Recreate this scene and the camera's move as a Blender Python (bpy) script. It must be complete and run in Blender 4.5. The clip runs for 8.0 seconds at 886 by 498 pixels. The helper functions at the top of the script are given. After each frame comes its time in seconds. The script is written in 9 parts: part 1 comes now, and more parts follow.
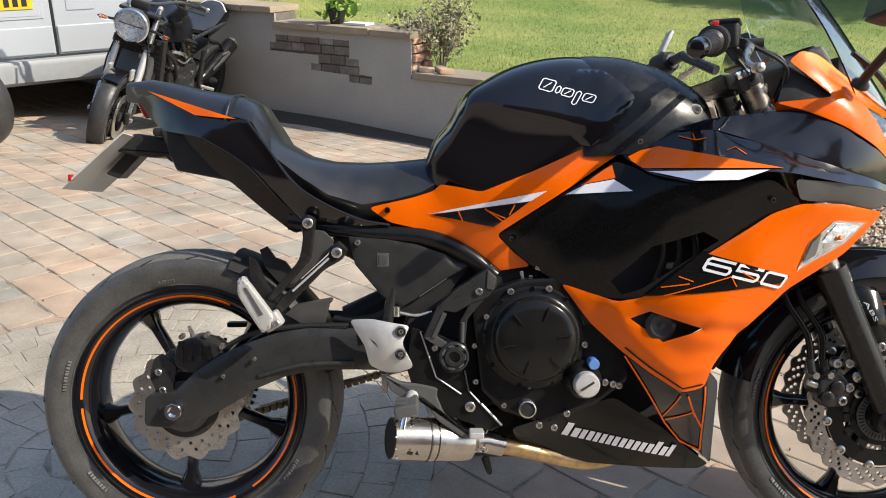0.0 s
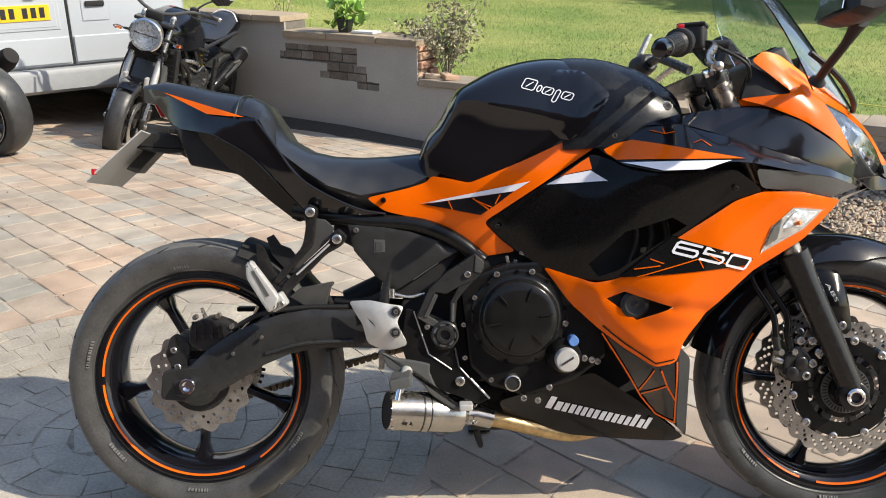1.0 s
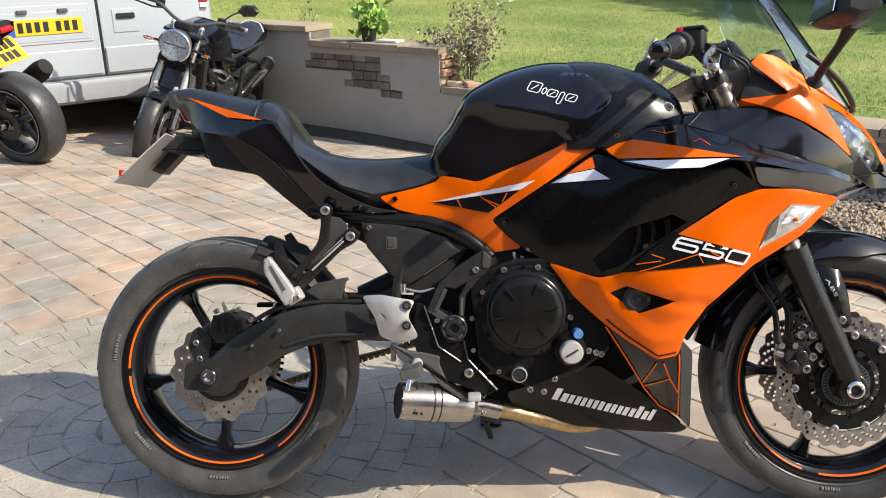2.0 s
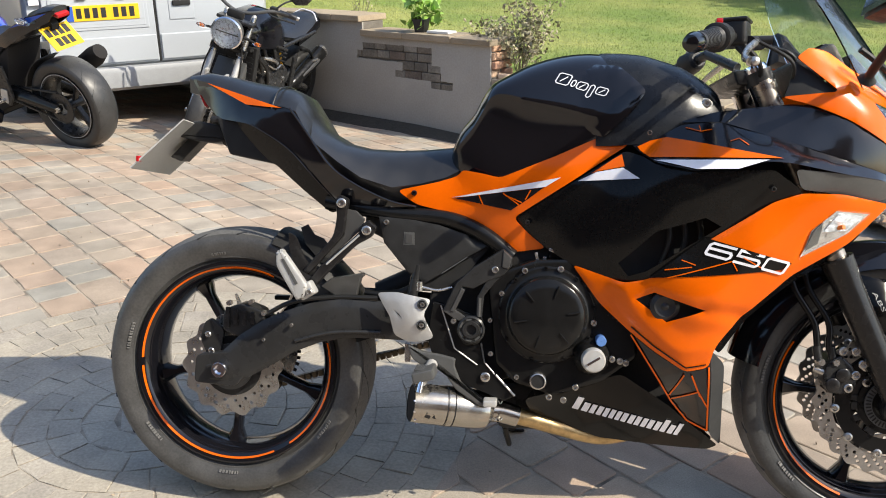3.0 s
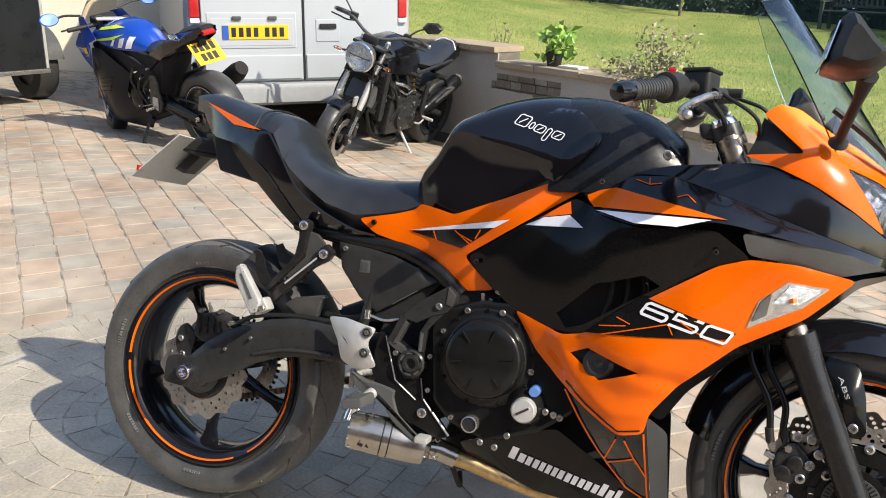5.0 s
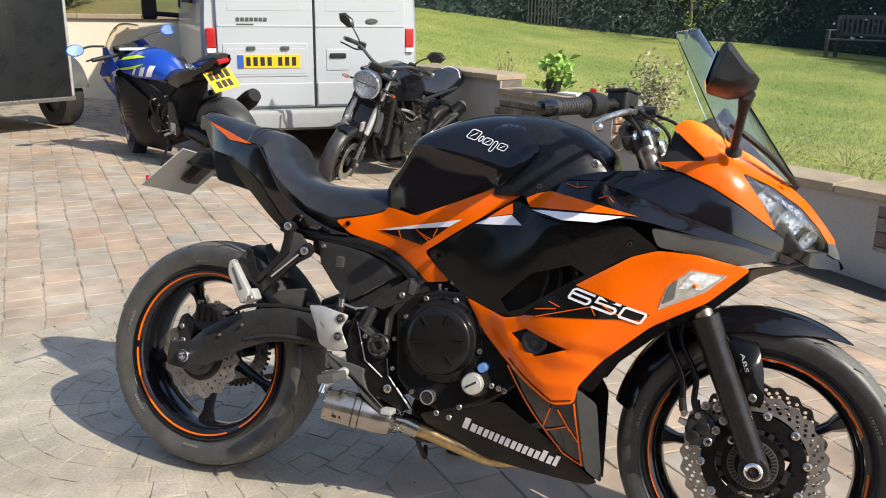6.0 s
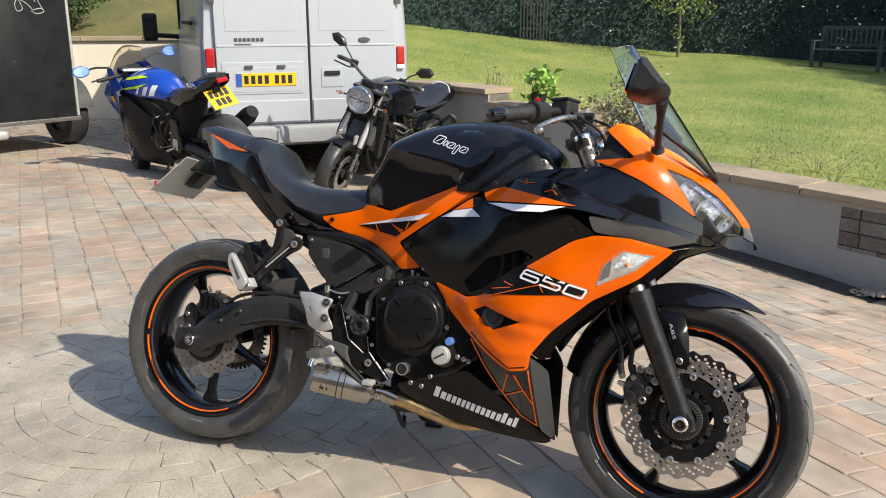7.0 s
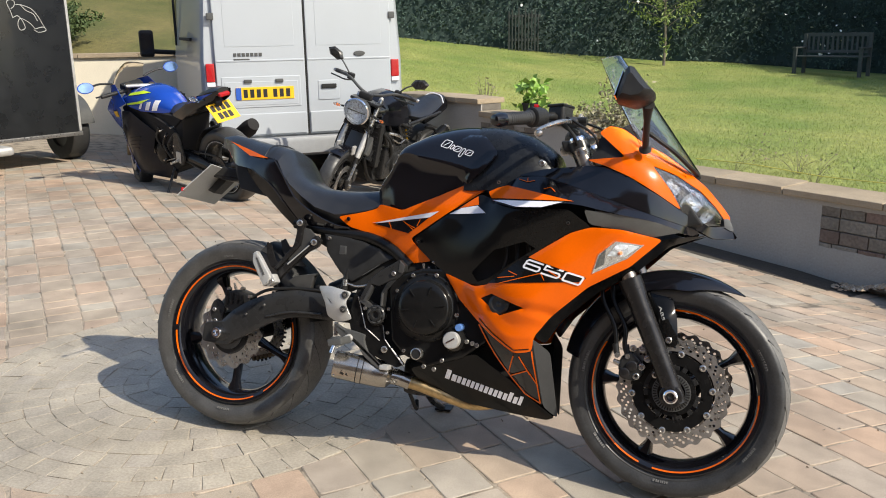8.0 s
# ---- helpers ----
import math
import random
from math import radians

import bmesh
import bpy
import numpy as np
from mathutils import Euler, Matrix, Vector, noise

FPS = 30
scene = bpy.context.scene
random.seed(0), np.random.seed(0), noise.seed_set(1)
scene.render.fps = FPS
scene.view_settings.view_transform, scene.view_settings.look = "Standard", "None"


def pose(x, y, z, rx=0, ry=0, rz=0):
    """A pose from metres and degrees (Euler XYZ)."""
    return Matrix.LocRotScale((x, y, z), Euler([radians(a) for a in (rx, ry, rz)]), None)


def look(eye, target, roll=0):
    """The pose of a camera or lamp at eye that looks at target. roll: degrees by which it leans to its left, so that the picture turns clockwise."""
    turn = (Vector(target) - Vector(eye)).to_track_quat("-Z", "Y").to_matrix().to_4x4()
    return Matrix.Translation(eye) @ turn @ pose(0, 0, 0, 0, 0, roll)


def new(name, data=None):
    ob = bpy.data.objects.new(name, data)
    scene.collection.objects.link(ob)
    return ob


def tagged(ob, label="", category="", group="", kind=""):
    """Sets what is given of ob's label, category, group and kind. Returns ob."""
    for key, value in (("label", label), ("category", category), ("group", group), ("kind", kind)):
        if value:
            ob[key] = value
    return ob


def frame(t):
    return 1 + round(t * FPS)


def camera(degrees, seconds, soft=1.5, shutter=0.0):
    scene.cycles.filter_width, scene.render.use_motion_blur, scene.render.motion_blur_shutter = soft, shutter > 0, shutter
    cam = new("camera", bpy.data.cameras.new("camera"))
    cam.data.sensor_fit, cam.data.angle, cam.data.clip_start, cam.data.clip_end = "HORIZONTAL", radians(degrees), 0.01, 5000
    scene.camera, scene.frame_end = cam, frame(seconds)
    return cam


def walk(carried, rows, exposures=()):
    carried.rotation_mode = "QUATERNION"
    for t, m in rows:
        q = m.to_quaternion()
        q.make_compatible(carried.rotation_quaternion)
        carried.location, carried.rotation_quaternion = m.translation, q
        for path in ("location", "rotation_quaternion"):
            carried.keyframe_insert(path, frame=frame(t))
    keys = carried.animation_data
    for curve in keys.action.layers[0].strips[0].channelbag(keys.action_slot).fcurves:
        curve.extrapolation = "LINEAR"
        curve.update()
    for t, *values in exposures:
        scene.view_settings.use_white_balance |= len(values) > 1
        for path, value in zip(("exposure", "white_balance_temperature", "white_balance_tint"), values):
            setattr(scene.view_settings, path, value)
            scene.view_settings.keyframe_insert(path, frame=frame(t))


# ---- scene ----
cam = camera(55.1, 8.0, 1.0)
PATH = [
    (0, (0.484, -1.402, 1.193), (0.519, 0.467, 0.482), -0.1),
    (0.5, (0.49, -1.458, 1.195), (0.518, 0.411, 0.485), -0.2),
    (1, (0.522, -1.547, 1.201), (0.53, 0.329, 0.508), -0.6),
    (1.5, (0.537, -1.625, 1.207), (0.516, 0.259, 0.536), -1.1),
    (3, (0.631, -1.544, 1.182), (0.445, 0.325, 0.497), -0.8),
    (3.5, (0.689, -1.435, 1.185), (0.392, 0.418, 0.494), -0.2),
    (4, (0.838, -1.397, 1.178), (0.424, 0.438, 0.499), 0.5),
    (4.5, (0.962, -1.405, 1.183), (0.448, 0.414, 0.529), 0.9),
    (6, (1.267, -1.668, 1.207), (0.639, 0.147, 0.647), 0.8),
    (6.5, (1.387, -1.81, 1.212), (0.752, 0.008, 0.672), 0.4),
    (7, (1.437, -1.919, 1.226), (0.803, -0.097, 0.7), -0.1),
    (7.5, (1.441, -2.039, 1.231), (0.815, -0.211, 0.716), -0.6),
    (8, (1.459, -2.136, 1.236), (0.843, -0.3, 0.735), -0.9),
]
walk(cam, [(t, look(eye, target, roll)) for t, eye, target, roll in PATH],
     [(0, 0.73), (1.5, 0.77), (3.0, 0.79), (4.5, 0.79), (6.0, 0.66), (8.0, 0.53)])

# ---- world, sun ----
SUN_TO = Vector((1.06, -0.31, 1.0)).normalized()
world = bpy.data.worlds.new("sky")
scene.world = world
world.use_nodes = True
wn = world.node_tree
sky = wn.nodes.new("ShaderNodeTexSky")
sky.sky_type, sky.sun_disc = "NISHITA", False
sky.sun_elevation = math.asin(SUN_TO.z)
sky.sun_rotation = math.atan2(SUN_TO.x, SUN_TO.y)
sky.air_density, sky.dust_density = 1.0, 1.2
wn.links.new(sky.outputs[0], wn.nodes["Background"].inputs[0])
wn.nodes["Background"].inputs[1].default_value = 0.15
sun = new("sun", bpy.data.lights.new("sun", "SUN"))
sun.data.energy, sun.data.angle, sun.data.color = 3.95, radians(0.55), (1.0, 0.92, 0.775)
sun.matrix_world = look(SUN_TO * 30, (0, 0, 0))


# ---- materials ----
def mat(name, col, rough=0.5, metal=0.0, var=0.12, scale=14.0, bump=0.0, fine=160.0, coat=0.0, rvar=0.08, flake=0.0, spec=0.5):
    m = bpy.data.materials.new(name)
    m.use_nodes = True
    t = m.node_tree
    n, ln = t.nodes, t.links
    p = n["Principled BSDF"]
    co = n.new("ShaderNodeTexCoord")
    a, b = n.new("ShaderNodeTexNoise"), n.new("ShaderNodeTexNoise")
    a.inputs["Scale"].default_value, a.inputs["Detail"].default_value = scale, 5
    b.inputs["Scale"].default_value, b.inputs["Detail"].default_value = fine, 3
    for q in (a, b):
        ln.new(co.outputs["Object"], q.inputs["Vector"])
    mix = n.new("ShaderNodeMath")
    mix.operation = "ADD"
    ln.new(a.outputs[0], mix.inputs[0])
    ln.new(b.outputs[0], mix.inputs[1])
    rng = n.new("ShaderNodeMapRange")
    rng.inputs[1].default_value, rng.inputs[2].default_value = 0.6, 1.4
    rng.inputs[3].default_value, rng.inputs[4].default_value = 1 - var, 1 + var
    ln.new(mix.outputs[0], rng.inputs[0])
    hue = n.new("ShaderNodeHueSaturation")
    hue.inputs["Color"].default_value = (*col, 1)
    ln.new(rng.outputs[0], hue.inputs["Value"])
    ln.new(hue.outputs[0], p.inputs["Base Color"])
    rr = n.new("ShaderNodeMapRange")
    rr.inputs[1].default_value, rr.inputs[2].default_value = 0.3, 0.7
    rr.inputs[3].default_value, rr.inputs[4].default_value = max(0.02, rough - rvar), min(1, rough + rvar)
    ln.new(a.outputs[0], rr.inputs[0])
    ln.new(rr.outputs[0], p.inputs["Roughness"])
    p.inputs["Metallic"].default_value = metal
    p.inputs["Specular IOR Level"].default_value = spec
    p.inputs["Coat Weight"].default_value = coat
    p.inputs["Coat Roughness"].default_value = 0.04
    if bump:
        bp = n.new("ShaderNodeBump")
        bp.inputs["Strength"].default_value, bp.inputs["Distance"].default_value = bump, 0.01
        ln.new(mix.outputs[0], bp.inputs["Height"])
        ln.new(bp.outputs[0], p.inputs["Normal"])
    if flake:
        v = n.new("ShaderNodeTexVoronoi")
        v.inputs["Scale"].default_value = 900
        ln.new(co.outputs["Object"], v.inputs["Vector"])
        bp = n.new("ShaderNodeBump")
        bp.inputs["Strength"].default_value, bp.inputs["Distance"].default_value = flake, 0.001
        ln.new(v.outputs["Color"], bp.inputs["Height"])
        ln.new(bp.outputs[0], p.inputs["Normal"])
        p.inputs["Coat Normal"].default_value = (0, 0, 0)
    return m


def varied(name, ramp, rough=0.85, island=False, bump=0.5, stain=0.25, fine=140.0, var=0.2):
    """Pieces of one kind, each with its own colour out of the ramp."""
    m = mat(name, (0.3, 0.3, 0.3), rough, var=var, scale=9, bump=bump, fine=fine)
    n, ln = m.node_tree.nodes, m.node_tree.links
    src = n.new("ShaderNodeNewGeometry" if island else "ShaderNodeObjectInfo")
    cr = n.new("ShaderNodeValToRGB")
    cr.color_ramp.interpolation = "LINEAR"
    el = cr.color_ramp.elements
    while len(el) < len(ramp):
        el.new(0.5)
    for i, c in enumerate(ramp):
        el[i].position, el[i].color = i / (len(ramp) - 1), (*c, 1)
    ln.new(src.outputs["Random Per Island" if island else "Random"], cr.inputs[0])
    big = n.new("ShaderNodeTexNoise")
    big.inputs["Scale"].default_value, big.inputs["Detail"].default_value = 1.7, 6
    geo = n.new("ShaderNodeNewGeometry")
    ln.new(geo.outputs["Position"], big.inputs["Vector"])
    rg = n.new("ShaderNodeMapRange")
    rg.inputs[1].default_value, rg.inputs[2].default_value = 0.35, 0.7
    rg.inputs[3].default_value, rg.inputs[4].default_value = 1 - stain, 1 + stain * 0.4
    ln.new(big.outputs[0], rg.inputs[0])
    mu = n.new("ShaderNodeVectorMath")
    mu.operation = "SCALE"
    ln.new(cr.outputs[0], mu.inputs[0])
    ln.new(rg.outputs[0], mu.inputs["Scale"])
    hue = [q for q in n if q.bl_idname == "ShaderNodeHueSaturation"][0]
    ln.new(mu.outputs[0], hue.inputs["Color"])
    return m


def glass(name, col, rough=0.02, ior=1.45):
    m = bpy.data.materials.new(name)
    m.use_nodes = True
    p = m.node_tree.nodes["Principled BSDF"]
    p.inputs["Base Color"].default_value = (*col, 1)
    p.inputs["Transmission Weight"].default_value = 1
    p.inputs["Roughness"].default_value, p.inputs["IOR"].default_value = rough, ior
    return m


BLACK = mat("gloss_black_paint", (0.006, 0.006, 0.008), 0.11, var=0.2, coat=0.15, rvar=0.03, flake=0.03)
SATIN = mat("satin_black_metal", (0.023, 0.023, 0.023), 0.3, var=0.25, scale=30, bump=0.03, fine=400, spec=0.3)
MATTE = mat("textured_black_plastic", (0.024, 0.024, 0.024), 0.42, var=0.25, scale=40, bump=0.12, fine=900, spec=0.2)
VINYL = mat("black_vinyl", (0.015, 0.015, 0.016), 0.36, var=0.2, scale=25, coat=0.2, bump=0.06, fine=700)
ORANGE = mat("orange_paint", (0.72, 0.112, 0.0005), 0.22, var=0.04, coat=0.1, rvar=0.03, flake=0.02, spec=0.22)
WHITE = mat("white_decal", (0.72, 0.72, 0.76), 0.35, var=0.05)
DARKCOVER = mat("dark_satin_cover", (0.011, 0.012, 0.014), 0.28, var=0.2, scale=40, bump=0.05, fine=900, spec=0.3)
SIDEBLACK = mat("smooth_black_paint", (0.006, 0.006, 0.006), 0.13, var=0.1, rvar=0.02, spec=0.22)
CAST = mat("dark_cast_metal", (0.070, 0.069, 0.067), 0.36, 0.3, var=0.15, scale=40, bump=0.05, fine=500)
EDGEGREY = mat("dark_grey_plastic", (0.040, 0.041, 0.042), 0.4, var=0.15, scale=30)
GREY = mat("grey_satin_paint", (0.075, 0.076, 0.074), 0.36, var=0.12, scale=30)
RUBBER = mat("tyre_rubber", (0.034, 0.034, 0.034), 0.42, var=0.35, scale=24, bump=0.05, fine=200, spec=0.45)
# Rear tyre rubber made paler for the paving light on its side walls.
LITWALL = mat("lit_tyre_rubber", (0.058, 0.057, 0.055), 0.38, var=0.35, scale=24, bump=0.05, fine=200, spec=0.5)
DUSTY = mat("dusty_tread", (0.115, 0.112, 0.106), 0.6, var=0.45, scale=16, bump=0.05, fine=200)
STEEL = mat("brushed_steel", (0.47, 0.455, 0.43), 0.27, 0.9, var=0.15, scale=60, fine=500, bump=0.05)
DISC = mat("disc_steel", (0.40, 0.385, 0.365), 0.32, 0.85, var=0.2, scale=50, fine=600, bump=0.05)
ALU = mat("cast_aluminium", (0.50, 0.495, 0.475), 0.45, 0.45, var=0.12, scale=40, bump=0.08, fine=500)
CHROME = mat("chrome", (0.78, 0.78, 0.80), 0.08, 1.0, var=0.05, rvar=0.03)
PIPE = mat("heat_tinted_pipe", (0.44, 0.31, 0.15), 0.36, 0.8, var=0.35, scale=18, fine=90)
FORK = mat("fork_slider", (0.020, 0.019, 0.019), 0.26, 0.25, var=0.15, scale=40, spec=0.35)
LENS = glass("clear_lens", (0.92, 0.95, 0.97), 0.0)
DARKBOX = mat("dull_black_housing", (0.022, 0.021, 0.021), 0.85, var=0.2, spec=0.2)
SMOKE = glass("smoked_screen", (0.78, 0.86, 0.95), 0.02, 1.45)
# Soil colour darkened to take in the wall's shadow as well.
SOIL = mat("dark_soil_and_shade", (0.055, 0.048, 0.038), 0.95, var=0.4, scale=18, bump=0.8, fine=120)
ENGINE = mat("black_engine_paint", (0.009, 0.009, 0.009), 0.2, var=0.2, scale=40, bump=0.02, fine=500, spec=0.25)
FACET = mat("faceted_lamp", (0.70, 0.71, 0.74), 0.07, 1.0, var=0.2, scale=90, bump=1.0, fine=45)
BRIGHTBOWL = mat("bright_lamp_bowl", (0.66, 0.70, 0.76), 0.3, 0.45, var=0.25, scale=60, bump=0.6, fine=45)
BLINKER = mat("indicator_reflector", (0.80, 0.79, 0.77), 0.16, 0.9, var=0.12, scale=30, bump=0.22, fine=60)
SILENCER = mat("heat_browned_steel", (0.40, 0.375, 0.335), 0.22, 0.92, var=0.12, scale=12, fine=120, bump=0.0)
WORN = mat("worn_fork_steel", (0.33, 0.29, 0.25), 0.3, 0.9, var=0.25, scale=50, bump=0.04, fine=400)
REFLECT = mat("lamp_reflector", (0.62, 0.63, 0.66), 0.10, 1.0, var=0.3, scale=60, bump=0.25, fine=60)
AMBER = mat("amber_bulb", (0.7, 0.16, 0.02), 0.25, var=0.1)
REDLENS = mat("red_lens", (0.42, 0.012, 0.015), 0.18, var=0.15, coat=0.6)
BLUECAP = mat("blue_cap", (0.13, 0.27, 0.62), 0.4, 0.3, var=0.1)
PLATEBACK = mat("plate_back", (0.42, 0.42, 0.40), 0.55, var=0.15, scale=10)
YELLOW = mat("yellow_plate", (0.82, 0.47, 0.01), 0.4, var=0.06)
INK = mat("black_ink", (0.012, 0.012, 0.012), 0.5, var=0.1)
MUDFILM = mat("cable_black", (0.014, 0.014, 0.014), 0.5, var=0.2, spec=0.3)
GOLD = mat("gold_chain", (0.16, 0.13, 0.09), 0.4, 0.8, var=0.4, scale=90)

STONES = [(0.355, 0.30, 0.232), (0.40, 0.297, 0.216), (0.348, 0.312, 0.254), (0.405, 0.302, 0.222), (0.332, 0.308, 0.263), (0.415, 0.292, 0.206), (0.36, 0.303, 0.235), (0.325, 0.303, 0.257)]
PAVER = varied("paving_block", STONES, bump=0.1, fine=260, var=0.3, stain=0.32)
PAVER_FAR = varied("paving_blocks_far", STONES, island=True, bump=0.1, fine=260, var=0.3, stain=0.32)
SETTS = [(0.345, 0.308, 0.248), (0.365, 0.325, 0.262), (0.385, 0.34, 0.268), (0.36, 0.322, 0.268)]
SETT = varied("grey_sett", SETTS, bump=0.16, fine=120, var=0.3, stain=0.3)
SETT_FAR = varied("grey_setts", SETTS, island=True, bump=0.16, fine=120, var=0.3, stain=0.3)
JOINT = varied("joint_sand", [(0.30, 0.255, 0.20), (0.30, 0.255, 0.20)], 0.95, bump=0.6, fine=60, var=0.3, stain=0.0)
jn, jl = JOINT.node_tree.nodes, JOINT.node_tree.links
jnoise, jramp, jpos = jn.new("ShaderNodeTexNoise"), jn.new("ShaderNodeValToRGB"), jn.new("ShaderNodeNewGeometry")
jnoise.inputs["Scale"].default_value, jnoise.inputs["Detail"].default_value = 9.0, 5
jramp.color_ramp.elements[0].position, jramp.color_ramp.elements[1].position = 0.34, 0.50
jramp.color_ramp.elements[0].color, jramp.color_ramp.elements[1].color = (0.155, 0.13, 0.10, 1), (0.315, 0.268, 0.208, 1)
jl.new(jpos.outputs["Position"], jnoise.inputs["Vector"])
jl.new(jnoise.outputs[0], jramp.inputs[0])
jl.new(jramp.outputs[0], [q for q in jn if q.bl_idname == "ShaderNodeHueSaturation"][0].inputs["Color"])
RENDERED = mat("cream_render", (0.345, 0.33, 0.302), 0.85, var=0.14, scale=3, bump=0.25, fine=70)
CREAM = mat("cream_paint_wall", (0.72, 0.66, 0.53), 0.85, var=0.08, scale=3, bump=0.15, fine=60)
COPING = varied("coping_slab", [(0.33, 0.27, 0.19), (0.40, 0.32, 0.22), (0.30, 0.26, 0.21)], bump=0.6)
BRICK = varied("old_brick", [(0.175, 0.155, 0.128), (0.20, 0.178, 0.148), (0.30, 0.28, 0.245), (0.185, 0.165, 0.135), (0.195, 0.135, 0.11), (0.165, 0.148, 0.125), (0.25, 0.225, 0.19), (0.17, 0.155, 0.13)], bump=0.7, var=0.45, fine=60, stain=0.4)
REDBRICK = varied("broken_brick", [(0.48, 0.27, 0.17), (0.55, 0.36, 0.24), (0.52, 0.42, 0.31), (0.46, 0.22, 0.14)], bump=0.8)
MORTAR = mat("old_mortar", (0.155, 0.14, 0.118), 0.95, var=0.35, scale=20, bump=0.7, fine=200)
GRAVELM = varied("gravel", [(0.34, 0.25, 0.16), (0.46, 0.37, 0.26), (0.25, 0.19, 0.14), (0.52, 0.46, 0.37), (0.40, 0.24, 0.14)], island=True, bump=0.3)
HOUSE = mat("house_brick", (0.20, 0.115, 0.08), 0.9, var=0.3, scale=5, bump=0.5, fine=30)


# ---- mesh helpers ----
def thing(name, label, category, m=None, group=""):
    ob = new(name)
    ob.empty_display_size = 0.1
    if m is not None:
        ob.matrix_world = m
    return tagged(ob, label, category, group)


def flatten(me):
    """Normals weighted by face area, so that large flat faces shade flat beside small rounded edges."""
    sharp = {tuple(sorted(e.vertices)) for e in me.edges if e.use_edge_sharp}
    around = {}
    for p in me.polygons:
        n = len(p.vertices)
        for i, v in enumerate(p.vertices):
            around.setdefault(v, []).append((p, p.loop_start + i, p.vertices[i - 1], p.vertices[(i + 1) % n]))
    out = [None] * len(me.loops)
    for v, fans in around.items():
        left = list(fans)
        while left:
            group = [left.pop()]
            grown = True
            while grown:
                grown = False
                ends = {e for _, _, a, b in group for e in (a, b) if tuple(sorted((v, e))) not in sharp}
                for f in left:
                    if f[2] in ends or f[3] in ends:
                        group.append(f)
                        left.remove(f)
                        grown = True
                        break
            nrm = Vector()
            for p, *_ in group:
                nrm += p.normal * p.area
            for p, loop, *_ in group:
                out[loop] = nrm.normalized() if nrm.length > 1e-12 else p.normal.copy()
    me.normals_split_custom_set(out)


def mesh_of(name, bm, material, smooth=True):
    me = bpy.data.meshes.new(name)
    bm.normal_update()
    bm.to_mesh(me)
    bm.free()
    if smooth:
        me.polygons.foreach_set("use_smooth", [True] * len(me.polygons))
        me.set_sharp_from_angle(angle=radians(38))
        if len(me.vertices) < 700:
            flatten(me)
    me.materials.append(material)
    return me


def part(name, bm, material, parent, label="", smooth=True):
    ob = new(name, mesh_of(name, bm, material, smooth))
    ob.parent = parent
    return tagged(ob, label) if label else ob


def joined(*bms):
    out = bm_of([], [])
    for b in bms:
        me = bpy.data.meshes.new("join")
        b.to_mesh(me)
        b.free()
        out.from_mesh(me)
        bpy.data.meshes.remove(me)
    return out


def bm_of(verts, faces):
    bm = bmesh.new()
    vs = [bm.verts.new(v) for v in verts]
    for f in faces:
        try:
            bm.faces.new([vs[i] for i in f])
        except ValueError:
            pass
    return bm


def fixed(bm):
    bmesh.ops.recalc_face_normals(bm, faces=bm.faces)
    return bm


def moved(bm, m):
    bm.transform(m)
    return bm


def box(x0, x1, y0, y1, z0, z1, bevel=0.0, seg=2):
    bm = bm_of([(x, y, z) for x in (x0, x1) for y in (y0, y1) for z in (z0, z1)],
               [(0, 1, 3, 2), (4, 6, 7, 5), (0, 4, 5, 1), (2, 3, 7, 6), (0, 2, 6, 4), (1, 5, 7, 3)])
    fixed(bm)
    if bevel:
        bmesh.ops.bevel(bm, geom=bm.edges[:], offset=bevel, segments=seg, affect="EDGES", profile=0.5)
    return bm


def loft(rings, closed=True, caps=True):
    n = len(rings[0])
    vs = [v for r in rings for v in r]
    fs = []
    for i in range(len(rings) - 1):
        for j in range(n if closed else n - 1):
            k = (j + 1) % n
            fs.append((i * n + j, i * n + k, (i + 1) * n + k, (i + 1) * n + j))
    if caps and closed:
        fs += [tuple(range(n)), tuple(range((len(rings) - 1) * n, len(rings) * n))]
    return fixed(bm_of(vs, fs))


def tube(path, radius, n=10, caps=True):
    """A round bar along the path; radius one number or one for each point."""
    pts = [Vector(p) for p in path]
    rad = radius if isinstance(radius, (list, tuple)) else [radius] * len(pts)
    rings, up = [], None
    for i, p in enumerate(pts):
        d = (pts[min(i + 1, len(pts) - 1)] - pts[max(i - 1, 0)]).normalized()
        if up is None:
            up = d.orthogonal().normalized()
        up = (up - d * up.dot(d)).normalized()
        s = d.cross(up)
        rings.append([p + (up * math.cos(a) + s * math.sin(a)) * rad[i] for a in [2 * math.pi * k / n for k in range(n)]])
    return loft(rings, True, caps)


def curve(points, n=6):
    """A smooth path through the points."""
    p = [Vector(q) for q in points]
    p = [p[0] * 2 - p[1]] + p + [p[-1] * 2 - p[-2]]
    out = []
    for i in range(1, len(p) - 2):
        for k in range(n):
            t = k / n
            out.append(0.5 * ((2 * p[i]) + (p[i + 1] - p[i - 1]) * t + (2 * p[i - 1] - 5 * p[i] + 4 * p[i + 1] - p[i + 2]) * t * t + (3 * p[i] - p[i - 1] - 3 * p[i + 1] + p[i + 2]) * t ** 3))
    return out + [p[-2]]


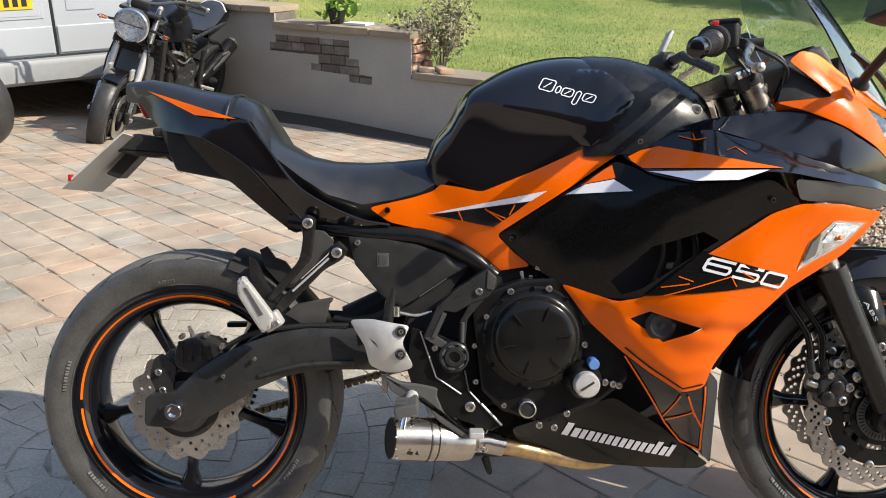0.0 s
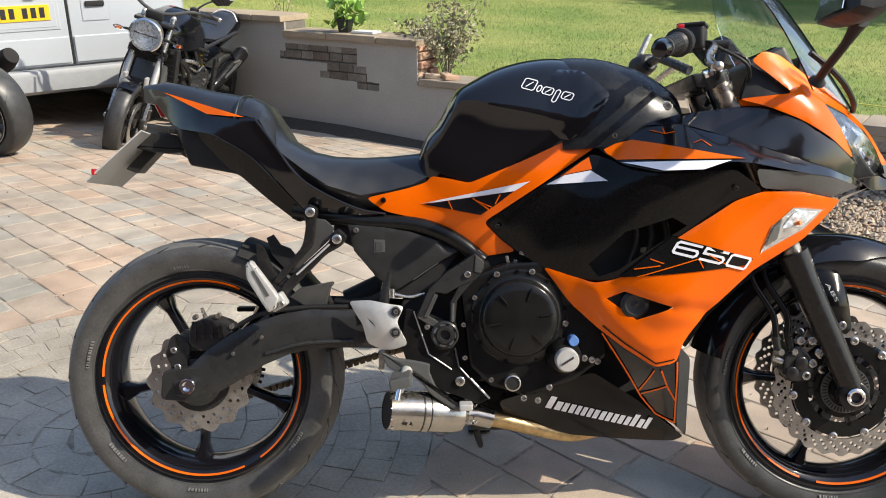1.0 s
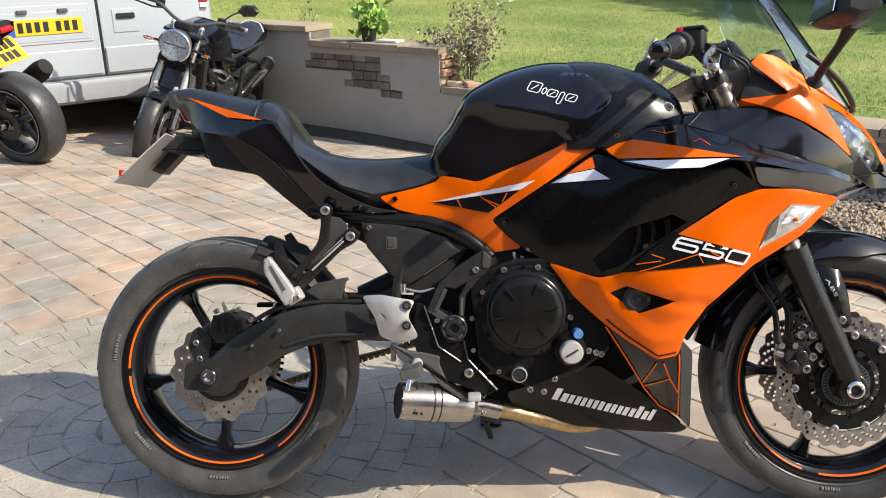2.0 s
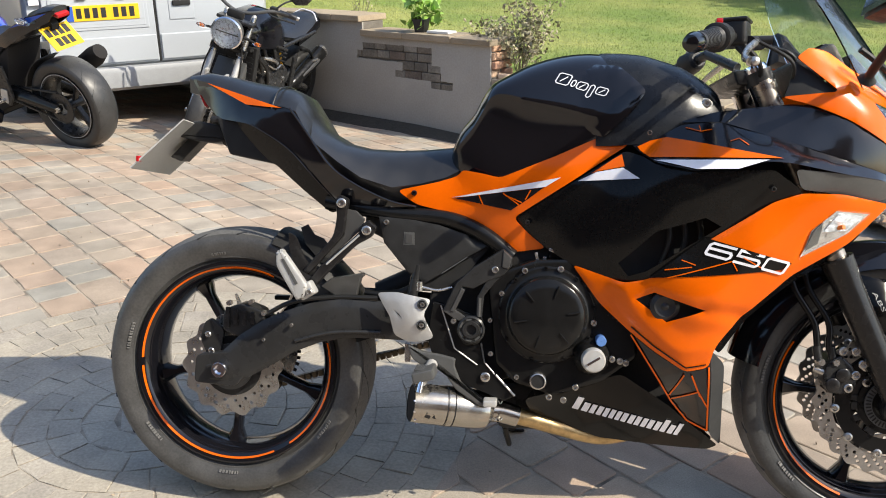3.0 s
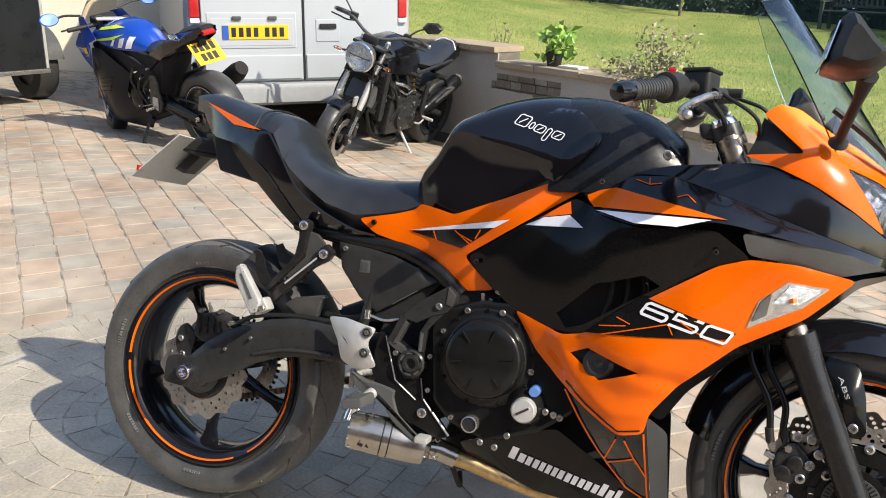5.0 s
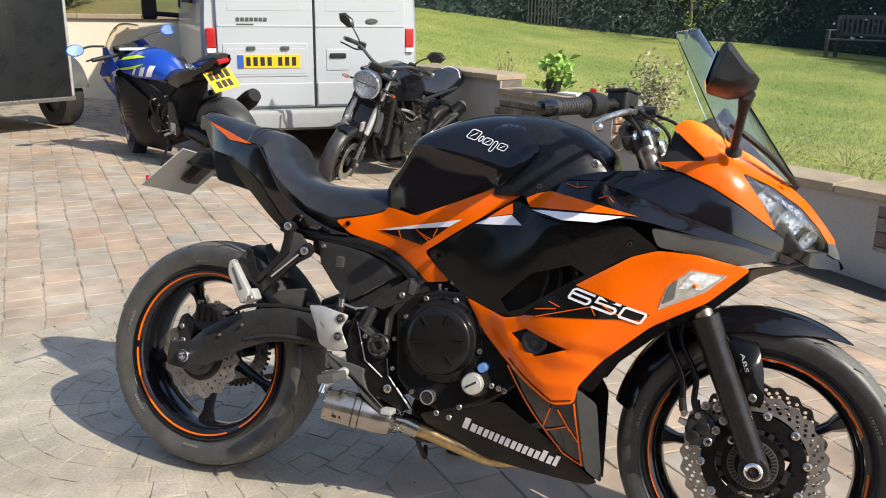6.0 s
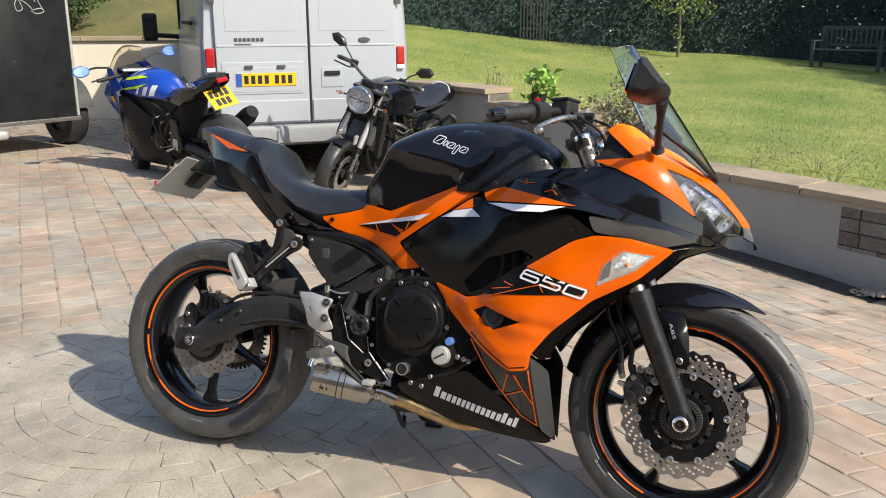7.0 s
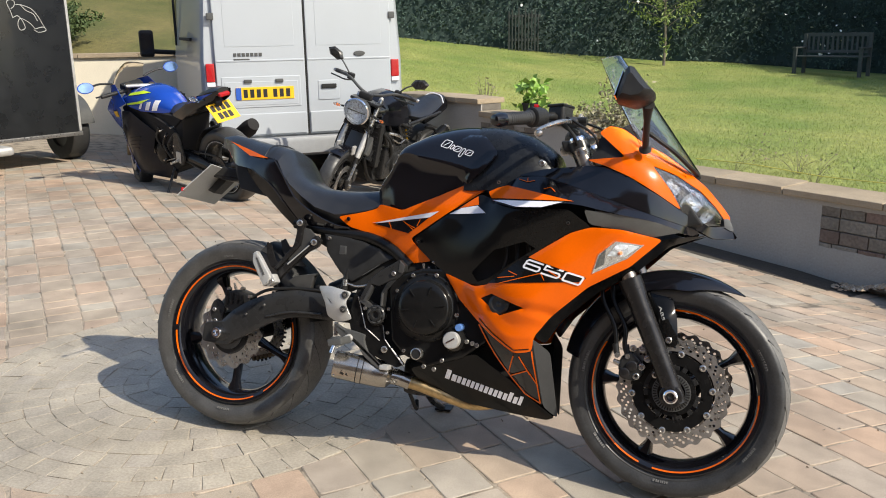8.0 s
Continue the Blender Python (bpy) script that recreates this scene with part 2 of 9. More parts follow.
def lathe(profile, n=64, a0=0.0, a1=360.0, closed=False):
    """Turns (radius, y) round the y axis."""
    full = abs(a1 - a0) >= 359.9
    steps = n if full else n + 1
    rings = []
    for k in range(steps):
        a = radians(a0 + (a1 - a0) * k / n)
        rings.append([(r * math.cos(a), y, r * math.sin(a)) for r, y in profile])
    if full:
        rings.append(rings[0])
    bm = loft(rings, closed, caps=closed and not full)
    bmesh.ops.remove_doubles(bm, verts=bm.verts, dist=1e-6)
    return fixed(bm)


def prism(outline, y0, y1, bevel=0.0, seg=2):
    """A plate with this outline in x and z, from y0 to y1."""
    n = len(outline)
    bm = bm_of([(x, y0, z) for x, z in outline] + [(x, y1, z) for x, z in outline],
               [tuple(range(n)), tuple(range(n, 2 * n))] + [(i, (i + 1) % n, n + (i + 1) % n, n + i) for i in range(n)])
    fixed(bm)
    if bevel:
        bmesh.ops.bevel(bm, geom=bm.edges[:], offset=bevel, segments=seg, affect="EDGES", profile=0.5)
    return bm


def cyl(p, q, r, r2=None, n=20, bevel=0.0):
    bm = tube([p, q], [r, r if r2 is None else r2], n)
    if bevel:
        rim = [e for e in bm.edges if len(e.link_faces) == 2 and any(len(f.verts) > 4 for f in e.link_faces)]
        bmesh.ops.bevel(bm, geom=rim, offset=bevel, segments=2, affect="EDGES", profile=0.5)
    return bm


def inside(p, poly):
    c = False
    for (x0, z0), (x1, z1) in zip(poly, poly[1:] + poly[:1]):
        if (z0 > p[1]) != (z1 > p[1]) and p[0] < (x1 - x0) * (p[1] - z0) / (z1 - z0) + x0:
            c = not c
    return c


def spline_through(pts, soft=0.0):
    """Thin-plate surface: w as a function of x and z."""
    P = np.array([(x, z) for x, w, z in pts], float)
    W = np.array([w for x, w, z in pts], float)
    n = len(P)

    def ker(d2):
        return np.where(d2 > 1e-12, 0.5 * d2 * np.log(np.maximum(d2, 1e-12)), 0)
    D = ((P[:, None] - P[None]) ** 2).sum(-1)
    A = np.zeros((n + 3, n + 3))
    A[:n, :n] = ker(D) + np.eye(n) * soft
    A[:n, n], A[:n, n + 1:] = 1, P
    A[n, :n], A[n + 1:, :n] = 1, P.T
    c = np.linalg.lstsq(A, np.concatenate([W, [0, 0, 0]]), rcond=None)[0]

    def f(x, z):
        d2 = (P[:, 0] - x) ** 2 + (P[:, 1] - z) ** 2
        return float(ker(d2) @ c[:n] + c[n] + c[n + 1] * x + c[n + 2] * z)
    return f


def dense(poly, step):
    out = []
    for p, q in zip(poly, poly[1:] + poly[:1]):
        k = max(1, int(math.hypot(q[0] - p[0], q[1] - p[1]) / step + 0.5))
        out += [(p[0] + (q[0] - p[0]) * i / k, p[1] + (q[1] - p[1]) * i / k) for i in range(k)]
    return out


def rounded(poly, n=3, keep=0.25):
    """Cuts and rounds the corners of an outline a little."""
    out = []
    m = len(poly)
    for i in range(m):
        a, b, c = Vector(poly[i - 1]), Vector(poly[i]), Vector(poly[(i + 1) % m])
        p, q = b + (a - b) * min(keep, 0.012 / max((a - b).length, 1e-6)), b + (c - b) * min(keep, 0.012 / max((c - b).length, 1e-6))
        for k in range(n + 1):
            t = k / n
            out.append(tuple((1 - t) ** 2 * p + 2 * t * (1 - t) * b + t * t * q))
    return out


def sheet(poly, f, side, thick, holes=(), step=0.022, lift=0.0, roll=0.0025):
    """A curved panel: the outline in x and z, standing at side * f(x, z)."""
    roll = min(roll, thick * 0.4)
    from mathutils.geometry import delaunay_2d_cdt
    rim = dense(poly, step)
    vs, es = list(rim), [(i, (i + 1) % len(rim)) for i in range(len(rim))]
    hs = []
    for h in holes:
        hp = dense(h, step)
        hs.append(hp)
        o = len(vs)
        vs += hp
        es += [(o + i, o + (i + 1) % len(hp)) for i in range(len(hp))]
    xs, zs = [p[0] for p in rim], [p[1] for p in rim]
    z = min(zs) + step / 2
    row = 0
    edge = rim + [p for h in hs for p in h]
    E = np.array(edge)
    while z < max(zs):
        x = min(xs) + (0.5 if row % 2 else 0) * step
        while x < max(xs):
            if inside((x, z), rim) and not any(inside((x, z), h) for h in hs) and ((E - (x, z)) ** 2).sum(1).min() > (0.45 * step) ** 2:
                vs.append((x, z))
            x += step
        z += step * 0.87
        row += 1
    ov, oe, of, *_ = delaunay_2d_cdt([Vector(v) for v in vs], es, [], 0, 1e-6)
    tris = []
    for t in of:
        c = (sum(ov[i][0] for i in t) / 3, sum(ov[i][1] for i in t) / 3)
        if inside(c, rim) and not any(inside(c, h) for h in hs):
            tris.append(tuple(t))
    count = {}
    for t in tris:
        for a, b in zip(t, t[1:] + t[:1]):
            k = (min(a, b), max(a, b))
            count[k] = count.get(k, 0) + 1
    border = {i for k, c in count.items() if c == 1 for i in k}
    n = len(ov)
    front, back = [], []
    for i, v in enumerate(ov):
        w = f(v[0], v[1]) + lift
        front.append((v[0], side * (w - (roll if i in border else 0)), v[1]))
        back.append((v[0], side * (w - thick), v[1]))
    fs = list(tris) + [tuple(n + i for i in reversed(t)) for t in tris]
    for (a, b), c in count.items():
        if c == 1:
            fs.append((a, b, n + b, n + a))
    bm = bm_of(front + back, fs)
    bmesh.ops.delete(bm, geom=[v for v in bm.verts if not v.link_faces], context="VERTS")
    return fixed(bm)


def text_mesh(word, size, place, shear=0.0, heavy=0.0):
    """Letters as a mesh; place turns the flat (u, v) into a point."""
    cu = bpy.data.curves.new("letters", "FONT")
    cu.body, cu.size, cu.shear, cu.resolution_u, cu.offset = word, size, shear, 3, heavy
    ob = bpy.data.objects.new("letters", cu)
    me = bpy.data.meshes.new_from_object(ob)
    bm = bmesh.new()
    bm.from_mesh(me)
    bpy.data.objects.remove(ob)
    bpy.data.meshes.remove(me)
    bmesh.ops.triangulate(bm, faces=bm.faces)
    for v in bm.verts:
        v.co = place(v.co.x, v.co.y)
    return bm


# ---- ground ----
def ground_z(x, y):
    """The drive is level round the orange motorcycle and falls away towards the wall."""
    q = 0.054 * x + 0.0729 * y - 0.085
    q = 0.5 * (q + math.sqrt(q * q + 0.0009)) - 0.0035
    along, back = 0.816 * (x + 0.785) - 0.578 * (y - 5.53), 0.578 * (x + 0.785) + 0.816 * (y - 5.53)
    dip = 0.032 * max(min(along - 1.9, 2.2 * (4.7 - along)), 0.0) * min(max((back + 1.7) / 1.2, 0.0), 1.0)
    return -min(max(q, 0.0), 0.42) - dip


def sheet_grid(xs, ys, fz):
    vs = [(x, y, fz(x, y)) for y in ys for x in xs]
    n = len(xs)
    return bm_of(vs, [(j * n + i, j * n + i + 1, (j + 1) * n + i + 1, (j + 1) * n + i) for j in range(len(ys) - 1) for i in range(n - 1)])


def steps(near, far, d, k=1.5):
    out, a = [], 0.0
    while a < near:
        out.append(a)
        a += d
    while a < far:
        out.append(a)
        d *= k
        a += d
    return sorted({-v for v in out} | set(out))


gx = [0.5 + v for v in steps(9, 700, 0.3)]
ground = tagged(part("ground", sheet_grid(gx, gx, lambda x, y: ground_z(x, y) - 0.0025), JOINT, None), "sandy brown bedding under the paved driveway", "ground", kind="structure")

# wall line: from WA along WU; WN points back towards the lawn
WA, WU, WN = Vector((-0.785, 5.53)), Vector((0.816, -0.578)), Vector((0.578, 0.816))


def at_wall(s, back=0.0):
    p = WA + WU * s + WN * back
    return p.x, p.y


WALL = pose(WA.x, WA.y, 0, 0, 0, math.degrees(math.atan2(WU.y, WU.x)))


def lawn_z(x, y):
    b = (Vector((x, y)) - WA).dot(WN)
    rise = 0.5 * (-x + math.sqrt(x * x + 0.5)) - 0.1
    fall = 0.07 * min(4.0, max(0.0, x - 1.0)) * min(1.0, max(0.0, b - 1.0) / 5.0)
    return 0.145 - fall + 0.036 * min(b, 9.0) + 0.145 * min(max(0.0, rise), 7.0) + 0.02 * math.sin(0.7 * x + 0.4 * y) * min(1, max(0, b - 0.5))


def lawn_edge(s):
    return 0.2 + 0.3 * max(0.0, -1.3 - s)


def lawn_sheet():
    ss = [-40 + 1.0 * i for i in range(36)] + [-4 + 0.25 * i for i in range(60)] + [11 + 1.5 * i for i in range(30)]
    bs = [0.25 * i for i in range(40)] + [10 + 1.5 * i for i in range(40)]
    vs = []
    for b in [bs[0]] + bs:
        for s in ss:
            x, y = at_wall(s, lawn_edge(s) + b)
            vs.append((x, y, lawn_z(x, y)))
    n = len(ss)
    for i in range(n):
        vs[i] = (vs[i][0], vs[i][1], -0.6)
    return fixed(bm_of(vs, [(j * n + i, j * n + i + 1, (j + 1) * n + i + 1, (j + 1) * n + i) for j in range(len(bs)) for i in range(n - 1)]))


def grass_material(name, cols):
    m = mat(name, cols[0], 0.8, var=0.4, scale=14.0, bump=0.6, fine=60)
    n, ln = m.node_tree.nodes, m.node_tree.links
    geo = n.new("ShaderNodeNewGeometry")
    big = n.new("ShaderNodeTexNoise")
    big.inputs["Scale"].default_value, big.inputs["Detail"].default_value = 0.8, 6
    ln.new(geo.outputs["Position"], big.inputs["Vector"])
    cr = n.new("ShaderNodeValToRGB")
    cr.color_ramp.elements[0].position, cr.color_ramp.elements[1].position = 0.36, 0.66
    cr.color_ramp.elements[0].color, cr.color_ramp.elements[1].color = (*cols[0], 1), (*cols[1], 1)
    ln.new(big.outputs[0], cr.inputs[0])
    hue = [q for q in n if q.bl_idname == "ShaderNodeHueSaturation"][0]
    ln.new(cr.outputs[0], hue.inputs["Color"])
    return m


LAWN = grass_material("mown_lawn", [(0.145, 0.205, 0.042), (0.25, 0.27, 0.075)])
BLADE = grass_material("grass_blade", [(0.21, 0.29, 0.065), (0.37, 0.385, 0.125)])
lawn = tagged(part("lawn", lawn_sheet(), LAWN, None), "sunlit mown green lawn rising behind the wall", "lawn", kind="structure")


def blades(count, place, size, lean=0.5):
    rng = np.random.default_rng(5)
    vs, fs = [], []
    for i in range(count):
        x, y, z = place(rng)
        h, w, a = size * rng.uniform(0.5, 1.3), size * 0.11, rng.uniform(0, 6.283)
        dx, dy = math.cos(a), math.sin(a)
        lx, ly = rng.normal(0, lean * h, 2)
        o = len(vs)
        vs += [(x - dx * w, y - dy * w, z), (x + dx * w, y + dy * w, z), (x + lx, y + ly, z + h)]
        fs.append((o, o + 1, o + 2))
    me = bpy.data.meshes.new("grass")
    me.from_pydata(vs, [], fs)
    me.materials.append(BLADE)
    return me


def lawn_spot(rng):
    s, b = rng.uniform(-9, 9), 0.05 + 9.5 * rng.random() ** 1.7
    x, y = at_wall(s, lawn_edge(s) + b)
    return x, y, lawn_z(x, y) - 0.004


tagged(new("grass", blades(230000, lawn_spot, 0.026)), "short green and straw-coloured grass blades on the lawn", "grass", kind="stuff")

# ---- garden wall ----
wall = tagged(new("wall_garden"), "cream rendered garden retaining wall with stone coping and bare brick patches", "wall", kind="structure")
wall.matrix_world = WALL
WT = 0.24


core = joined(box(-1.3, 0.1, 0.016, WT, -0.9, 0.56), box(0.1, 1.42, 0.016, WT, -0.9, 0.45), box(1.42, 30, 0.016, WT, -0.9, 0.17))
part("wall_core", core, MORTAR, wall, "", smooth=False)
patch_a = [(0.095, 0.40), (0.85, 0.40), (0.85, 0.27), (0.94, 0.27), (0.94, 0.155), (1.06, 0.155), (1.06, 0.095), (0.84, 0.095), (0.84, 0.15), (0.46, 0.15), (0.46, 0.205), (0.54, 0.205), (0.54, 0.27), (0.03, 0.27), (0.03, 0.335), (0.095, 0.335)]
patch_b = [(3.48, 0.14), (5.9, 0.14), (5.9, -0.10), (4.9, -0.10), (4.9, -0.16), (4.0, -0.16), (4.0, -0.12), (3.48, -0.12)]


def ragged(poly):
    """An uneven broken edge along an outline."""
    return [(x + 0.007 * noise.noise(Vector((x * 23, z * 23, 0))), z + 0.007 * noise.noise(Vector((x * 23, z * 23, 7)))) for x, z in dense(poly, 0.035)]


face = [(-1.3, -0.9), (30, -0.9), (30, 0.17), (1.42, 0.17), (1.42, 0.45), (0.1, 0.45), (0.1, 0.56), (-1.3, 0.56)]
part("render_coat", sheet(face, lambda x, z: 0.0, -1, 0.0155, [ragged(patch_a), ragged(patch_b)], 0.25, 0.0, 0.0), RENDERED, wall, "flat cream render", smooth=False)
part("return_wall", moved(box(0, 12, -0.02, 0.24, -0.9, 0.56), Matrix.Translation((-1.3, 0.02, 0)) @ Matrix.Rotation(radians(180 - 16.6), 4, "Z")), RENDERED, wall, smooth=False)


def brick_rows(patch, z0, course, length, material, seed):
    """Old uneven bricks and stones showing where the render has fallen off."""
    rnd = random.Random(seed)
    zs = [z for s, z in patch]
    z = max(zs) + 0.02
    while z > min(zs) - 0.02:
        h = course * rnd.uniform(0.95, 1.05)
        s = min(q for q, _ in patch) - rnd.uniform(0.05, 0.2)
        while s < max(q for q, _ in patch):
            w = length * rnd.uniform(0.75, 1.2)
            if any(inside((s + w * a, z - h * b), patch) for a in (0.1, 0.5, 0.9) for b in (0.2, 0.8)):
                d = rnd.uniform(0.001, 0.004)
                bm = box(s + 0.003, s + w - 0.003, d, 0.04, z - h + 0.003, z - 0.003, 0.005, 2)
                for v in bm.verts:
                    v.co += noise.noise_vector(v.co * 40) * 0.003
                    v.co.y = max(v.co.y, 0.0008)
                part("brick", bm, material, wall, smooth=False)
            s += w
        z -= h


brick_rows(patch_a, 0, 0.070, 0.17, BRICK, 3)
brick_rows(patch_b, 0, 0.085, 0.20, BRICK, 4)
def soil_row(a):
    """A dark bank against the wall, dirt and wall shadow in one, higher beside the parked machines and wider farther
    along.
    """
    m, h = 1 + 0.9 * min(max(a - 1.5, 0.0), 1.0), 0.022 + 0.045 * min(max((1.9 - a) / 1.2, 0.0), 1.0)
    h *= min(max((3.86 - a) / 0.5, 0.0), 1.0)
    e = 0.03 * noise.noise(Vector((a * 3, 0, 0)))
    return [(*at_wall(a, b), ground_z(*at_wall(a, b)) + z) for b, z in ((-0.005, h), (-0.05 * m, 0.7 * h), (-0.12 * m - e, 0.16 * h), (-0.15 * m - e, -0.01))]


soil = [soil_row(-1.2 + 0.07 * k) for k in range(73)]
tagged(part("soil_shade_strip", loft(soil, closed=False), SOIL, None), "dark soil and dirt, also standing for wall shadow, along the foot of the wall", "soil", kind="structure")
rnd = random.Random(9)
for a, b, z, run in ((-1.3, 0.1, 0.56, 0.5), (0.1, 1.44, 0.45, 0.45), (1.44, 16.0, 0.17, 0.6)):
    s = a
    while s < b - 0.02:
        e = min(b, s + run * rnd.uniform(0.8, 1.2))
        bm = box(s + 0.003, e - 0.003, -0.03 + rnd.uniform(-0.008, 0.008), WT + 0.05, z + 0.002, z + 0.052 + rnd.uniform(-0.006, 0.006), 0.008, 2)
        for v in bm.verts:
            v.co += Vector((noise.noise(v.co * 9), noise.noise(v.co * 9 + Vector((5, 0, 0))), noise.noise(v.co * 9 + Vector((0, 5, 0))))) * 0.006
        part("coping_slab", bm, COPING, wall)
        s = e
for k in range(4):
    z = 0.225 + 0.062 * k
    for j in range(2):
        off = 0.01 * ((k * 7 + j * 3) % 4)
        bm = box(1.40, 1.425 + off, 0.012 + 0.115 * j, 0.012 + 0.115 * j + 0.105, z, z + 0.054, 0.006, 1)
        part("end_brick", bm, REDBRICK, wall, smooth=False)
for k, (s, b, r) in enumerate(((1.52, 0.05, 30), (1.60, 0.12, -20), (1.68, 0.06, 50))):
    rub = tagged(part("brick_rubble", moved(box(-0.055, 0.055, -0.035, 0.035, 0, 0.035, 0.008, 2), WALL @ pose(s, b, 0.222, 0, 6, r)), REDBRICK, None), "broken red brick lying on the wall coping", "brick", "broken bricks on the wall")

# ---- unseen house wall behind the camera: closes the place, gives dark paint reflections ----
house = tagged(new("wall_house"), "unseen brown brick house wall facing the driveway", "wall", kind="structure")
part("brickwork", box(-14, 9, -9.3, -9.0, -0.2, 6.5), HOUSE, house, smooth=False)


# ---- the orange and black sports motorcycle ----
LEAN_LEFT = 16.0
moto = thing("motorcycle", "black and orange faired sports motorcycle leaning on its side stand", "motorcycle", pose(0, 0.06, 0, -LEAN_LEFT, 0, 0))
RAKE = radians(24.5)
AXIS = Vector((-math.sin(RAKE), 0, math.cos(RAKE)))
REAR, FRONT = Vector((0.006, 0, 0.302)), Vector((1.3715, -0.051, 0.279))
SKEW = Matrix(((1, 0, 0, 0), (-0.032, 1, 0, 0), (0, 0, 1, 0), (0, 0, 0, 1)))
HEAD = FRONT - 0.035 * Vector((math.cos(RAKE), 0, math.sin(RAKE)))
STEER = Matrix.Translation(HEAD) @ Matrix.Rotation(radians(-4.6), 4, AXIS) @ Matrix.Translation(-HEAD)


def flat(pts):
    return [(x, z) for x, w, z in pts]


def pair(name, pts, material, label="", inner=(), holes=(), thick=0.004, step=0.022, lift=0.0, only=None):
    """A body panel on each side; returns the surface and the two parts."""
    f = spline_through(list(pts) + list(inner), 1e-5)
    obs = []
    for side in ((-1, 1) if only is None else (only,)):
        bm = sheet(rounded(flat(pts)), f, side, thick, [h for h in holes], step, lift)
        obs.append(part(name, moved(bm, SKEW @ SKEW) if side > 0 else bm, material, moto, label))
    return f, obs


def decal(name, poly, f, material, parent, label="", lift=0.0018, sides=(-1,), step=0.02):
    for side in sides:
        part(name, sheet(poly, f, side, 0.0008, (), step, lift, roll=0.0), material, parent, label)


# side panels: x, half width, height
tail = [(-0.103, 0.030, 0.928), (-0.059, 0.060, 0.917), (0.047, 0.110, 0.865), (0.133, 0.140, 0.855), (0.160, 0.145, 0.848), (0.187, 0.150, 0.802), (0.234, 0.155, 0.737),
        (0.287, 0.150, 0.698), (0.357, 0.140, 0.664), (0.417, 0.130, 0.652), (0.343, 0.120, 0.641), (0.263, 0.120, 0.643), (0.201, 0.140, 0.711), (0.143, 0.140, 0.772), (0.054, 0.120, 0.823), (-0.025, 0.080, 0.837), (-0.064, 0.050, 0.871)]
tail_ob = pair("tail_panel", tail, BLACK)[1]
decal("tail_flash", [(-0.055, 0.914), (0.048, 0.8635), (0.096, 0.857), (0.131, 0.854)], spline_through([(-0.059, 0.062, 0.917), (0.133, 0.14, 0.857), (0.096, 0.135, 0.859), (0.048, 0.113, 0.865), (0.04, 0.10, 0.89)]), ORANGE, tail_ob[0], "orange flash", lift=0.004)
pair("under_tail", [(0.049, 0.105, 0.834), (0.138, 0.125, 0.783), (0.198, 0.125, 0.721), (0.262, 0.11, 0.653), (0.229, 0.10, 0.637), (0.168, 0.10, 0.685), (0.094, 0.09, 0.748), (0.017, 0.06, 0.763), (-0.029, 0.05, 0.783), (-0.031, 0.06, 0.832)], ENGINE)

mid = [(0.372, 0.134, 0.688), (0.456, 0.134, 0.706), (0.495, 0.135, 0.718), (0.508, 0.140, 0.731), (0.545, 0.148, 0.725), (0.584, 0.155, 0.716), (0.693, 0.170, 0.760), (0.780, 0.170, 0.799), (0.836, 0.175, 0.785), (0.727, 0.180, 0.712), (0.612, 0.150, 0.636),
       (0.644, 0.140, 0.603), (0.679, 0.140, 0.575), (0.614, 0.130, 0.565), (0.574, 0.130, 0.584), (0.535, 0.130, 0.620), (0.509, 0.131, 0.638), (0.459, 0.132, 0.649), (0.411, 0.133, 0.660)]
mid_f, mid_ob = pair("mid_panel", mid, ORANGE, "orange painted side panel")
decal("stripe", [(0.484, 0.675), (0.704, 0.718), (0.674, 0.699), (0.514, 0.6775)], mid_f, WHITE, mid_ob[0], "white stripe")
decal("triangle", [(0.490, 0.6735), (0.514, 0.6765), (0.671, 0.698), (0.640, 0.674), (0.606, 0.651), (0.574, 0.657), (0.536, 0.665)], mid_f, BLACK, mid_ob[0], "black triangle")

main = [(0.613, 0.140, 0.634), (0.727, 0.178, 0.708), (0.826, 0.188, 0.771), (0.860, 0.202, 0.759), (0.878, 0.228, 0.744), (0.946, 0.262, 0.728), (1.083, 0.271, 0.736), (1.133, 0.256, 0.702), (1.142, 0.246, 0.691),
        (1.091, 0.246, 0.675), (1.014, 0.241, 0.625), (0.937, 0.231, 0.575), (0.871, 0.216, 0.526), (0.828, 0.196, 0.513), (0.761, 0.176, 0.532), (0.727, 0.166, 0.546), (0.675, 0.148, 0.579)]
vent = [(0.817, 0.553), (0.883, 0.617), (0.970, 0.645), (1.000, 0.629), (0.937, 0.587), (0.869, 0.540), (0.836, 0.528)]
main_f, main_ob = pair("centre_fairing", main, SIDEBLACK, "black fairing", holes=[vent])
decal("stripe", [(0.736, 0.711), (0.771, 0.729), (0.821, 0.738), (0.851, 0.717)], main_f, WHITE, main_ob[0], "white stripe", lift=0.003)
decal("flash", [(0.762, 0.7265), (0.806, 0.7565), (0.819, 0.764), (0.824, 0.7405), (0.775, 0.731)], main_f, ORANGE, main_ob[0], "orange flash", lift=0.003)

CREASE = [(0.930, 0.198, 0.822), (1.000, 0.208, 0.826), (1.060, 0.214, 0.808), (1.162, 0.226, 0.776), (1.25, 0.216, 0.748), (1.320, 0.186, 0.728), (1.366, 0.152, 0.716), (1.408, 0.104, 0.706)]
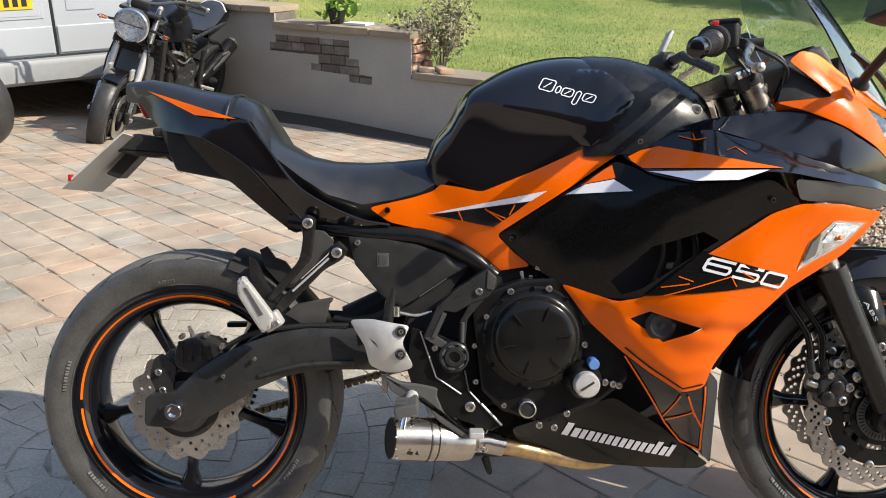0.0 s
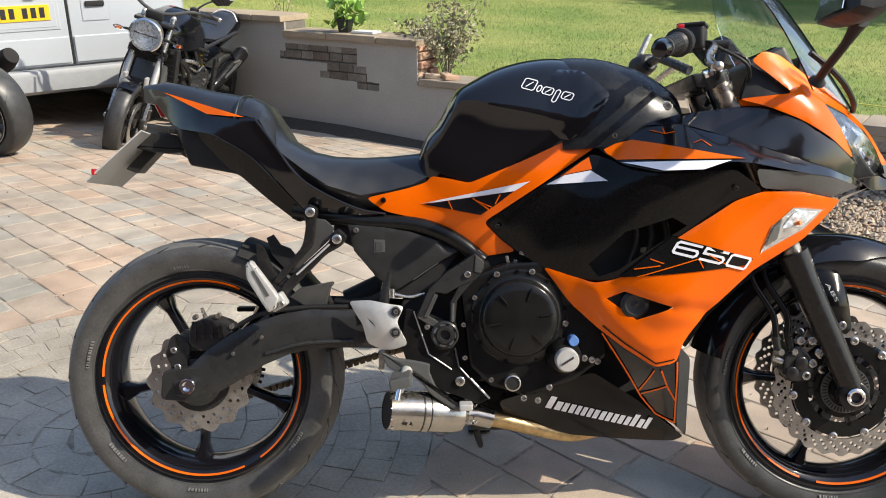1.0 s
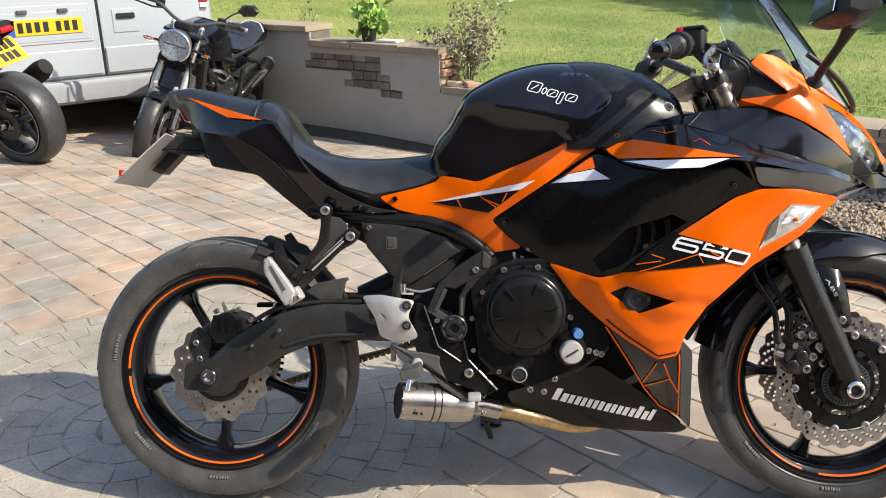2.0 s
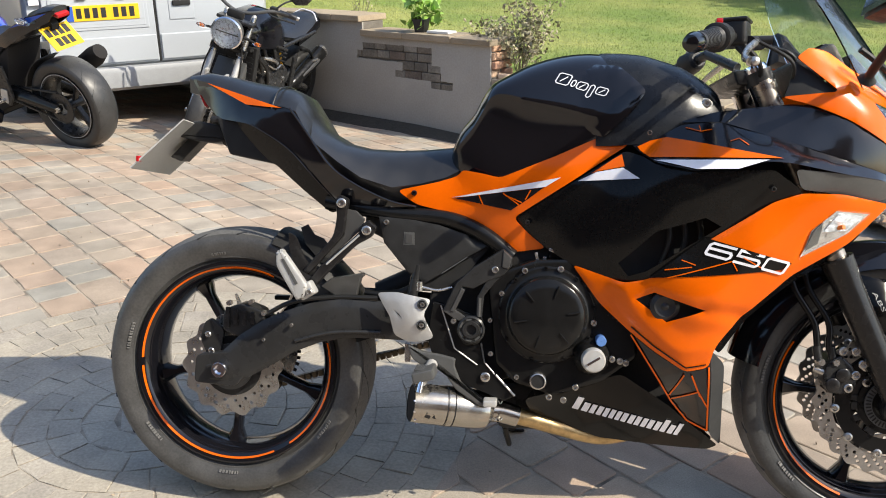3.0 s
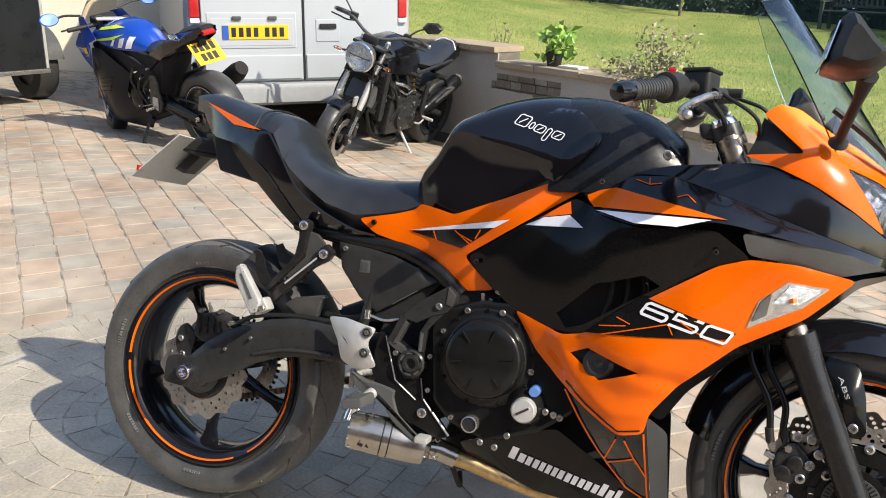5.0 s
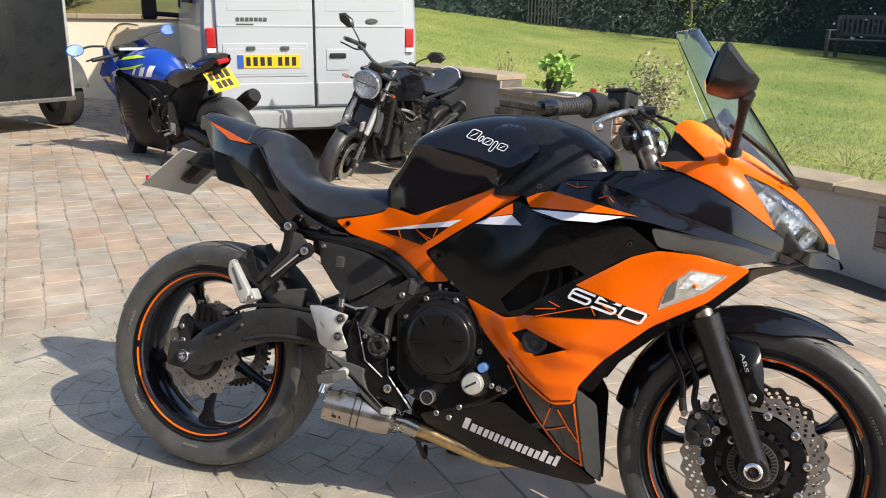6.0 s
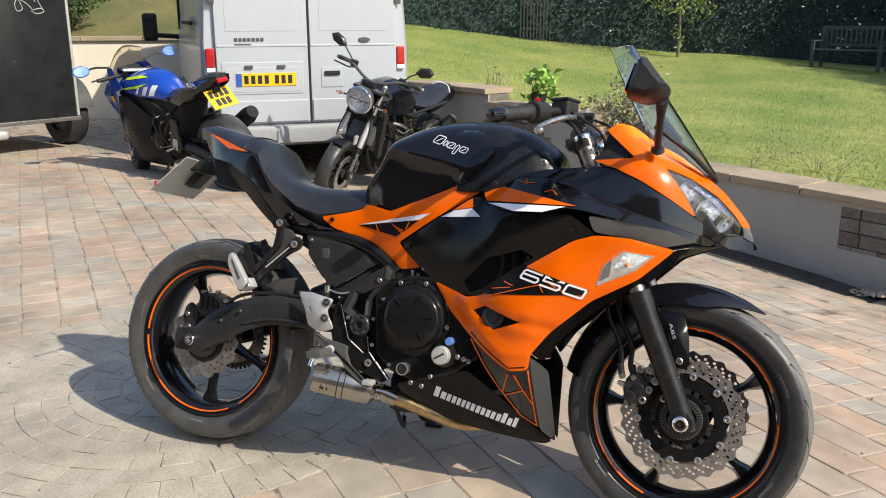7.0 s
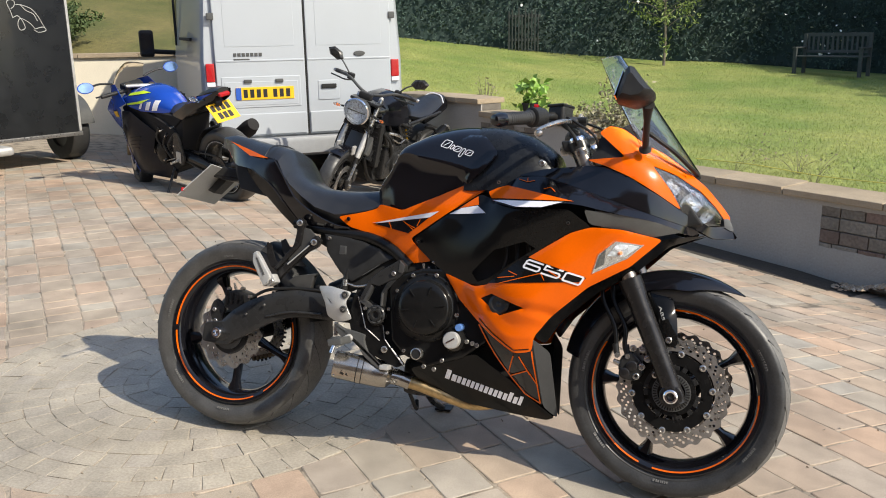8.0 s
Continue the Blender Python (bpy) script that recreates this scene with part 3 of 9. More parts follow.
brow = [(0.925, 0.190, 0.826), (0.994, 0.188, 0.846), (1.130, 0.195, 0.861), (1.166, 0.205, 0.858), (1.229, 0.215, 0.829), (1.298, 0.199, 0.791), (1.362, 0.153, 0.752), (1.395, 0.125, 0.732), (1.430, 0.087, 0.720), (1.472, 0.056, 0.722), (1.494, 0.050, 0.712), (1.504, 0.0485, 0.698), (1.500, 0.050, 0.692), (1.440, 0.078, 0.690)] + CREASE[:0:-1]
pair("upper_fairing", brow, BLACK, "glossy black upper fairing", inner=[(1.10, 0.206, 0.83), (1.2, 0.218, 0.80)])
upper = [(0.836, 0.180, 0.785), (0.878, 0.188, 0.792)] + [(x, w, z - 0.001) for x, w, z in CREASE] + [(1.400, 0.100, 0.692), (1.364, 0.155, 0.694), (1.295, 0.216, 0.719), (1.215, 0.252, 0.729), (1.116, 0.277, 0.747), (1.076, 0.282, 0.750), (0.946, 0.274, 0.731), (0.878, 0.253, 0.746), (0.860, 0.213, 0.761)]
upper_f, upper_ob = pair("shoulder_fairing", upper, BLACK, "glossy black shoulder of the fairing", inner=[(1.0, 0.250, 0.775), (1.10, 0.258, 0.77)])
decal("flash", [(0.8485, 0.7790), (0.8525, 0.7710), (0.8665, 0.7575), (1.098, 0.756), (0.968, 0.783), (0.901, 0.797), (0.872, 0.7905)], upper_f, ORANGE, upper_ob[0], "orange flash")
decal("stripe", [(0.872, 0.752), (0.945, 0.735), (1.017, 0.736), (1.072, 0.753)], upper_f, WHITE, upper_ob[0], "white stripe")
pair("grey_panel", [(1.123, 0.268, 0.737), (1.215, 0.248, 0.729), (1.295, 0.216, 0.719), (1.372, 0.16, 0.699), (1.281, 0.200, 0.675), (1.198, 0.235, 0.694), (1.138, 0.254, 0.700)], GREY, "grey satin panel")

low = [(0.730, 0.170, 0.546), (0.828, 0.200, 0.515), (0.871, 0.220, 0.524), (0.937, 0.235, 0.575), (1.014, 0.245, 0.626), (1.091, 0.250, 0.676), (1.142, 0.250, 0.693), (1.219, 0.240, 0.692), (1.321, 0.190, 0.674), (1.245, 0.200, 0.599),
       (1.140, 0.210, 0.537), (1.047, 0.210, 0.451), (1.004, 0.200, 0.393), (0.997, 0.190, 0.351), (0.951, 0.200, 0.343), (0.886, 0.200, 0.385), (0.841, 0.190, 0.420), (0.784, 0.180, 0.472)]
pocket = [(0.851, 0.485), (0.884, 0.500), (0.978, 0.469), (0.909, 0.443)]
low_inner = [(0.93, 0.243, 0.52), (1.06, 0.252, 0.60), (1.0, 0.24, 0.47)]
base_f = spline_through(low + low_inner, 1e-5)
CREASES = [([(0.828, 0.505), (0.838, 0.482), (0.853, 0.449), (0.915, 0.397), (0.941, 0.386), (1.000, 0.392)], 0.0080, 0.034),
           ([(0.978, 0.469), (1.020, 0.462), (1.050, 0.456)], -0.0060, 0.022),
           ([(0.800, 0.470), (0.828, 0.445), (0.850, 0.424)], -0.0060, 0.020)]


def crease_lift(x, z):
    """Folds pressed into the fairing: a height that falls away from each line."""
    out = 0.0
    for line, h, reach in CREASES:
        d = 9.0
        for (x0, z0), (x1, z1) in zip(line, line[1:]):
            ux, uz = x1 - x0, z1 - z0
            t = max(0.0, min(1.0, ((x - x0) * ux + (z - z0) * uz) / (ux * ux + uz * uz)))
            d = min(d, math.hypot(x - x0 - t * ux, z - z0 - t * uz))
        out += h * max(0.0, 1 - d / reach)
    return out


def low_f(x, z):
    return base_f(x, z) + crease_lift(x, z)


low_ob = [part("side_fairing", moved(sheet(rounded(flat(low)), low_f, side, 0.004, [pocket], 0.009), SKEW @ SKEW if side > 0 else Matrix.Identity(4)), ORANGE, moto, "orange painted fairing") for side in (-1, 1)]
for side in (-1, 1):
    rim_pts = [(1.430, 0.085, 0.697), (1.321, 0.184, 0.676), (1.245, 0.194, 0.601), (1.140, 0.204, 0.539), (1.047, 0.204, 0.453), (1.002, 0.194, 0.392), (1.026, 0.150, 0.372), (1.066, 0.160, 0.437), (1.156, 0.165, 0.520), (1.258, 0.150, 0.586), (1.335, 0.125, 0.660)]
    put_rim = sheet(rounded(flat(rim_pts)), spline_through(rim_pts, 1e-5), side, 0.004)
    part("inner_rim", moved(put_rim, SKEW @ SKEW) if side > 0 else put_rim, SIDEBLACK, moto, "black inner edge of the fairing")
decal("patch", [(0.872, 0.528), (0.972, 0.608), (1.136, 0.561), (1.118, 0.549)], low_f, SIDEBLACK, low_ob[0], "black patch")
for p, q in (((0.846, 0.428), (0.888, 0.394)), ((0.888, 0.394), (0.951, 0.352)), ((0.951, 0.352), (0.991, 0.358))):
    d = Vector((q[0] - p[0], q[1] - p[1])).normalized() * 0.0013
    decal("line", [(p[0] - d.y, p[1] + d.x), (q[0] - d.y, q[1] + d.x), (q[0] + d.y, q[1] - d.x), (p[0] + d.y, p[1] - d.x)], low_f, SIDEBLACK, low_ob[0], "black edge line", lift=0.002)
A650 = math.atan2(-0.040, 0.158)


def on_low(u, v):
    x, z = 0.963 + u * math.cos(A650) - v * math.sin(A650), 0.572 + u * math.sin(A650) + v * math.cos(A650)
    return x, -(low_f(x, z) + 0.0035), z


def strokes(paths, thick, place, shear):
    """Bars of one width along straight paths, mitred, as flat faces."""
    bms = []
    for path in paths:
        n = len(path)
        shut = path[0] == path[-1]
        left, right = [], []
        for i in range(n):
            p = Vector(path[i])
            u = (p - Vector(path[i - 1] if i else path[-2] if shut else path[0])).normalized() if i or shut else None
            v = (Vector(path[i + 1] if i < n - 1 else path[1]) - p).normalized() if i < n - 1 or shut else None
            u, v = u or v, v or u
            m = (Vector((-u.y, u.x)) + Vector((-v.y, v.x)))
            m = m / max(m.length_squared / 2, 0.5)
            left.append(p + m * thick / 2)
            right.append(p - m * thick / 2)
        vs = [place(q.x + shear * q.y, q.y) for q in left + right]
        bms.append(bm_of(vs, [(i, i + 1, n + i + 1, n + i) for i in range(n - 1)]))
    return joined(*bms)


SIX = [(0.046, 0.023), (0.004, 0.023), (0.0, 0.019), (0.0, 0.003), (0.003, 0.0), (0.039, 0.0), (0.043, 0.004), (0.043, 0.009), (0.040, 0.0125), (0.0, 0.0125)]
FIVE = [(0.046, 0.023), (0.0, 0.023), (0.0, 0.0125), (0.039, 0.0125), (0.043, 0.009), (0.043, 0.004), (0.039, 0.0), (-0.003, 0.0)]
NIL = [(0.004, 0.023), (0.041, 0.023), (0.044, 0.020), (0.044, 0.003), (0.041, 0.0), (0.003, 0.0), (0.0, 0.003), (0.0, 0.020), (0.004, 0.023)]
for k, glyph in enumerate((SIX, FIVE, NIL)):
    part("number", strokes([[(x + 0.054 * k, z) for x, z in glyph]], 0.0050, lambda u, v: on_low(u + 0.006, v + 0.008), 0.30), WHITE, low_ob[0], "white outlined digit", smooth=False)
for i, side in enumerate((-1, 1)):
    lo = part("indicator", sheet([(1.150, 0.574), (1.165, 0.624), (1.207, 0.661), (1.276, 0.656), (1.236, 0.619)], low_f, side, 0.002, (), 0.02, 0.003), BLINKER, moto, "clear indicator in the fairing")
    part("lens", sheet([(1.147, 0.570), (1.163, 0.626), (1.206, 0.664), (1.280, 0.658), (1.238, 0.618)], low_f, side, 0.002, (), 0.02, 0.010), LENS, lo).visible_shadow = False
    # The reflector's bright and dark reflections put in as pale and grey plates.
    part("facet", sheet([(1.186, 0.622), (1.212, 0.656), (1.264, 0.651), (1.230, 0.624)], low_f, side, 0.002, (), 0.02, 0.006), BRIGHTBOWL, lo, "bright upper facet")
    part("facet", sheet([(1.157, 0.586), (1.168, 0.622), (1.184, 0.640), (1.179, 0.600)], low_f, side, 0.002, (), 0.02, 0.006), GREY, lo, "dark end facet")
    for k in range(5):
        x = 1.180 + 0.014 * k
        part("rib", sheet([(x, 0.600 + 0.012 * k), (x + 0.003, 0.602 + 0.012 * k), (x + 0.006, 0.640 + 0.003 * k), (x + 0.003, 0.640 + 0.003 * k)], low_f, side, 0.003, (), 0.02, 0.006), BLINKER, lo)
    part("bulb", tube([(1.215, side * 0.225, 0.63), (1.222, side * 0.236, 0.632)], 0.0045), AMBER, lo)

lowb = [(0.841, 0.188, 0.418), (0.886, 0.198, 0.383), (0.951, 0.198, 0.341), (0.995, 0.188, 0.349), (1.000, 0.193, 0.384), (1.022, 0.100, 0.195), (0.971, 0.115, 0.227), (0.936, 0.135, 0.270)]
lowb_f, lowb_ob = pair("lower_fairing", lowb, BLACK)
belly = [(0.641, 0.150, 0.265), (0.834, 0.160, 0.326), (0.936, 0.132, 0.257), (0.971, 0.112, 0.224), (1.050, 0.060, 0.160), (1.028, 0.060, 0.150), (0.795, 0.090, 0.176), (0.656, 0.110, 0.228)]
belly_f, belly_ob = pair("belly_pan", belly, SIDEBLACK)
pair("fairing_edge", [(0.999, 0.198, 0.387), (1.039, 0.140, 0.349), (1.057, 0.050, 0.157), (1.023, 0.100, 0.193)], EDGEGREY)

nose = [(1.111, 0.200, 0.874), (1.214, 0.210, 0.883), (1.163, 0.200, 0.927), (1.139, 0.190, 0.949), (1.165, 0.180, 0.969), (1.200, 0.170, 0.963), (1.259, 0.160, 0.923), (1.306, 0.130, 0.905), (1.378, 0.095, 0.856), (1.416, 0.078, 0.828), (1.464, 0.055, 0.776), (1.485, 0.049, 0.748),
        (1.478, 0.053, 0.736), (1.469, 0.060, 0.743), (1.446, 0.080, 0.773), (1.403, 0.113, 0.813), (1.343, 0.150, 0.847), (1.281, 0.190, 0.867), (1.332, 0.174, 0.803), (1.361, 0.156, 0.755), (1.298, 0.202, 0.793), (1.229, 0.218, 0.831), (1.164, 0.212, 0.858)]
pair("nose_fairing", nose, ORANGE, "orange painted nose")
pair("nose_tip", [(1.464, 0.063, 0.744), (1.482, 0.051, 0.746), (1.496, 0.0485, 0.714), (1.486, 0.052, 0.714), (1.470, 0.058, 0.722)], GREY, "grey nose tip", step=0.01, lift=0.003)
lamp_pts = [(1.281, 0.189, 0.866), (1.342, 0.149, 0.845), (1.402, 0.112, 0.811), (1.445, 0.079, 0.771), (1.468, 0.059, 0.742), (1.470, 0.056, 0.726), (1.430, 0.086, 0.722), (1.395, 0.124, 0.734), (1.362, 0.152, 0.754), (1.333, 0.172, 0.803)]
hf = spline_through(lamp_pts + [(1.38, 0.146, 0.785)], 1e-5)
hp = [(x, z) for x, w, z in lamp_pts]
for side in (-1, 1):
    sk = SKEW @ SKEW if side > 0 else Matrix.Identity(4)
    hl = part("headlight", moved(sheet(hp, hf, side, 0.003, (), 0.02, -0.026), sk), DARKBOX, moto, "clear faceted headlight")
    for lo in range(len(hp)):
        (x0, z0), (x1, z1) = hp[lo], hp[(lo + 1) % len(hp)]
        wa, wb = hf(x0, z0), hf(x1, z1)
        part("bezel", moved(fixed(bm_of([(x0, side * (wa - 0.002), z0), (x1, side * (wb - 0.002), z1), (x1 + (1.375 - x1) * 0.12, side * (wb - 0.026), z1 + (0.79 - z1) * 0.12), (x0 + (1.375 - x0) * 0.12, side * (wa - 0.026), z0 + (0.79 - z0) * 0.12)], [(0, 1, 2, 3)])), sk), DARKBOX, hl)
    # stepped reflector bowls: low beam behind, main beam in front
    for (cx, cz), rx, rz, turn, dep in (((1.338, 0.818), 0.022, 0.042, -34, 0.030), ((1.384, 0.775), 0.026, 0.040, -38, 0.030), ((1.425, 0.748), 0.014, 0.026, -44, 0.030)):
        rings = []
        for q, d in ((1.0, 0.006), (0.96, 0.010), (0.72, 0.018), (0.40, 0.023), (0.15, 0.024)):
            r = []
            for j in range(14):
                a = 2 * math.pi * j / 14
                k = q * (1.0 if j % 2 else 0.93)
                u, v = rx * k * math.cos(a), rz * k * math.sin(a)
                c, s_ = math.cos(radians(turn)), math.sin(radians(turn))
                x, z = cx + u * c - v * s_, cz + u * s_ + v * c
                r.append((x, side * (hf(x, z) - d), z))
            rings.append(r)
        part("reflector", moved(loft(rings, caps=False), sk), FACET, hl, smooth=False)
        part("bulb", moved(tube([(cx, side * (hf(cx, cz) - 0.025), cz), (cx + 0.004, side * (hf(cx, cz) - 0.016), cz)], [0.005, 0.004], 10), sk), STEEL, hl)
    part("light_bar", moved(sheet([(1.300, 0.858), (1.342, 0.841), (1.398, 0.806), (1.438, 0.770), (1.433, 0.765), (1.392, 0.797), (1.338, 0.832)], hf, side, 0.004, (), 0.012, -0.010), sk), FACET, hl, "bright strip")
    part("divider", moved(sheet([(1.358, 0.815), (1.365, 0.808), (1.350, 0.768), (1.344, 0.774)], hf, side, 0.02, (), 0.012, -0.012), sk), DARKBOX, hl)
    part("lens", moved(sheet(hp, hf, side, 0.002, (), 0.015, 0.0), sk), LENS, hl).visible_shadow = False

# screen
def screen():
    rings = []
    for k in range(11):
        t = k / 10
        cx, cz = 1.40 - 0.235 * t - 0.02 * math.sin(math.pi * t), 0.865 + 0.325 * t + 0.03 * math.sin(math.pi * t)
        hw = 0.13 + 0.04 * math.sin(math.pi * min(1, t * 1.1)) - 0.075 * t ** 2
        rings.append([(cx - 0.11 * (abs(u) ** 2) * (1 - 0.55 * t), u * hw, cz - 0.02 * abs(u) ** 2) for u in [j / 8 - 1 for j in range(17)]])
    return loft(rings, closed=False)


for side in (-1, 1):
    part("screen_trim", moved(tube(curve([(1.250, side * 0.158, 0.962), (1.290, side * 0.148, 0.935), (1.335, side * 0.118, 0.905), (1.375, side * 0.075, 0.872), (1.395, side * 0.03, 0.858)]), 0.006, 8), SKEW), MATTE, moto, "black trim below the screen")
bm = moved(screen(), SKEW)
bmesh.ops.solidify(bm, geom=bm.faces[:], thickness=0.003)
part("windscreen", bm, SMOKE, moto, "smoked clear windscreen").visible_shadow = False


# tank and seats
def rings_of(rows, n=24, ex=0.85, ez=0.8):
    out = []
    for x, zb, zt, hw in rows:
        r = []
        for k in range(n + 1):
            a = math.pi * k / n
            c, s = math.cos(a), math.sin(a)
            r.append((x, -hw * math.copysign(abs(c) ** ex, c), zb + (zt - zb) * abs(s) ** ez))
        out.append(r)
    return out


# x, foot height, crease height, top height, half widths at the foot, the knee hollow and the crease
TANK = [(0.476, 0.735, 0.750, 0.766, 0.045, 0.048, 0.050), (0.484, 0.728, 0.765, 0.787, 0.072, 0.078, 0.081), (0.498, 0.720, 0.783, 0.820, 0.086, 0.094, 0.099), (0.525, 0.714, 0.815, 0.853, 0.098, 0.106, 0.113), (0.545, 0.711, 0.847, 0.891, 0.106, 0.113, 0.122), (0.563, 0.710, 0.876, 0.913, 0.112, 0.117, 0.130),
        (0.590, 0.712, 0.882, 0.930, 0.118, 0.122, 0.138), (0.640, 0.725, 0.870, 0.956, 0.126, 0.130, 0.148), (0.700, 0.745, 0.857, 0.973, 0.132, 0.138, 0.153), (0.760, 0.775, 0.842, 0.979, 0.138, 0.146, 0.155), (0.810, 0.800, 0.830, 0.973, 0.140, 0.147, 0.153), (0.850, 0.815, 0.835, 0.958, 0.130, 0.136, 0.142)]


def tank_section(row, n=16):
    """Half widths and heights from the foot over the crease to the top."""
    x, zb, zc, zt, hb, hk, hc = row
    out = [(hb, zb), (hb + (hk - hb) * 0.6, zb + (zc - zb) * 0.2), (hk, zb + (zc - zb) * 0.5), (hk + (hc - hk) * 0.25, zb + (zc - zb) * 0.82), (hc - 0.002, zc - 0.005)]
    for k in range(n + 1):
        t = k / n
        out.append((hc * (1 - 0.25 * t - 0.75 * t ** 2.3), zc + (zt - zc) * (1 - (1 - t) ** 1.8)))
    return out


def smooth_rows(rows, n=6):
    a = [np.array(r) for r in rows]
    a = [2 * a[0] - a[1]] + a + [2 * a[-1] - a[-2]]
    out = []
    for i in range(1, len(a) - 2):
        for k in range(n):
            t = k / n
            out.append(tuple(0.5 * (2 * a[i] + (a[i + 1] - a[i - 1]) * t + (2 * a[i - 1] - 5 * a[i] + 4 * a[i + 1] - a[i + 2]) * t * t + (3 * a[i] - a[i - 1] - 3 * a[i + 1] + a[i + 2]) * t ** 3)))
    return out + [tuple(rows[-1])]


rings = []
for row in smooth_rows(TANK, 8):
    half = tank_section(row)
    rings.append([(row[0], -w, z) for w, z in half] + [(row[0], w, z) for w, z in half[-2::-1]])
part("fuel_tank", moved(loft(rings), SKEW), BLACK, moto, "glossy black fuel tank with hollowed sides")
COVER = [(0.77, 0.78, 0.976, 0.150), (0.80, 0.78, 0.979, 0.154), (0.86, 0.785, 0.975, 0.156), (0.90, 0.79, 0.965, 0.153), (0.945, 0.80, 0.949, 0.145), (0.985, 0.81, 0.925, 0.130), (1.012, 0.82, 0.902, 0.115), (1.020, 0.825, 0.880, 0.105)]


def flank(x, z):
    """Half width of tank and cover together."""
    best = 0.0
    if TANK[0][0] <= x <= TANK[-1][0]:
        half = tank_section([float(np.interp(x, [r[0] for r in TANK], [r[i] for r in TANK])) for i in range(7)])
        best = float(np.interp(z, [q[1] for q in half], [q[0] for q in half]))
    if COVER[0][0] <= x <= COVER[-1][0]:
        zb, zt, hw = (np.interp(x, [r[0] for r in COVER], [r[i] for r in COVER]) for i in (1, 2, 3))
        q = min(1, max(0, (z - zb) / (zt - zb))) ** 1.25
        best = max(best, hw * max(0.0, 1 - q * q) ** 0.425)
    return best


def shoulder(x, z):
    return flank(x, z) + 0.014 * min(1.0, max(0.0, (x - 0.735) / 0.07)) ** 1.5 + 0.0004


lobe = [(0.712, 0.835), (0.760, 0.803), (0.785, 0.797), (0.832, 0.842), (0.862, 0.882), (0.860, 0.893), (0.832, 0.922), (0.812, 0.940), (0.760, 0.945), (0.72, 0.90)]
for side in (-1, 1):
    part("tank_shoulder", moved(sheet(rounded(lobe), shoulder, side, 0.02, (), 0.012, 0.0, 0.004), SKEW), BLACK, moto, "pointed front shoulder of the tank")
part("tank_cover", moved(loft(rings_of(smooth_rows(COVER), 36)), SKEW), DARKCOVER, moto, "matte black front cover of the tank")


def cushion(rows, drop=0.03, n=16):
    out = []
    for x, ze, zt, hw in rows:
        r = [(x, -hw * 0.86, ze - drop)]
        for k in range(n + 1):
            u = 2 * k / n - 1
            r.append((x, hw * u, ze + (zt - ze) * (1 - abs(u) ** 3.0)))
        r.append((x, hw * 0.86, ze - drop))
        out.append(r)
    return loft(out)


part("rider_seat", cushion([(0.186, 0.803, 0.85, 0.14), (0.205, 0.780, 0.815, 0.145), (0.252, 0.744, 0.788, 0.15), (0.299, 0.713, 0.777, 0.146), (0.361, 0.694, 0.774, 0.133), (0.418, 0.702, 0.776, 0.124), (0.472, 0.716, 0.781, 0.116), (0.503, 0.733, 0.785, 0.105)]), VINYL, moto, "black vinyl rider seat")
part("pillion_seat", cushion([(-0.112, 0.928, 0.936, 0.02), (-0.06, 0.917, 0.941, 0.06), (0.0, 0.89, 0.930, 0.09), (0.047, 0.867, 0.919, 0.11), (0.133, 0.857, 0.903, 0.135), (0.16, 0.848, 0.889, 0.14), (0.187, 0.802, 0.845, 0.145), (0.2, 0.785, 0.815, 0.14)]), VINYL, moto, "black vinyl pillion seat")


# wheels
def tyre_profile(R, width, rim):
    h = width / 2
    pts = [(rim - 0.006, -h * 0.62), (rim + 0.004, -h * 0.72), (rim + 0.0055, -h * 0.745), (rim + 0.0075, -h * 0.745), (rim + 0.009, -h * 0.765), (rim + 0.012, -h * 0.80), (rim + 0.0135, -h * 0.83), (rim + 0.0155, -h * 0.83), (rim + 0.017, -h * 0.835), (rim + (R - rim) * 0.45, -h * 0.98), (rim + (R - rim) * 0.66, -h * 0.97)]
    for k in range(13):
        a = math.pi * (k / 12 - 0.5)
        pts.append((R - (R - rim) * 0.34 * (1 - math.cos(a)) , h * 0.97 * math.sin(a)))
    pts += [(r, -y) for r, y in reversed(pts[:11])]
    out = []
    for p in pts:
        if not out or abs(p[0] - out[-1][0]) + abs(p[1] - out[-1][1]) > 1e-4:
            out.append(p)
    return out


def tyre_parts(w, R, width, rimr, M, n, rubber=None, tread=None):
    """Side walls and tread of one tyre."""
    p = tyre_profile(R, width, rimr)
    part("tyre", moved(joined(lathe(p[:13], n), lathe(p[-13:], n)), M), rubber or RUBBER, w, "black tyre side walls")
    part("tread", moved(lathe(p[12:-12], n), M), tread or DUSTY, w, "worn tread")
    rng = random.Random(int(R * 1000))
    r0 = rimr + (R - rimr) * 0.30
    y0 = -width / 2 * 0.925
    for start, count in ((20, 9), (95, 6), (160, 10), (215, 8), (262, 7), (320, 8)):
        a, marks = radians(start), []
        for k in range(count):
            d = rng.uniform(0.010, 0.022)
            q = box(-0.0035, 0.0035, -0.0012, 0.0004, -d * r0 / 2, d * r0 / 2, 0.0004, 1)
            slant = math.atan2(width / 2 * 0.14, (R - rimr) * 0.24)
            marks.append(moved(q, Matrix.Rotation(-a, 4, "Y") @ Matrix.Translation((r0, y0, 0)) @ Matrix.Rotation(-slant, 4, "Z")))
            a += d + 0.009
        part("sidewall_marking", moved(joined(*marks), M), DUSTY, w)


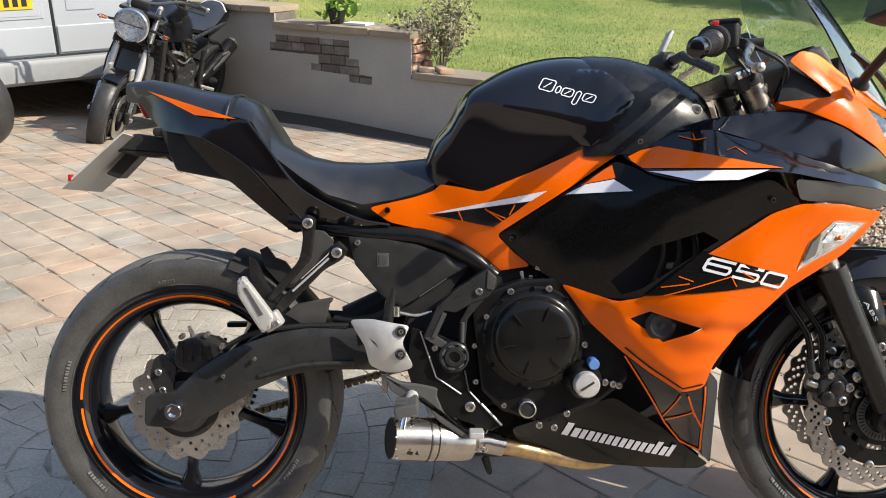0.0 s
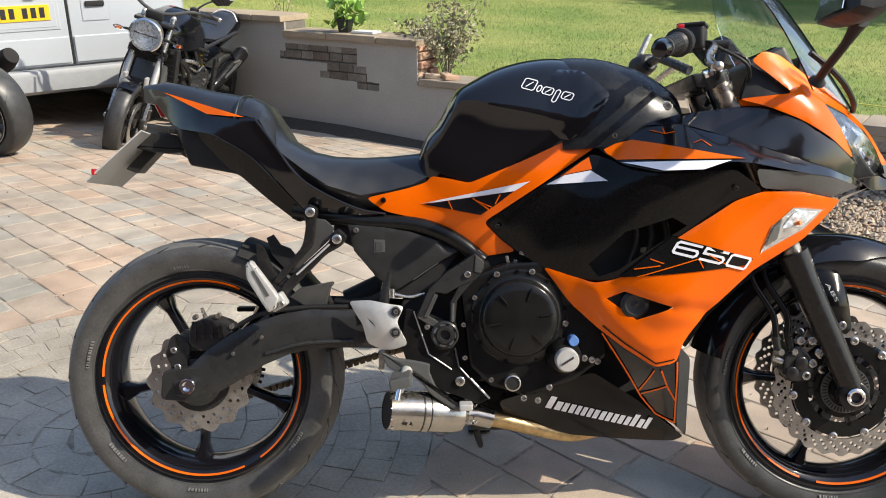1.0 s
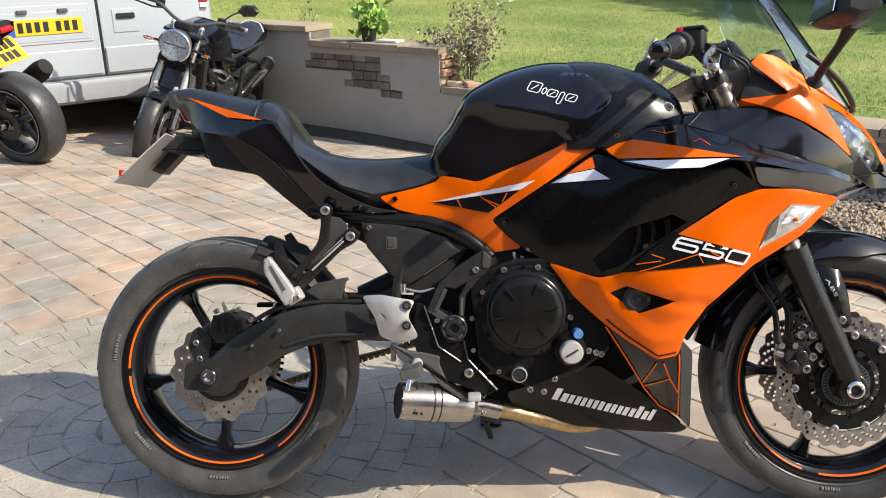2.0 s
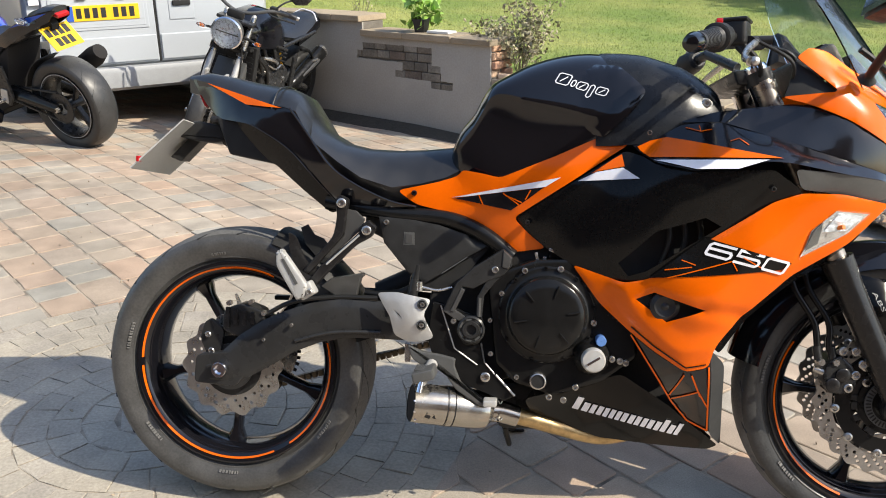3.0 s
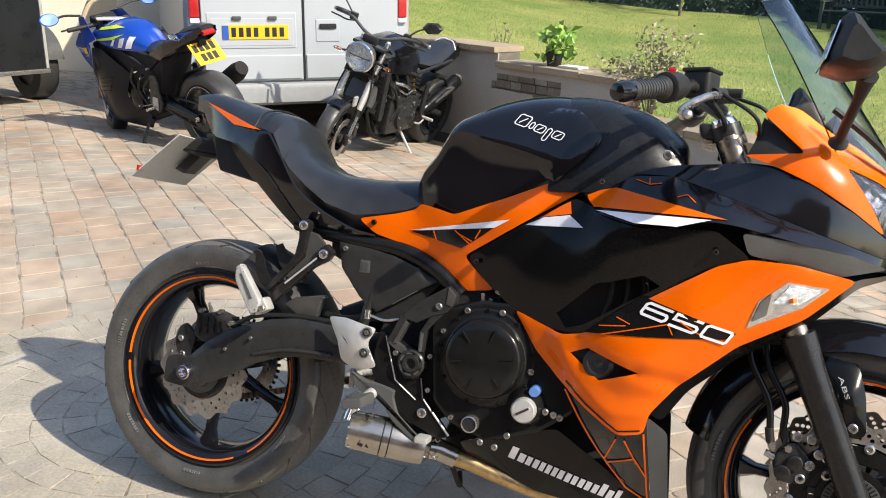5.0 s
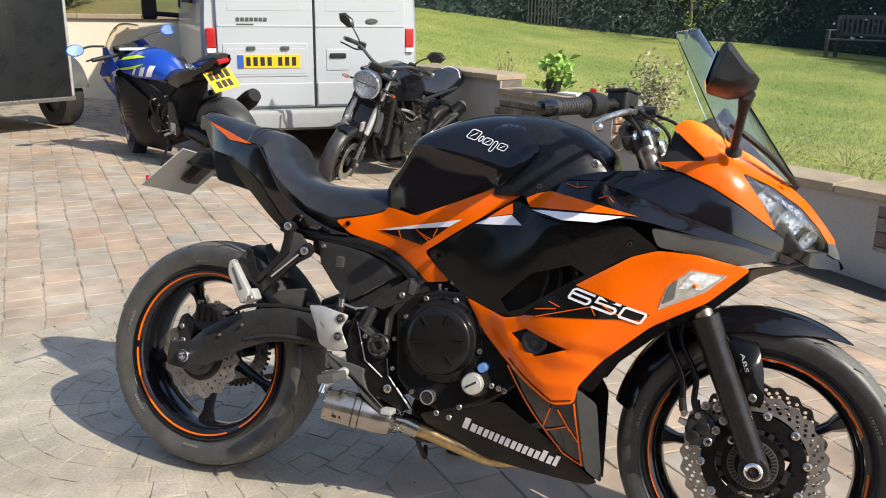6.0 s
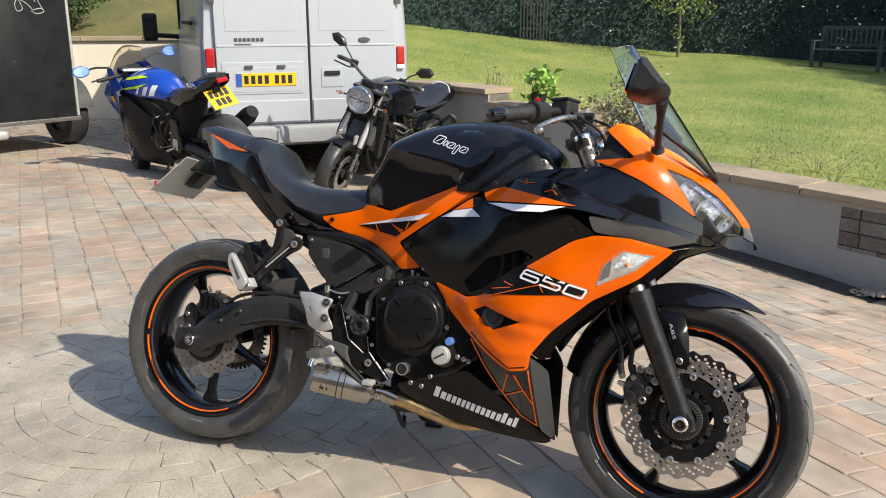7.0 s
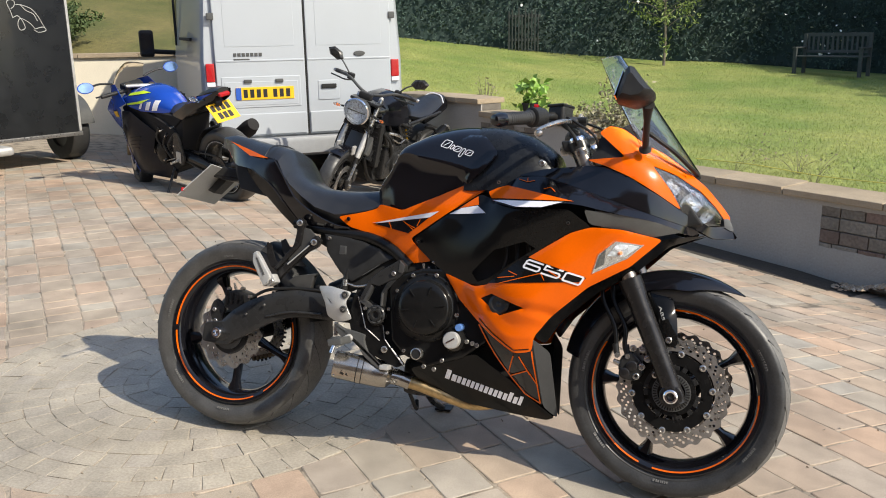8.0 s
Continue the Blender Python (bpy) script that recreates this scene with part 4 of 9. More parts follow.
def tread_grooves(w, M, R, width, rimr, count):
    """Slanting grooves drawn as black bars in the tread, dark like their shaded depth, joined."""
    p = tyre_profile(R, width, rimr)[12:-12]
    ys, rs = [q[1] for q in p], [q[0] for q in p]
    bms = []
    for k in range(count):
        for s in (-1, 1):
            a0 = 2 * math.pi * (k + (0.5 if s > 0 else 0)) / count
            pts = []
            for i in range(6):
                u = 0.10 + 0.155 * i
                y = s * u * width / 2
                r = float(np.interp(y, ys, rs)) + 0.0006 - (0.001, 0.0034, 0.0044, 0.0046, 0.0040, 0.002)[i]
                a = a0 + 0.06 * i
                pts.append((r * math.cos(a), y, r * math.sin(a)))
            bms.append(tube(pts, [0.001, 0.0034, 0.0044, 0.0046, 0.0040, 0.002], 5))
    part("groove_bar", moved(joined(*bms), M), INK, w, "slanting black bars for the dark of the tread grooves")


def petal_disc(R, r0, waves, rows, holes, swell=0.0045, hr=0.0040):
    """A flat waved disc with drilled holes, in x and z."""
    from mathutils.geometry import delaunay_2d_cdt
    def wave(a):
        return R + swell * math.cos(waves * a)
    rim = [(wave(2 * math.pi * k / 180) * math.cos(2 * math.pi * k / 180), wave(2 * math.pi * k / 180) * math.sin(2 * math.pi * k / 180)) for k in range(180)]
    inn = [(r0 * math.cos(2 * math.pi * k / 60), r0 * math.sin(2 * math.pi * k / 60)) for k in range(60)]
    hs = []
    for i in range(holes):
        for j in range(rows):
            a, r = 2 * math.pi * (i + 0.33 * j) / holes, r0 + (R - r0) * (0.2 + 0.6 * (j + 0.5) / rows)
            hs.append([(r * math.cos(a) + hr * math.cos(t), r * math.sin(a) + hr * math.sin(t)) for t in [2 * math.pi * q / 8 for q in range(8)]])
    vs, es = [], []
    for loop in [rim, inn] + hs:
        o = len(vs)
        vs += loop
        es += [(o + i, o + (i + 1) % len(loop)) for i in range(len(loop))]
    ov, oe, of, *_ = delaunay_2d_cdt([Vector(v) for v in vs], es, [], 0, 1e-7)
    cs = np.array([(np.mean([p[0] for p in h]), np.mean([p[1] for p in h])) for h in hs])
    tris = []
    for t in of:
        c = np.array((sum(ov[i][0] for i in t) / 3, sum(ov[i][1] for i in t) / 3))
        r = math.hypot(*c)
        if r < r0 or not inside(c, rim) or ((cs - c) ** 2).sum(1).min() < (hr * 0.9) ** 2:
            continue
        tris.append(tuple(t))
    n = len(ov)
    count = {}
    for t in tris:
        for a, b in zip(t, t[1:] + t[:1]):
            k = (min(a, b), max(a, b))
            count[k] = count.get(k, 0) + 1
    fs = tris + [tuple(n + i for i in reversed(t)) for t in tris] + [(a, b, n + b, n + a) for (a, b), c in count.items() if c == 1]
    return fixed(bm_of([(v[0], -0.0025, v[1]) for v in ov] + [(v[0], 0.0025, v[1]) for v in ov], fs))


def wheel(name, centre, R, width, rimr, rim_half, spoke0, m, label, stripes):
    M = m @ Matrix.Translation(centre)
    h = rim_half
    prof = [(rimr + 0.004, -h), (rimr - 0.003, -h - 0.001), (rimr - 0.012, -h + 0.004), (rimr - 0.022, -h + 0.012), (rimr - 0.030, -h * 0.45), (rimr - 0.034, 0), (rimr - 0.030, h * 0.45), (rimr - 0.022, h - 0.012), (rimr - 0.012, h - 0.004), (rimr - 0.003, h + 0.001), (rimr + 0.004, h), (rimr - 0.012, h * 0.5), (rimr - 0.012, -h * 0.5)]
    w = part(name, moved(lathe(prof, 72, closed=True), M), BLACK, moto, label)
    tyre_parts(w, R, width, rimr, M, 96, LITWALL if name == "rear_wheel" else None)
    tread_grooves(w, M, R, width, rimr, 20)
    for k in range(5):
        a = radians(spoke0 + 72 * k)
        rings = []
        for r, hw, d in ((0.03, 0.026, 0.03), (0.06, 0.014, 0.026), (0.11, 0.010, 0.020), (rimr - 0.06, 0.011, 0.018), (rimr - 0.03, 0.022, 0.024)):
            rings.append([(r, y, t) for t, y in ((-hw, -d * 0.4), (-hw * 0.5, -d), (hw * 0.5, -d), (hw, -d * 0.4), (hw, d * 0.4), (hw * 0.5, d), (-hw * 0.5, d), (-hw, d * 0.4))])
        part("spoke", moved(loft(rings), M @ Matrix.Rotation(-a, 4, "Y")), BLACK, w)
    part("hub", moved(joined(cyl((0, -0.06, 0), (0, 0.06, 0), 0.038, n=28, bevel=0.004)), M), SATIN, w)
    for a0, a1 in stripes:
        part("rim_stripe", moved(lathe([(rimr - 0.0072, -h - 0.0014), (rimr - 0.0108, -h + 0.0010), (rimr - 0.0106, -h + 0.0030), (rimr - 0.007, -h + 0.001)], 40, a0, a1, closed=True), M), ORANGE, w, "orange rim tape")
    return w, M


rear_w, RM = wheel("rear_wheel", REAR, 0.300, 0.156, 0.221, 0.068, 48, Matrix.Identity(4), "black five-spoke rear wheel with orange rim tape", [(66, 178), (183, 294), (305, 374)])
front_w, FM = wheel("front_wheel", FRONT, 0.291, 0.120, 0.2240, 0.050, 33, STEER, "black five-spoke front wheel with orange rim tape", [(24, 92), (148, 249), (259, 364)])
part("brake_disc", moved(petal_disc(0.108, 0.062, 14, 2, 21, 0.0052), RM @ Matrix.Translation((0, -0.085, 0))), DISC, rear_w, "drilled wave brake disc")
for s in (-1, 1):
    d = part("brake_disc", moved(petal_disc(0.1435, 0.109, 24, 3, 36, 0.0036), FM @ Matrix.Translation((0, s * 0.068, 0))), DISC, front_w, "drilled wave brake disc")

# fork
for s in (-1, 1):
    b = FRONT + Vector((0.011, s * 0.099, -0.005))
    top = b + AXIS * 0.33
    f = part("fork_leg", moved(tube([b - AXIS * 0.02, b + AXIS * 0.05, b + AXIS * 0.265, b + AXIS * 0.298, b + AXIS * 0.326, b + AXIS * 0.328], [0.024, 0.026, 0.028, 0.031, 0.032, 0.024], 24), STEER), FORK, moto, "satin black fork slider")
    part("fork_tube", moved(tube([b + AXIS * 0.31, b + AXIS * 0.60, b + AXIS * 0.601, b + AXIS * 0.70], [0.0205, 0.0205, 0.0225, 0.0225], 24), STEER), WORN, f, "worn steel fork tube")


# ---- its mechanical parts ----
def put(name, bm, material, parent=None, label=""):
    return part(name, bm, material, moto if parent is None else parent, label)


def bolt(x, w, z, r=0.006, material=None, parent=None):
    """A socket-head bolt on the right flank."""
    bm = lathe([(r, 0), (r, -0.004), (r * 0.8, -0.0055), (r * 0.5, -0.0055), (r * 0.45, -0.002), (0.0005, -0.002)], 12)
    return put("bolt", moved(bm, Matrix.Translation((x, -w, z))), material or STEEL, parent)


# engine
crank = [(0.56, 0.52), (0.58, 0.34), (0.62, 0.30), (0.70, 0.275), (0.80, 0.31), (0.865, 0.36), (0.86, 0.44), (0.83, 0.52), (0.76, 0.56), (0.66, 0.555)]
engine = put("engine", prism(crank, -0.165, 0.15, 0.012), ENGINE, None, "satin black engine")
put("cylinder_head", prism([(0.68, 0.54), (0.86, 0.48), (0.93, 0.60), (0.80, 0.70), (0.70, 0.66)], -0.13, 0.10, 0.01), ENGINE)
C = Vector((0.682, -0.162, 0.443))
cover = put("clutch_cover", moved(lathe([(0.099, 0.012), (0.098, -0.004), (0.094, -0.008), (0.084, -0.009), (0.080, -0.012), (0.077, -0.028), (0.071, -0.034), (0.055, -0.038), (0.0005, -0.040)], 60), Matrix.Translation(C)), ENGINE, engine)
for k in range(6):
    a = radians(60 * k + 10)
    put("rib", moved(box(0.040, 0.066, -0.0415, -0.030, -0.0018, 0.0018, 0.0012), Matrix.Translation(C) @ Matrix.Rotation(-a, 4, "Y")), ENGINE, engine)
for k in range(9):
    a = radians(40 * k + 12)
    bolt(C.x + 0.094 * math.cos(a), 0.168, C.z + 0.094 * math.sin(a), 0.0045, ENGINE, engine)
put("water_pump", moved(lathe([(0.040, 0.01), (0.037, -0.016), (0.031, -0.026), (0.0255, -0.034), (0.0005, -0.035)], 40), Matrix.Translation((0.772, -0.158, 0.362))), ENGINE, engine)
cap = put("oil_filler_cap", moved(lathe([(0.024, 0.01), (0.024, -0.012), (0.021, -0.016), (0.0005, -0.017)], 32), Matrix.Translation((0.774, -0.194, 0.361))), ALU, engine, "silver oil filler cap")
put("slot", moved(box(-0.014, 0.014, -0.0195, -0.012, -0.0022, 0.0022), Matrix.Translation((0.774, -0.194, 0.361)) @ Matrix.Rotation(radians(-32), 4, "Y")), CHROME, engine)
put("blue_cap", moved(lathe([(0.0105, 0.02), (0.0105, -0.006), (0.009, -0.008), (0.0005, -0.008)], 20), Matrix.Translation((0.789, -0.186, 0.397))), BLUECAP, engine, "blue anodised plug")
put("sight_glass", moved(lathe([(0.0165, 0.02), (0.0165, -0.005), (0.0140, -0.006), (0.0135, -0.002), (0.0005, -0.002)], 28), Matrix.Translation((0.667, -0.18, 0.311))), STEEL, engine, "round oil sight glass")
put("glass", moved(lathe([(0.0132, -0.0035), (0.0005, -0.004)], 20), Matrix.Translation((0.667, -0.18, 0.311))), INK, engine)
for x, w, z in ((0.719, 0.168, 0.272), (0.69, 0.172, 0.278), (0.742, 0.172, 0.30), (0.812, 0.178, 0.36), (0.828, 0.176, 0.356), (0.84, 0.172, 0.352), (0.637, 0.168, 0.531), (0.708, 0.17, 0.536), (0.775, 0.17, 0.43)):
    bolt(x, w, z, 0.0065, STEEL, engine)
for x, z, d, a in ((0.690, 0.572, 0.012, 20), (0.700, 0.577, 0.008, -50), (0.706, 0.566, 0.012, -15), (0.676, 0.556, 0.007, 10), (0.695, 0.545, 0.010, 70), (0.698, 0.530, 0.009, 40), (0.660, 0.560, 0.014, 80)):
    put("clip", moved(box(-d / 2, d / 2, -0.003, 0.003, -0.003, 0.003, 0.001), Matrix.Translation((x, -0.150, z)) @ Matrix.Rotation(radians(a), 4, "Y")), STEEL, engine)
# Dark filler blocks added to close see-through gaps round the engine.
put("belly_filler", prism([(0.80, 0.50), (0.86, 0.42), (0.94, 0.35), (0.985, 0.345), (1.00, 0.22), (0.80, 0.19), (0.66, 0.26), (0.68, 0.45)], -0.092, 0.05, 0.006), DARKBOX)
put("frame_filler", prism([(0.45, 0.50), (0.59, 0.55), (0.66, 0.50), (0.62, 0.31), (0.56, 0.28), (0.47, 0.36), (0.43, 0.43)], -0.120, 0.07, 0.006), DARKBOX)
put("radiator", box(0.88, 0.93, -0.15, 0.09, 0.36, 0.66, 0.006), MATTE)
# Another added dark filler, behind the mid panel.
put("engine_gap_filler", prism([(0.57, 0.50), (0.575, 0.60), (0.60, 0.645), (0.72, 0.655), (0.74, 0.54), (0.70, 0.50)], -0.122, 0.07, 0.006), DARKBOX)
put("airbox", prism([(0.50, 0.70), (0.52, 0.58), (0.62, 0.58), (0.84, 0.70), (0.96, 0.76), (0.94, 0.84), (0.80, 0.80), (0.60, 0.74)], -0.115, 0.07, 0.01), MATTE)
put("inner_cowl", prism([(0.92, 0.80), (0.90, 0.62), (1.02, 0.62), (1.16, 0.68), (1.30, 0.70), (1.42, 0.72), (1.36, 0.80), (1.24, 0.86), (1.05, 0.84)], -0.14, 0.04, 0.01), MATTE)
put("fan_shroud", prism([(0.80, 0.53), (0.88, 0.50), (1.00, 0.58), (1.06, 0.66), (0.90, 0.68), (0.82, 0.60)], -0.165, 0.05, 0.008), MATTE)
for x in (0.905, 0.935, 0.965):
    put("cooling_pipe", tube(curve([(x, -0.19, 0.66), (x + 0.008, -0.196, 0.60), (x - 0.008, -0.185, 0.54)]), 0.006), MUDFILM)
put("horn", moved(lathe([(0.028, 0.01), (0.028, -0.006), (0.02, -0.01), (0.008, -0.007), (0.0005, -0.011)], 28), Matrix.Translation((0.905, -0.212, 0.473))), SATIN, None, "round black horn behind the fairing")
put("pocket_wall", prism([(0.83, 0.49), (0.89, 0.52), (1.0, 0.475), (0.905, 0.42)], -0.205, -0.198), MATTE)

# frame, covers
put("frame_tube", tube(curve([(0.22, -0.105, 0.662), (0.36, -0.118, 0.64), (0.47, -0.125, 0.632), (0.55, -0.13, 0.602), (0.61, -0.132, 0.555)]), 0.017, 14), ENGINE)
put("frame_tube", tube(curve([(0.22, 0.08, 0.662), (0.36, 0.09, 0.64), (0.47, 0.09, 0.632), (0.61, 0.09, 0.555)]), 0.017, 14), SATIN)
def cov_f(x, z):
    """The side cover's outer plane, with a chamfer at its upper end."""
    left = 0.533 - (z - 0.573) * 0.64
    return 0.138 - 0.55 * max(z - 0.573, 0.0) * min(max((x - left) / 0.006, 0.0), 1.0) - 0.05 * max(0.40 - x, 0.0)


side_cover = put("side_cover", sheet([(0.334, 0.634), (0.405, 0.628), (0.461, 0.618), (0.517, 0.599), (0.555, 0.591), (0.568, 0.576), (0.557, 0.575), (0.519, 0.554), (0.465, 0.518), (0.432, 0.498), (0.391, 0.526), (0.346, 0.580)], cov_f, -1, 0.004, (), 0.008), MATTE, None, "black plastic side cover")
put("lower_cover", sheet([(0.385, 0.530), (0.432, 0.512), (0.465, 0.530), (0.555, 0.584), (0.566, 0.575), (0.545, 0.552), (0.505, 0.499), (0.466, 0.480), (0.425, 0.480)], lambda x, z: 0.125, -1, 0.004), MATTE, side_cover)
# Thin grey rod drawn as the highlight along the crease.
put("crease_edge", tube([(0.467, -0.1385, 0.519), (0.519, -0.1385, 0.5535)], 0.0012, 6), GREY, side_cover)
put("badge_recess", sheet([(0.387, 0.576), (0.410, 0.577), (0.410, 0.602), (0.388, 0.603)], cov_f, -1, 0.002, (), 0.02, 0.0015), GREY, side_cover)
put("badge_face", sheet([(0.391, 0.580), (0.406, 0.581), (0.406, 0.598), (0.392, 0.599)], cov_f, -1, 0.002, (), 0.02, 0.003), CAST, side_cover)
bolt(0.351, 0.136, 0.622, 0.006)
bolt(0.408, 0.134, 0.683, 0.006, BLACK, mid_ob[0])
bolt(0.64, 0.152, 0.628, 0.005, SATIN, main_ob[0])
bolt(1.085, 0.262, 0.70, 0.005, SATIN, main_ob[0])
bolt(0.872, 0.178, 0.806, 0.006, CHROME, upper_ob[0])
bolt(0.838, 0.162, 0.83, 0.006, CHROME, upper_ob[0])
put("battery_box", prism([(0.30, 0.68), (0.30, 0.605), (0.335, 0.588), (0.385, 0.548), (0.42, 0.49), (0.56, 0.50), (0.60, 0.62), (0.45, 0.68)], -0.10, 0.08, 0.006), MATTE)
plate_ = put("frame_plate", prism([(0.452, 0.462), (0.467, 0.460), (0.548, 0.434), (0.548, 0.380), (0.560, 0.339), (0.581, 0.318), (0.622, 0.273), (0.600, 0.262), (0.50, 0.30), (0.455, 0.34), (0.44, 0.39)], -0.157, -0.14, 0.003), ENGINE, None, "black frame plate by the footrest")
put("edge", tube([(0.468, -0.1580, 0.456), (0.497, -0.1580, 0.368), (0.544, -0.1580, 0.335)], 0.0016, 6), ALU, plate_)
put("edge", tube([(0.551, -0.1575, 0.380), (0.559, -0.1575, 0.339)], 0.0018, 6), GREY, plate_)
put("edge", tube([(0.561, -0.1580, 0.339), (0.580, -0.1580, 0.317)], 0.0018, 6), ALU, plate_)
put("edge", tube([(0.582, -0.1580, 0.316), (0.621, -0.1580, 0.274)], 0.0024, 6), ALU, plate_)
bolt(0.561, 0.158, 0.311, 0.010, STEEL, plate_)
brack = put("frame_bracket", prism([(0.593, 0.574), (0.612, 0.557), (0.611, 0.540), (0.594, 0.520), (0.566, 0.510), (0.534, 0.492), (0.512, 0.496), (0.492, 0.446), (0.473, 0.446), (0.499, 0.503), (0.534, 0.536)], -0.170, -0.145, 0.003), SATIN, None, "dark cast frame bracket")
# Lit chamfer of the bracket, laid on as a plate of lighter metal.
put("chamfer", prism([(0.594, 0.572), (0.611, 0.557), (0.605, 0.534), (0.591, 0.537)], -0.1725, -0.168, 0.002), CAST, brack)
put("strut", prism([(0.594, 0.522), (0.576, 0.503), (0.556, 0.478), (0.552, 0.433), (0.541, 0.434), (0.541, 0.474), (0.561, 0.512)], -0.167, -0.148, 0.003), SATIN, brack)
put("strut_face", tube([(0.547, -0.168, 0.474), (0.546, -0.168, 0.436)], 0.0042, 8), CAST, brack)
# The arm's lit face, again a lighter plate.
put("lit_arm_face", prism([(0.510, 0.494), (0.518, 0.490), (0.497, 0.445), (0.488, 0.446)], -0.1720, -0.150, 0.0015), CAST, brack)
put("arm_foot", prism([(0.473, 0.446), (0.494, 0.450), (0.519, 0.435), (0.508, 0.426), (0.497, 0.430)], -0.169, -0.150, 0.002), CAST, brack)
put("pivot_plate", prism(rounded([(0.500, 0.44), (0.552, 0.438), (0.560, 0.41), (0.548, 0.378), (0.515, 0.375), (0.497, 0.41)]), -0.164, -0.145, 0.004), ENGINE, brack)
bolt(0.578, 0.170, 0.532, 0.007, STEEL, brack)
bolt(0.495, 0.164, 0.425, 0.006, STEEL, brack)
for x, z in ((0.569, 0.429), (0.571, 0.361), (0.624, 0.315), (0.591, 0.484)):
    bolt(x, 0.166, z, 0.0055, STEEL, engine)
put("pivot_ring", moved(lathe([(0.028, 0.01), (0.028, -0.008), (0.0245, -0.011), (0.023, -0.008), (0.019, -0.008), (0.017, -0.012), (0.011, -0.012), (0.009, -0.004), (0.0005, -0.004)], 36), Matrix.Translation((0.531, -0.163, 0.409))), SATIN, brack, "round swingarm pivot cap")
for k in range(7):
    a = radians(51.4 * k)
    put("notch", moved(box(0.0195, 0.0235, -0.0095, -0.006, -0.006, 0.006), Matrix.Translation((0.531, -0.163, 0.409)) @ Matrix.Rotation(a, 4, "Y")), GREY, brack)

# heel guard and footrests
hg = [(0.335, 0.478), (0.378, 0.481), (0.415, 0.474), (0.449, 0.468), (0.433, 0.436), (0.456, 0.390), (0.425, 0.379), (0.401, 0.379), (0.372, 0.392), (0.364, 0.43), (0.350, 0.452)]
hg_f = spline_through([(0.335, 0.155, 0.478), (0.449, 0.17, 0.468), (0.456, 0.17, 0.39), (0.401, 0.162, 0.379), (0.372, 0.158, 0.392), (0.40, 0.176, 0.43), (0.35, 0.16, 0.452), (0.43, 0.176, 0.42)])
guard = put("heel_guard", sheet(rounded(hg), hg_f, -1, 0.006, [[(0.372, 0.446), (0.384, 0.437), (0.390, 0.428), (0.379, 0.438)]], 0.012), ALU, None, "cast silver heel guard")
for x, z in ((0.432, 0.459), (0.431, 0.417)):
    put("bolt_cup", moved(lathe([(0.0105, 0.004), (0.0105, -0.004), (0.0085, -0.005), (0.008, -0.001), (0.0005, -0.001)], 20), Matrix.Translation((x, -hg_f(x, z) - 0.001, z))), GREY, guard)
    bolt(x, hg_f(x, z) + 0.002, z, 0.0055, STEEL, guard)
put("pedal_link", tube([(0.424, -0.16, 0.485), (0.424, -0.16, 0.503)], 0.007), STEEL)
put("pedal_rod", tube(curve([(0.43, -0.158, 0.492), (0.46, -0.155, 0.486), (0.49, -0.15, 0.492)]), 0.003, 8), STEEL)
put("brake_cylinder", tube([(0.405, -0.13, 0.47), (0.418, -0.128, 0.535)], 0.011), SATIN)
pedal = put("brake_pedal", prism(rounded([(0.40, 0.375), (0.43, 0.36), (0.464, 0.356), (0.500, 0.348), (0.498, 0.332), (0.511, 0.300), (0.528, 0.284), (0.556, 0.262), (0.575, 0.258), (0.572, 0.250), (0.548, 0.252), (0.500, 0.284), (0.484, 0.307), (0.474, 0.328), (0.44, 0.325), (0.41, 0.345)], 2, 0.2), -0.166, -0.148, 0.004), GREY, None, "dark grey brake pedal")
put("pedal_tip", moved(box(-0.014, 0.014, -0.022, 0.012, -0.007, 0.007, 0.004), Matrix.Translation((0.572, -0.165, 0.262))), ALU, pedal)
peg = put("footrest", tube([(0.452, -0.165, 0.335), (0.44, -0.245, 0.316)], [0.012, 0.010], 12), ALU, None, "silver rider footrest")
put("rubber", moved(box(-0.022, 0.022, -0.036, 0.036, -0.010, 0.012, 0.005), Matrix.Translation((0.443, -0.214, 0.326)) @ Matrix.Rotation(radians(-14), 4, "Y")), GREY, peg, "ribbed grey rubber")
for k in range(6):
    put("rib", moved(box(-0.019, 0.019, -0.0018, 0.0018, 0.008, 0.013, 0.001), Matrix.Translation((0.443, -0.236 + 0.009 * k, 0.326)) @ Matrix.Rotation(radians(-8), 4, "Z")), GREY, peg)
put("feeler", tube([(0.44, -0.244, 0.316), (0.436, -0.25, 0.296)], 0.006, 10), CHROME, peg)
hanger = put("pillion_hanger", prism(rounded([(0.247, 0.668), (0.260, 0.678), (0.277, 0.668), (0.271, 0.634), (0.266, 0.594), (0.213, 0.535), (0.192, 0.512), (0.180, 0.520), (0.244, 0.592), (0.252, 0.634)]), -0.160, -0.140, 0.004), FORK, None, "dark cast pillion footrest hanger")
put("arm", prism(rounded([(0.303, 0.617), (0.318, 0.628), (0.336, 0.611), (0.324, 0.592), (0.292, 0.575), (0.213, 0.496), (0.196, 0.474), (0.182, 0.488), (0.219, 0.532), (0.300, 0.602)]), -0.164, -0.142, 0.004), FORK, hanger)
put("web", prism([(0.272, 0.648), (0.290, 0.645), (0.308, 0.628), (0.298, 0.604), (0.234, 0.546), (0.222, 0.548), (0.265, 0.594)], -0.150, -0.140, 0.002), CAST, hanger, "grey web between the arms")
put("rib", tube([(0.300, -0.1645, 0.596), (0.232, -0.1645, 0.535)], 0.0022, 6), ALU, hanger)
bolt(0.262, 0.160, 0.661, 0.010, STEEL, hanger)
bolt(0.315, 0.164, 0.606, 0.010, STEEL, hanger)
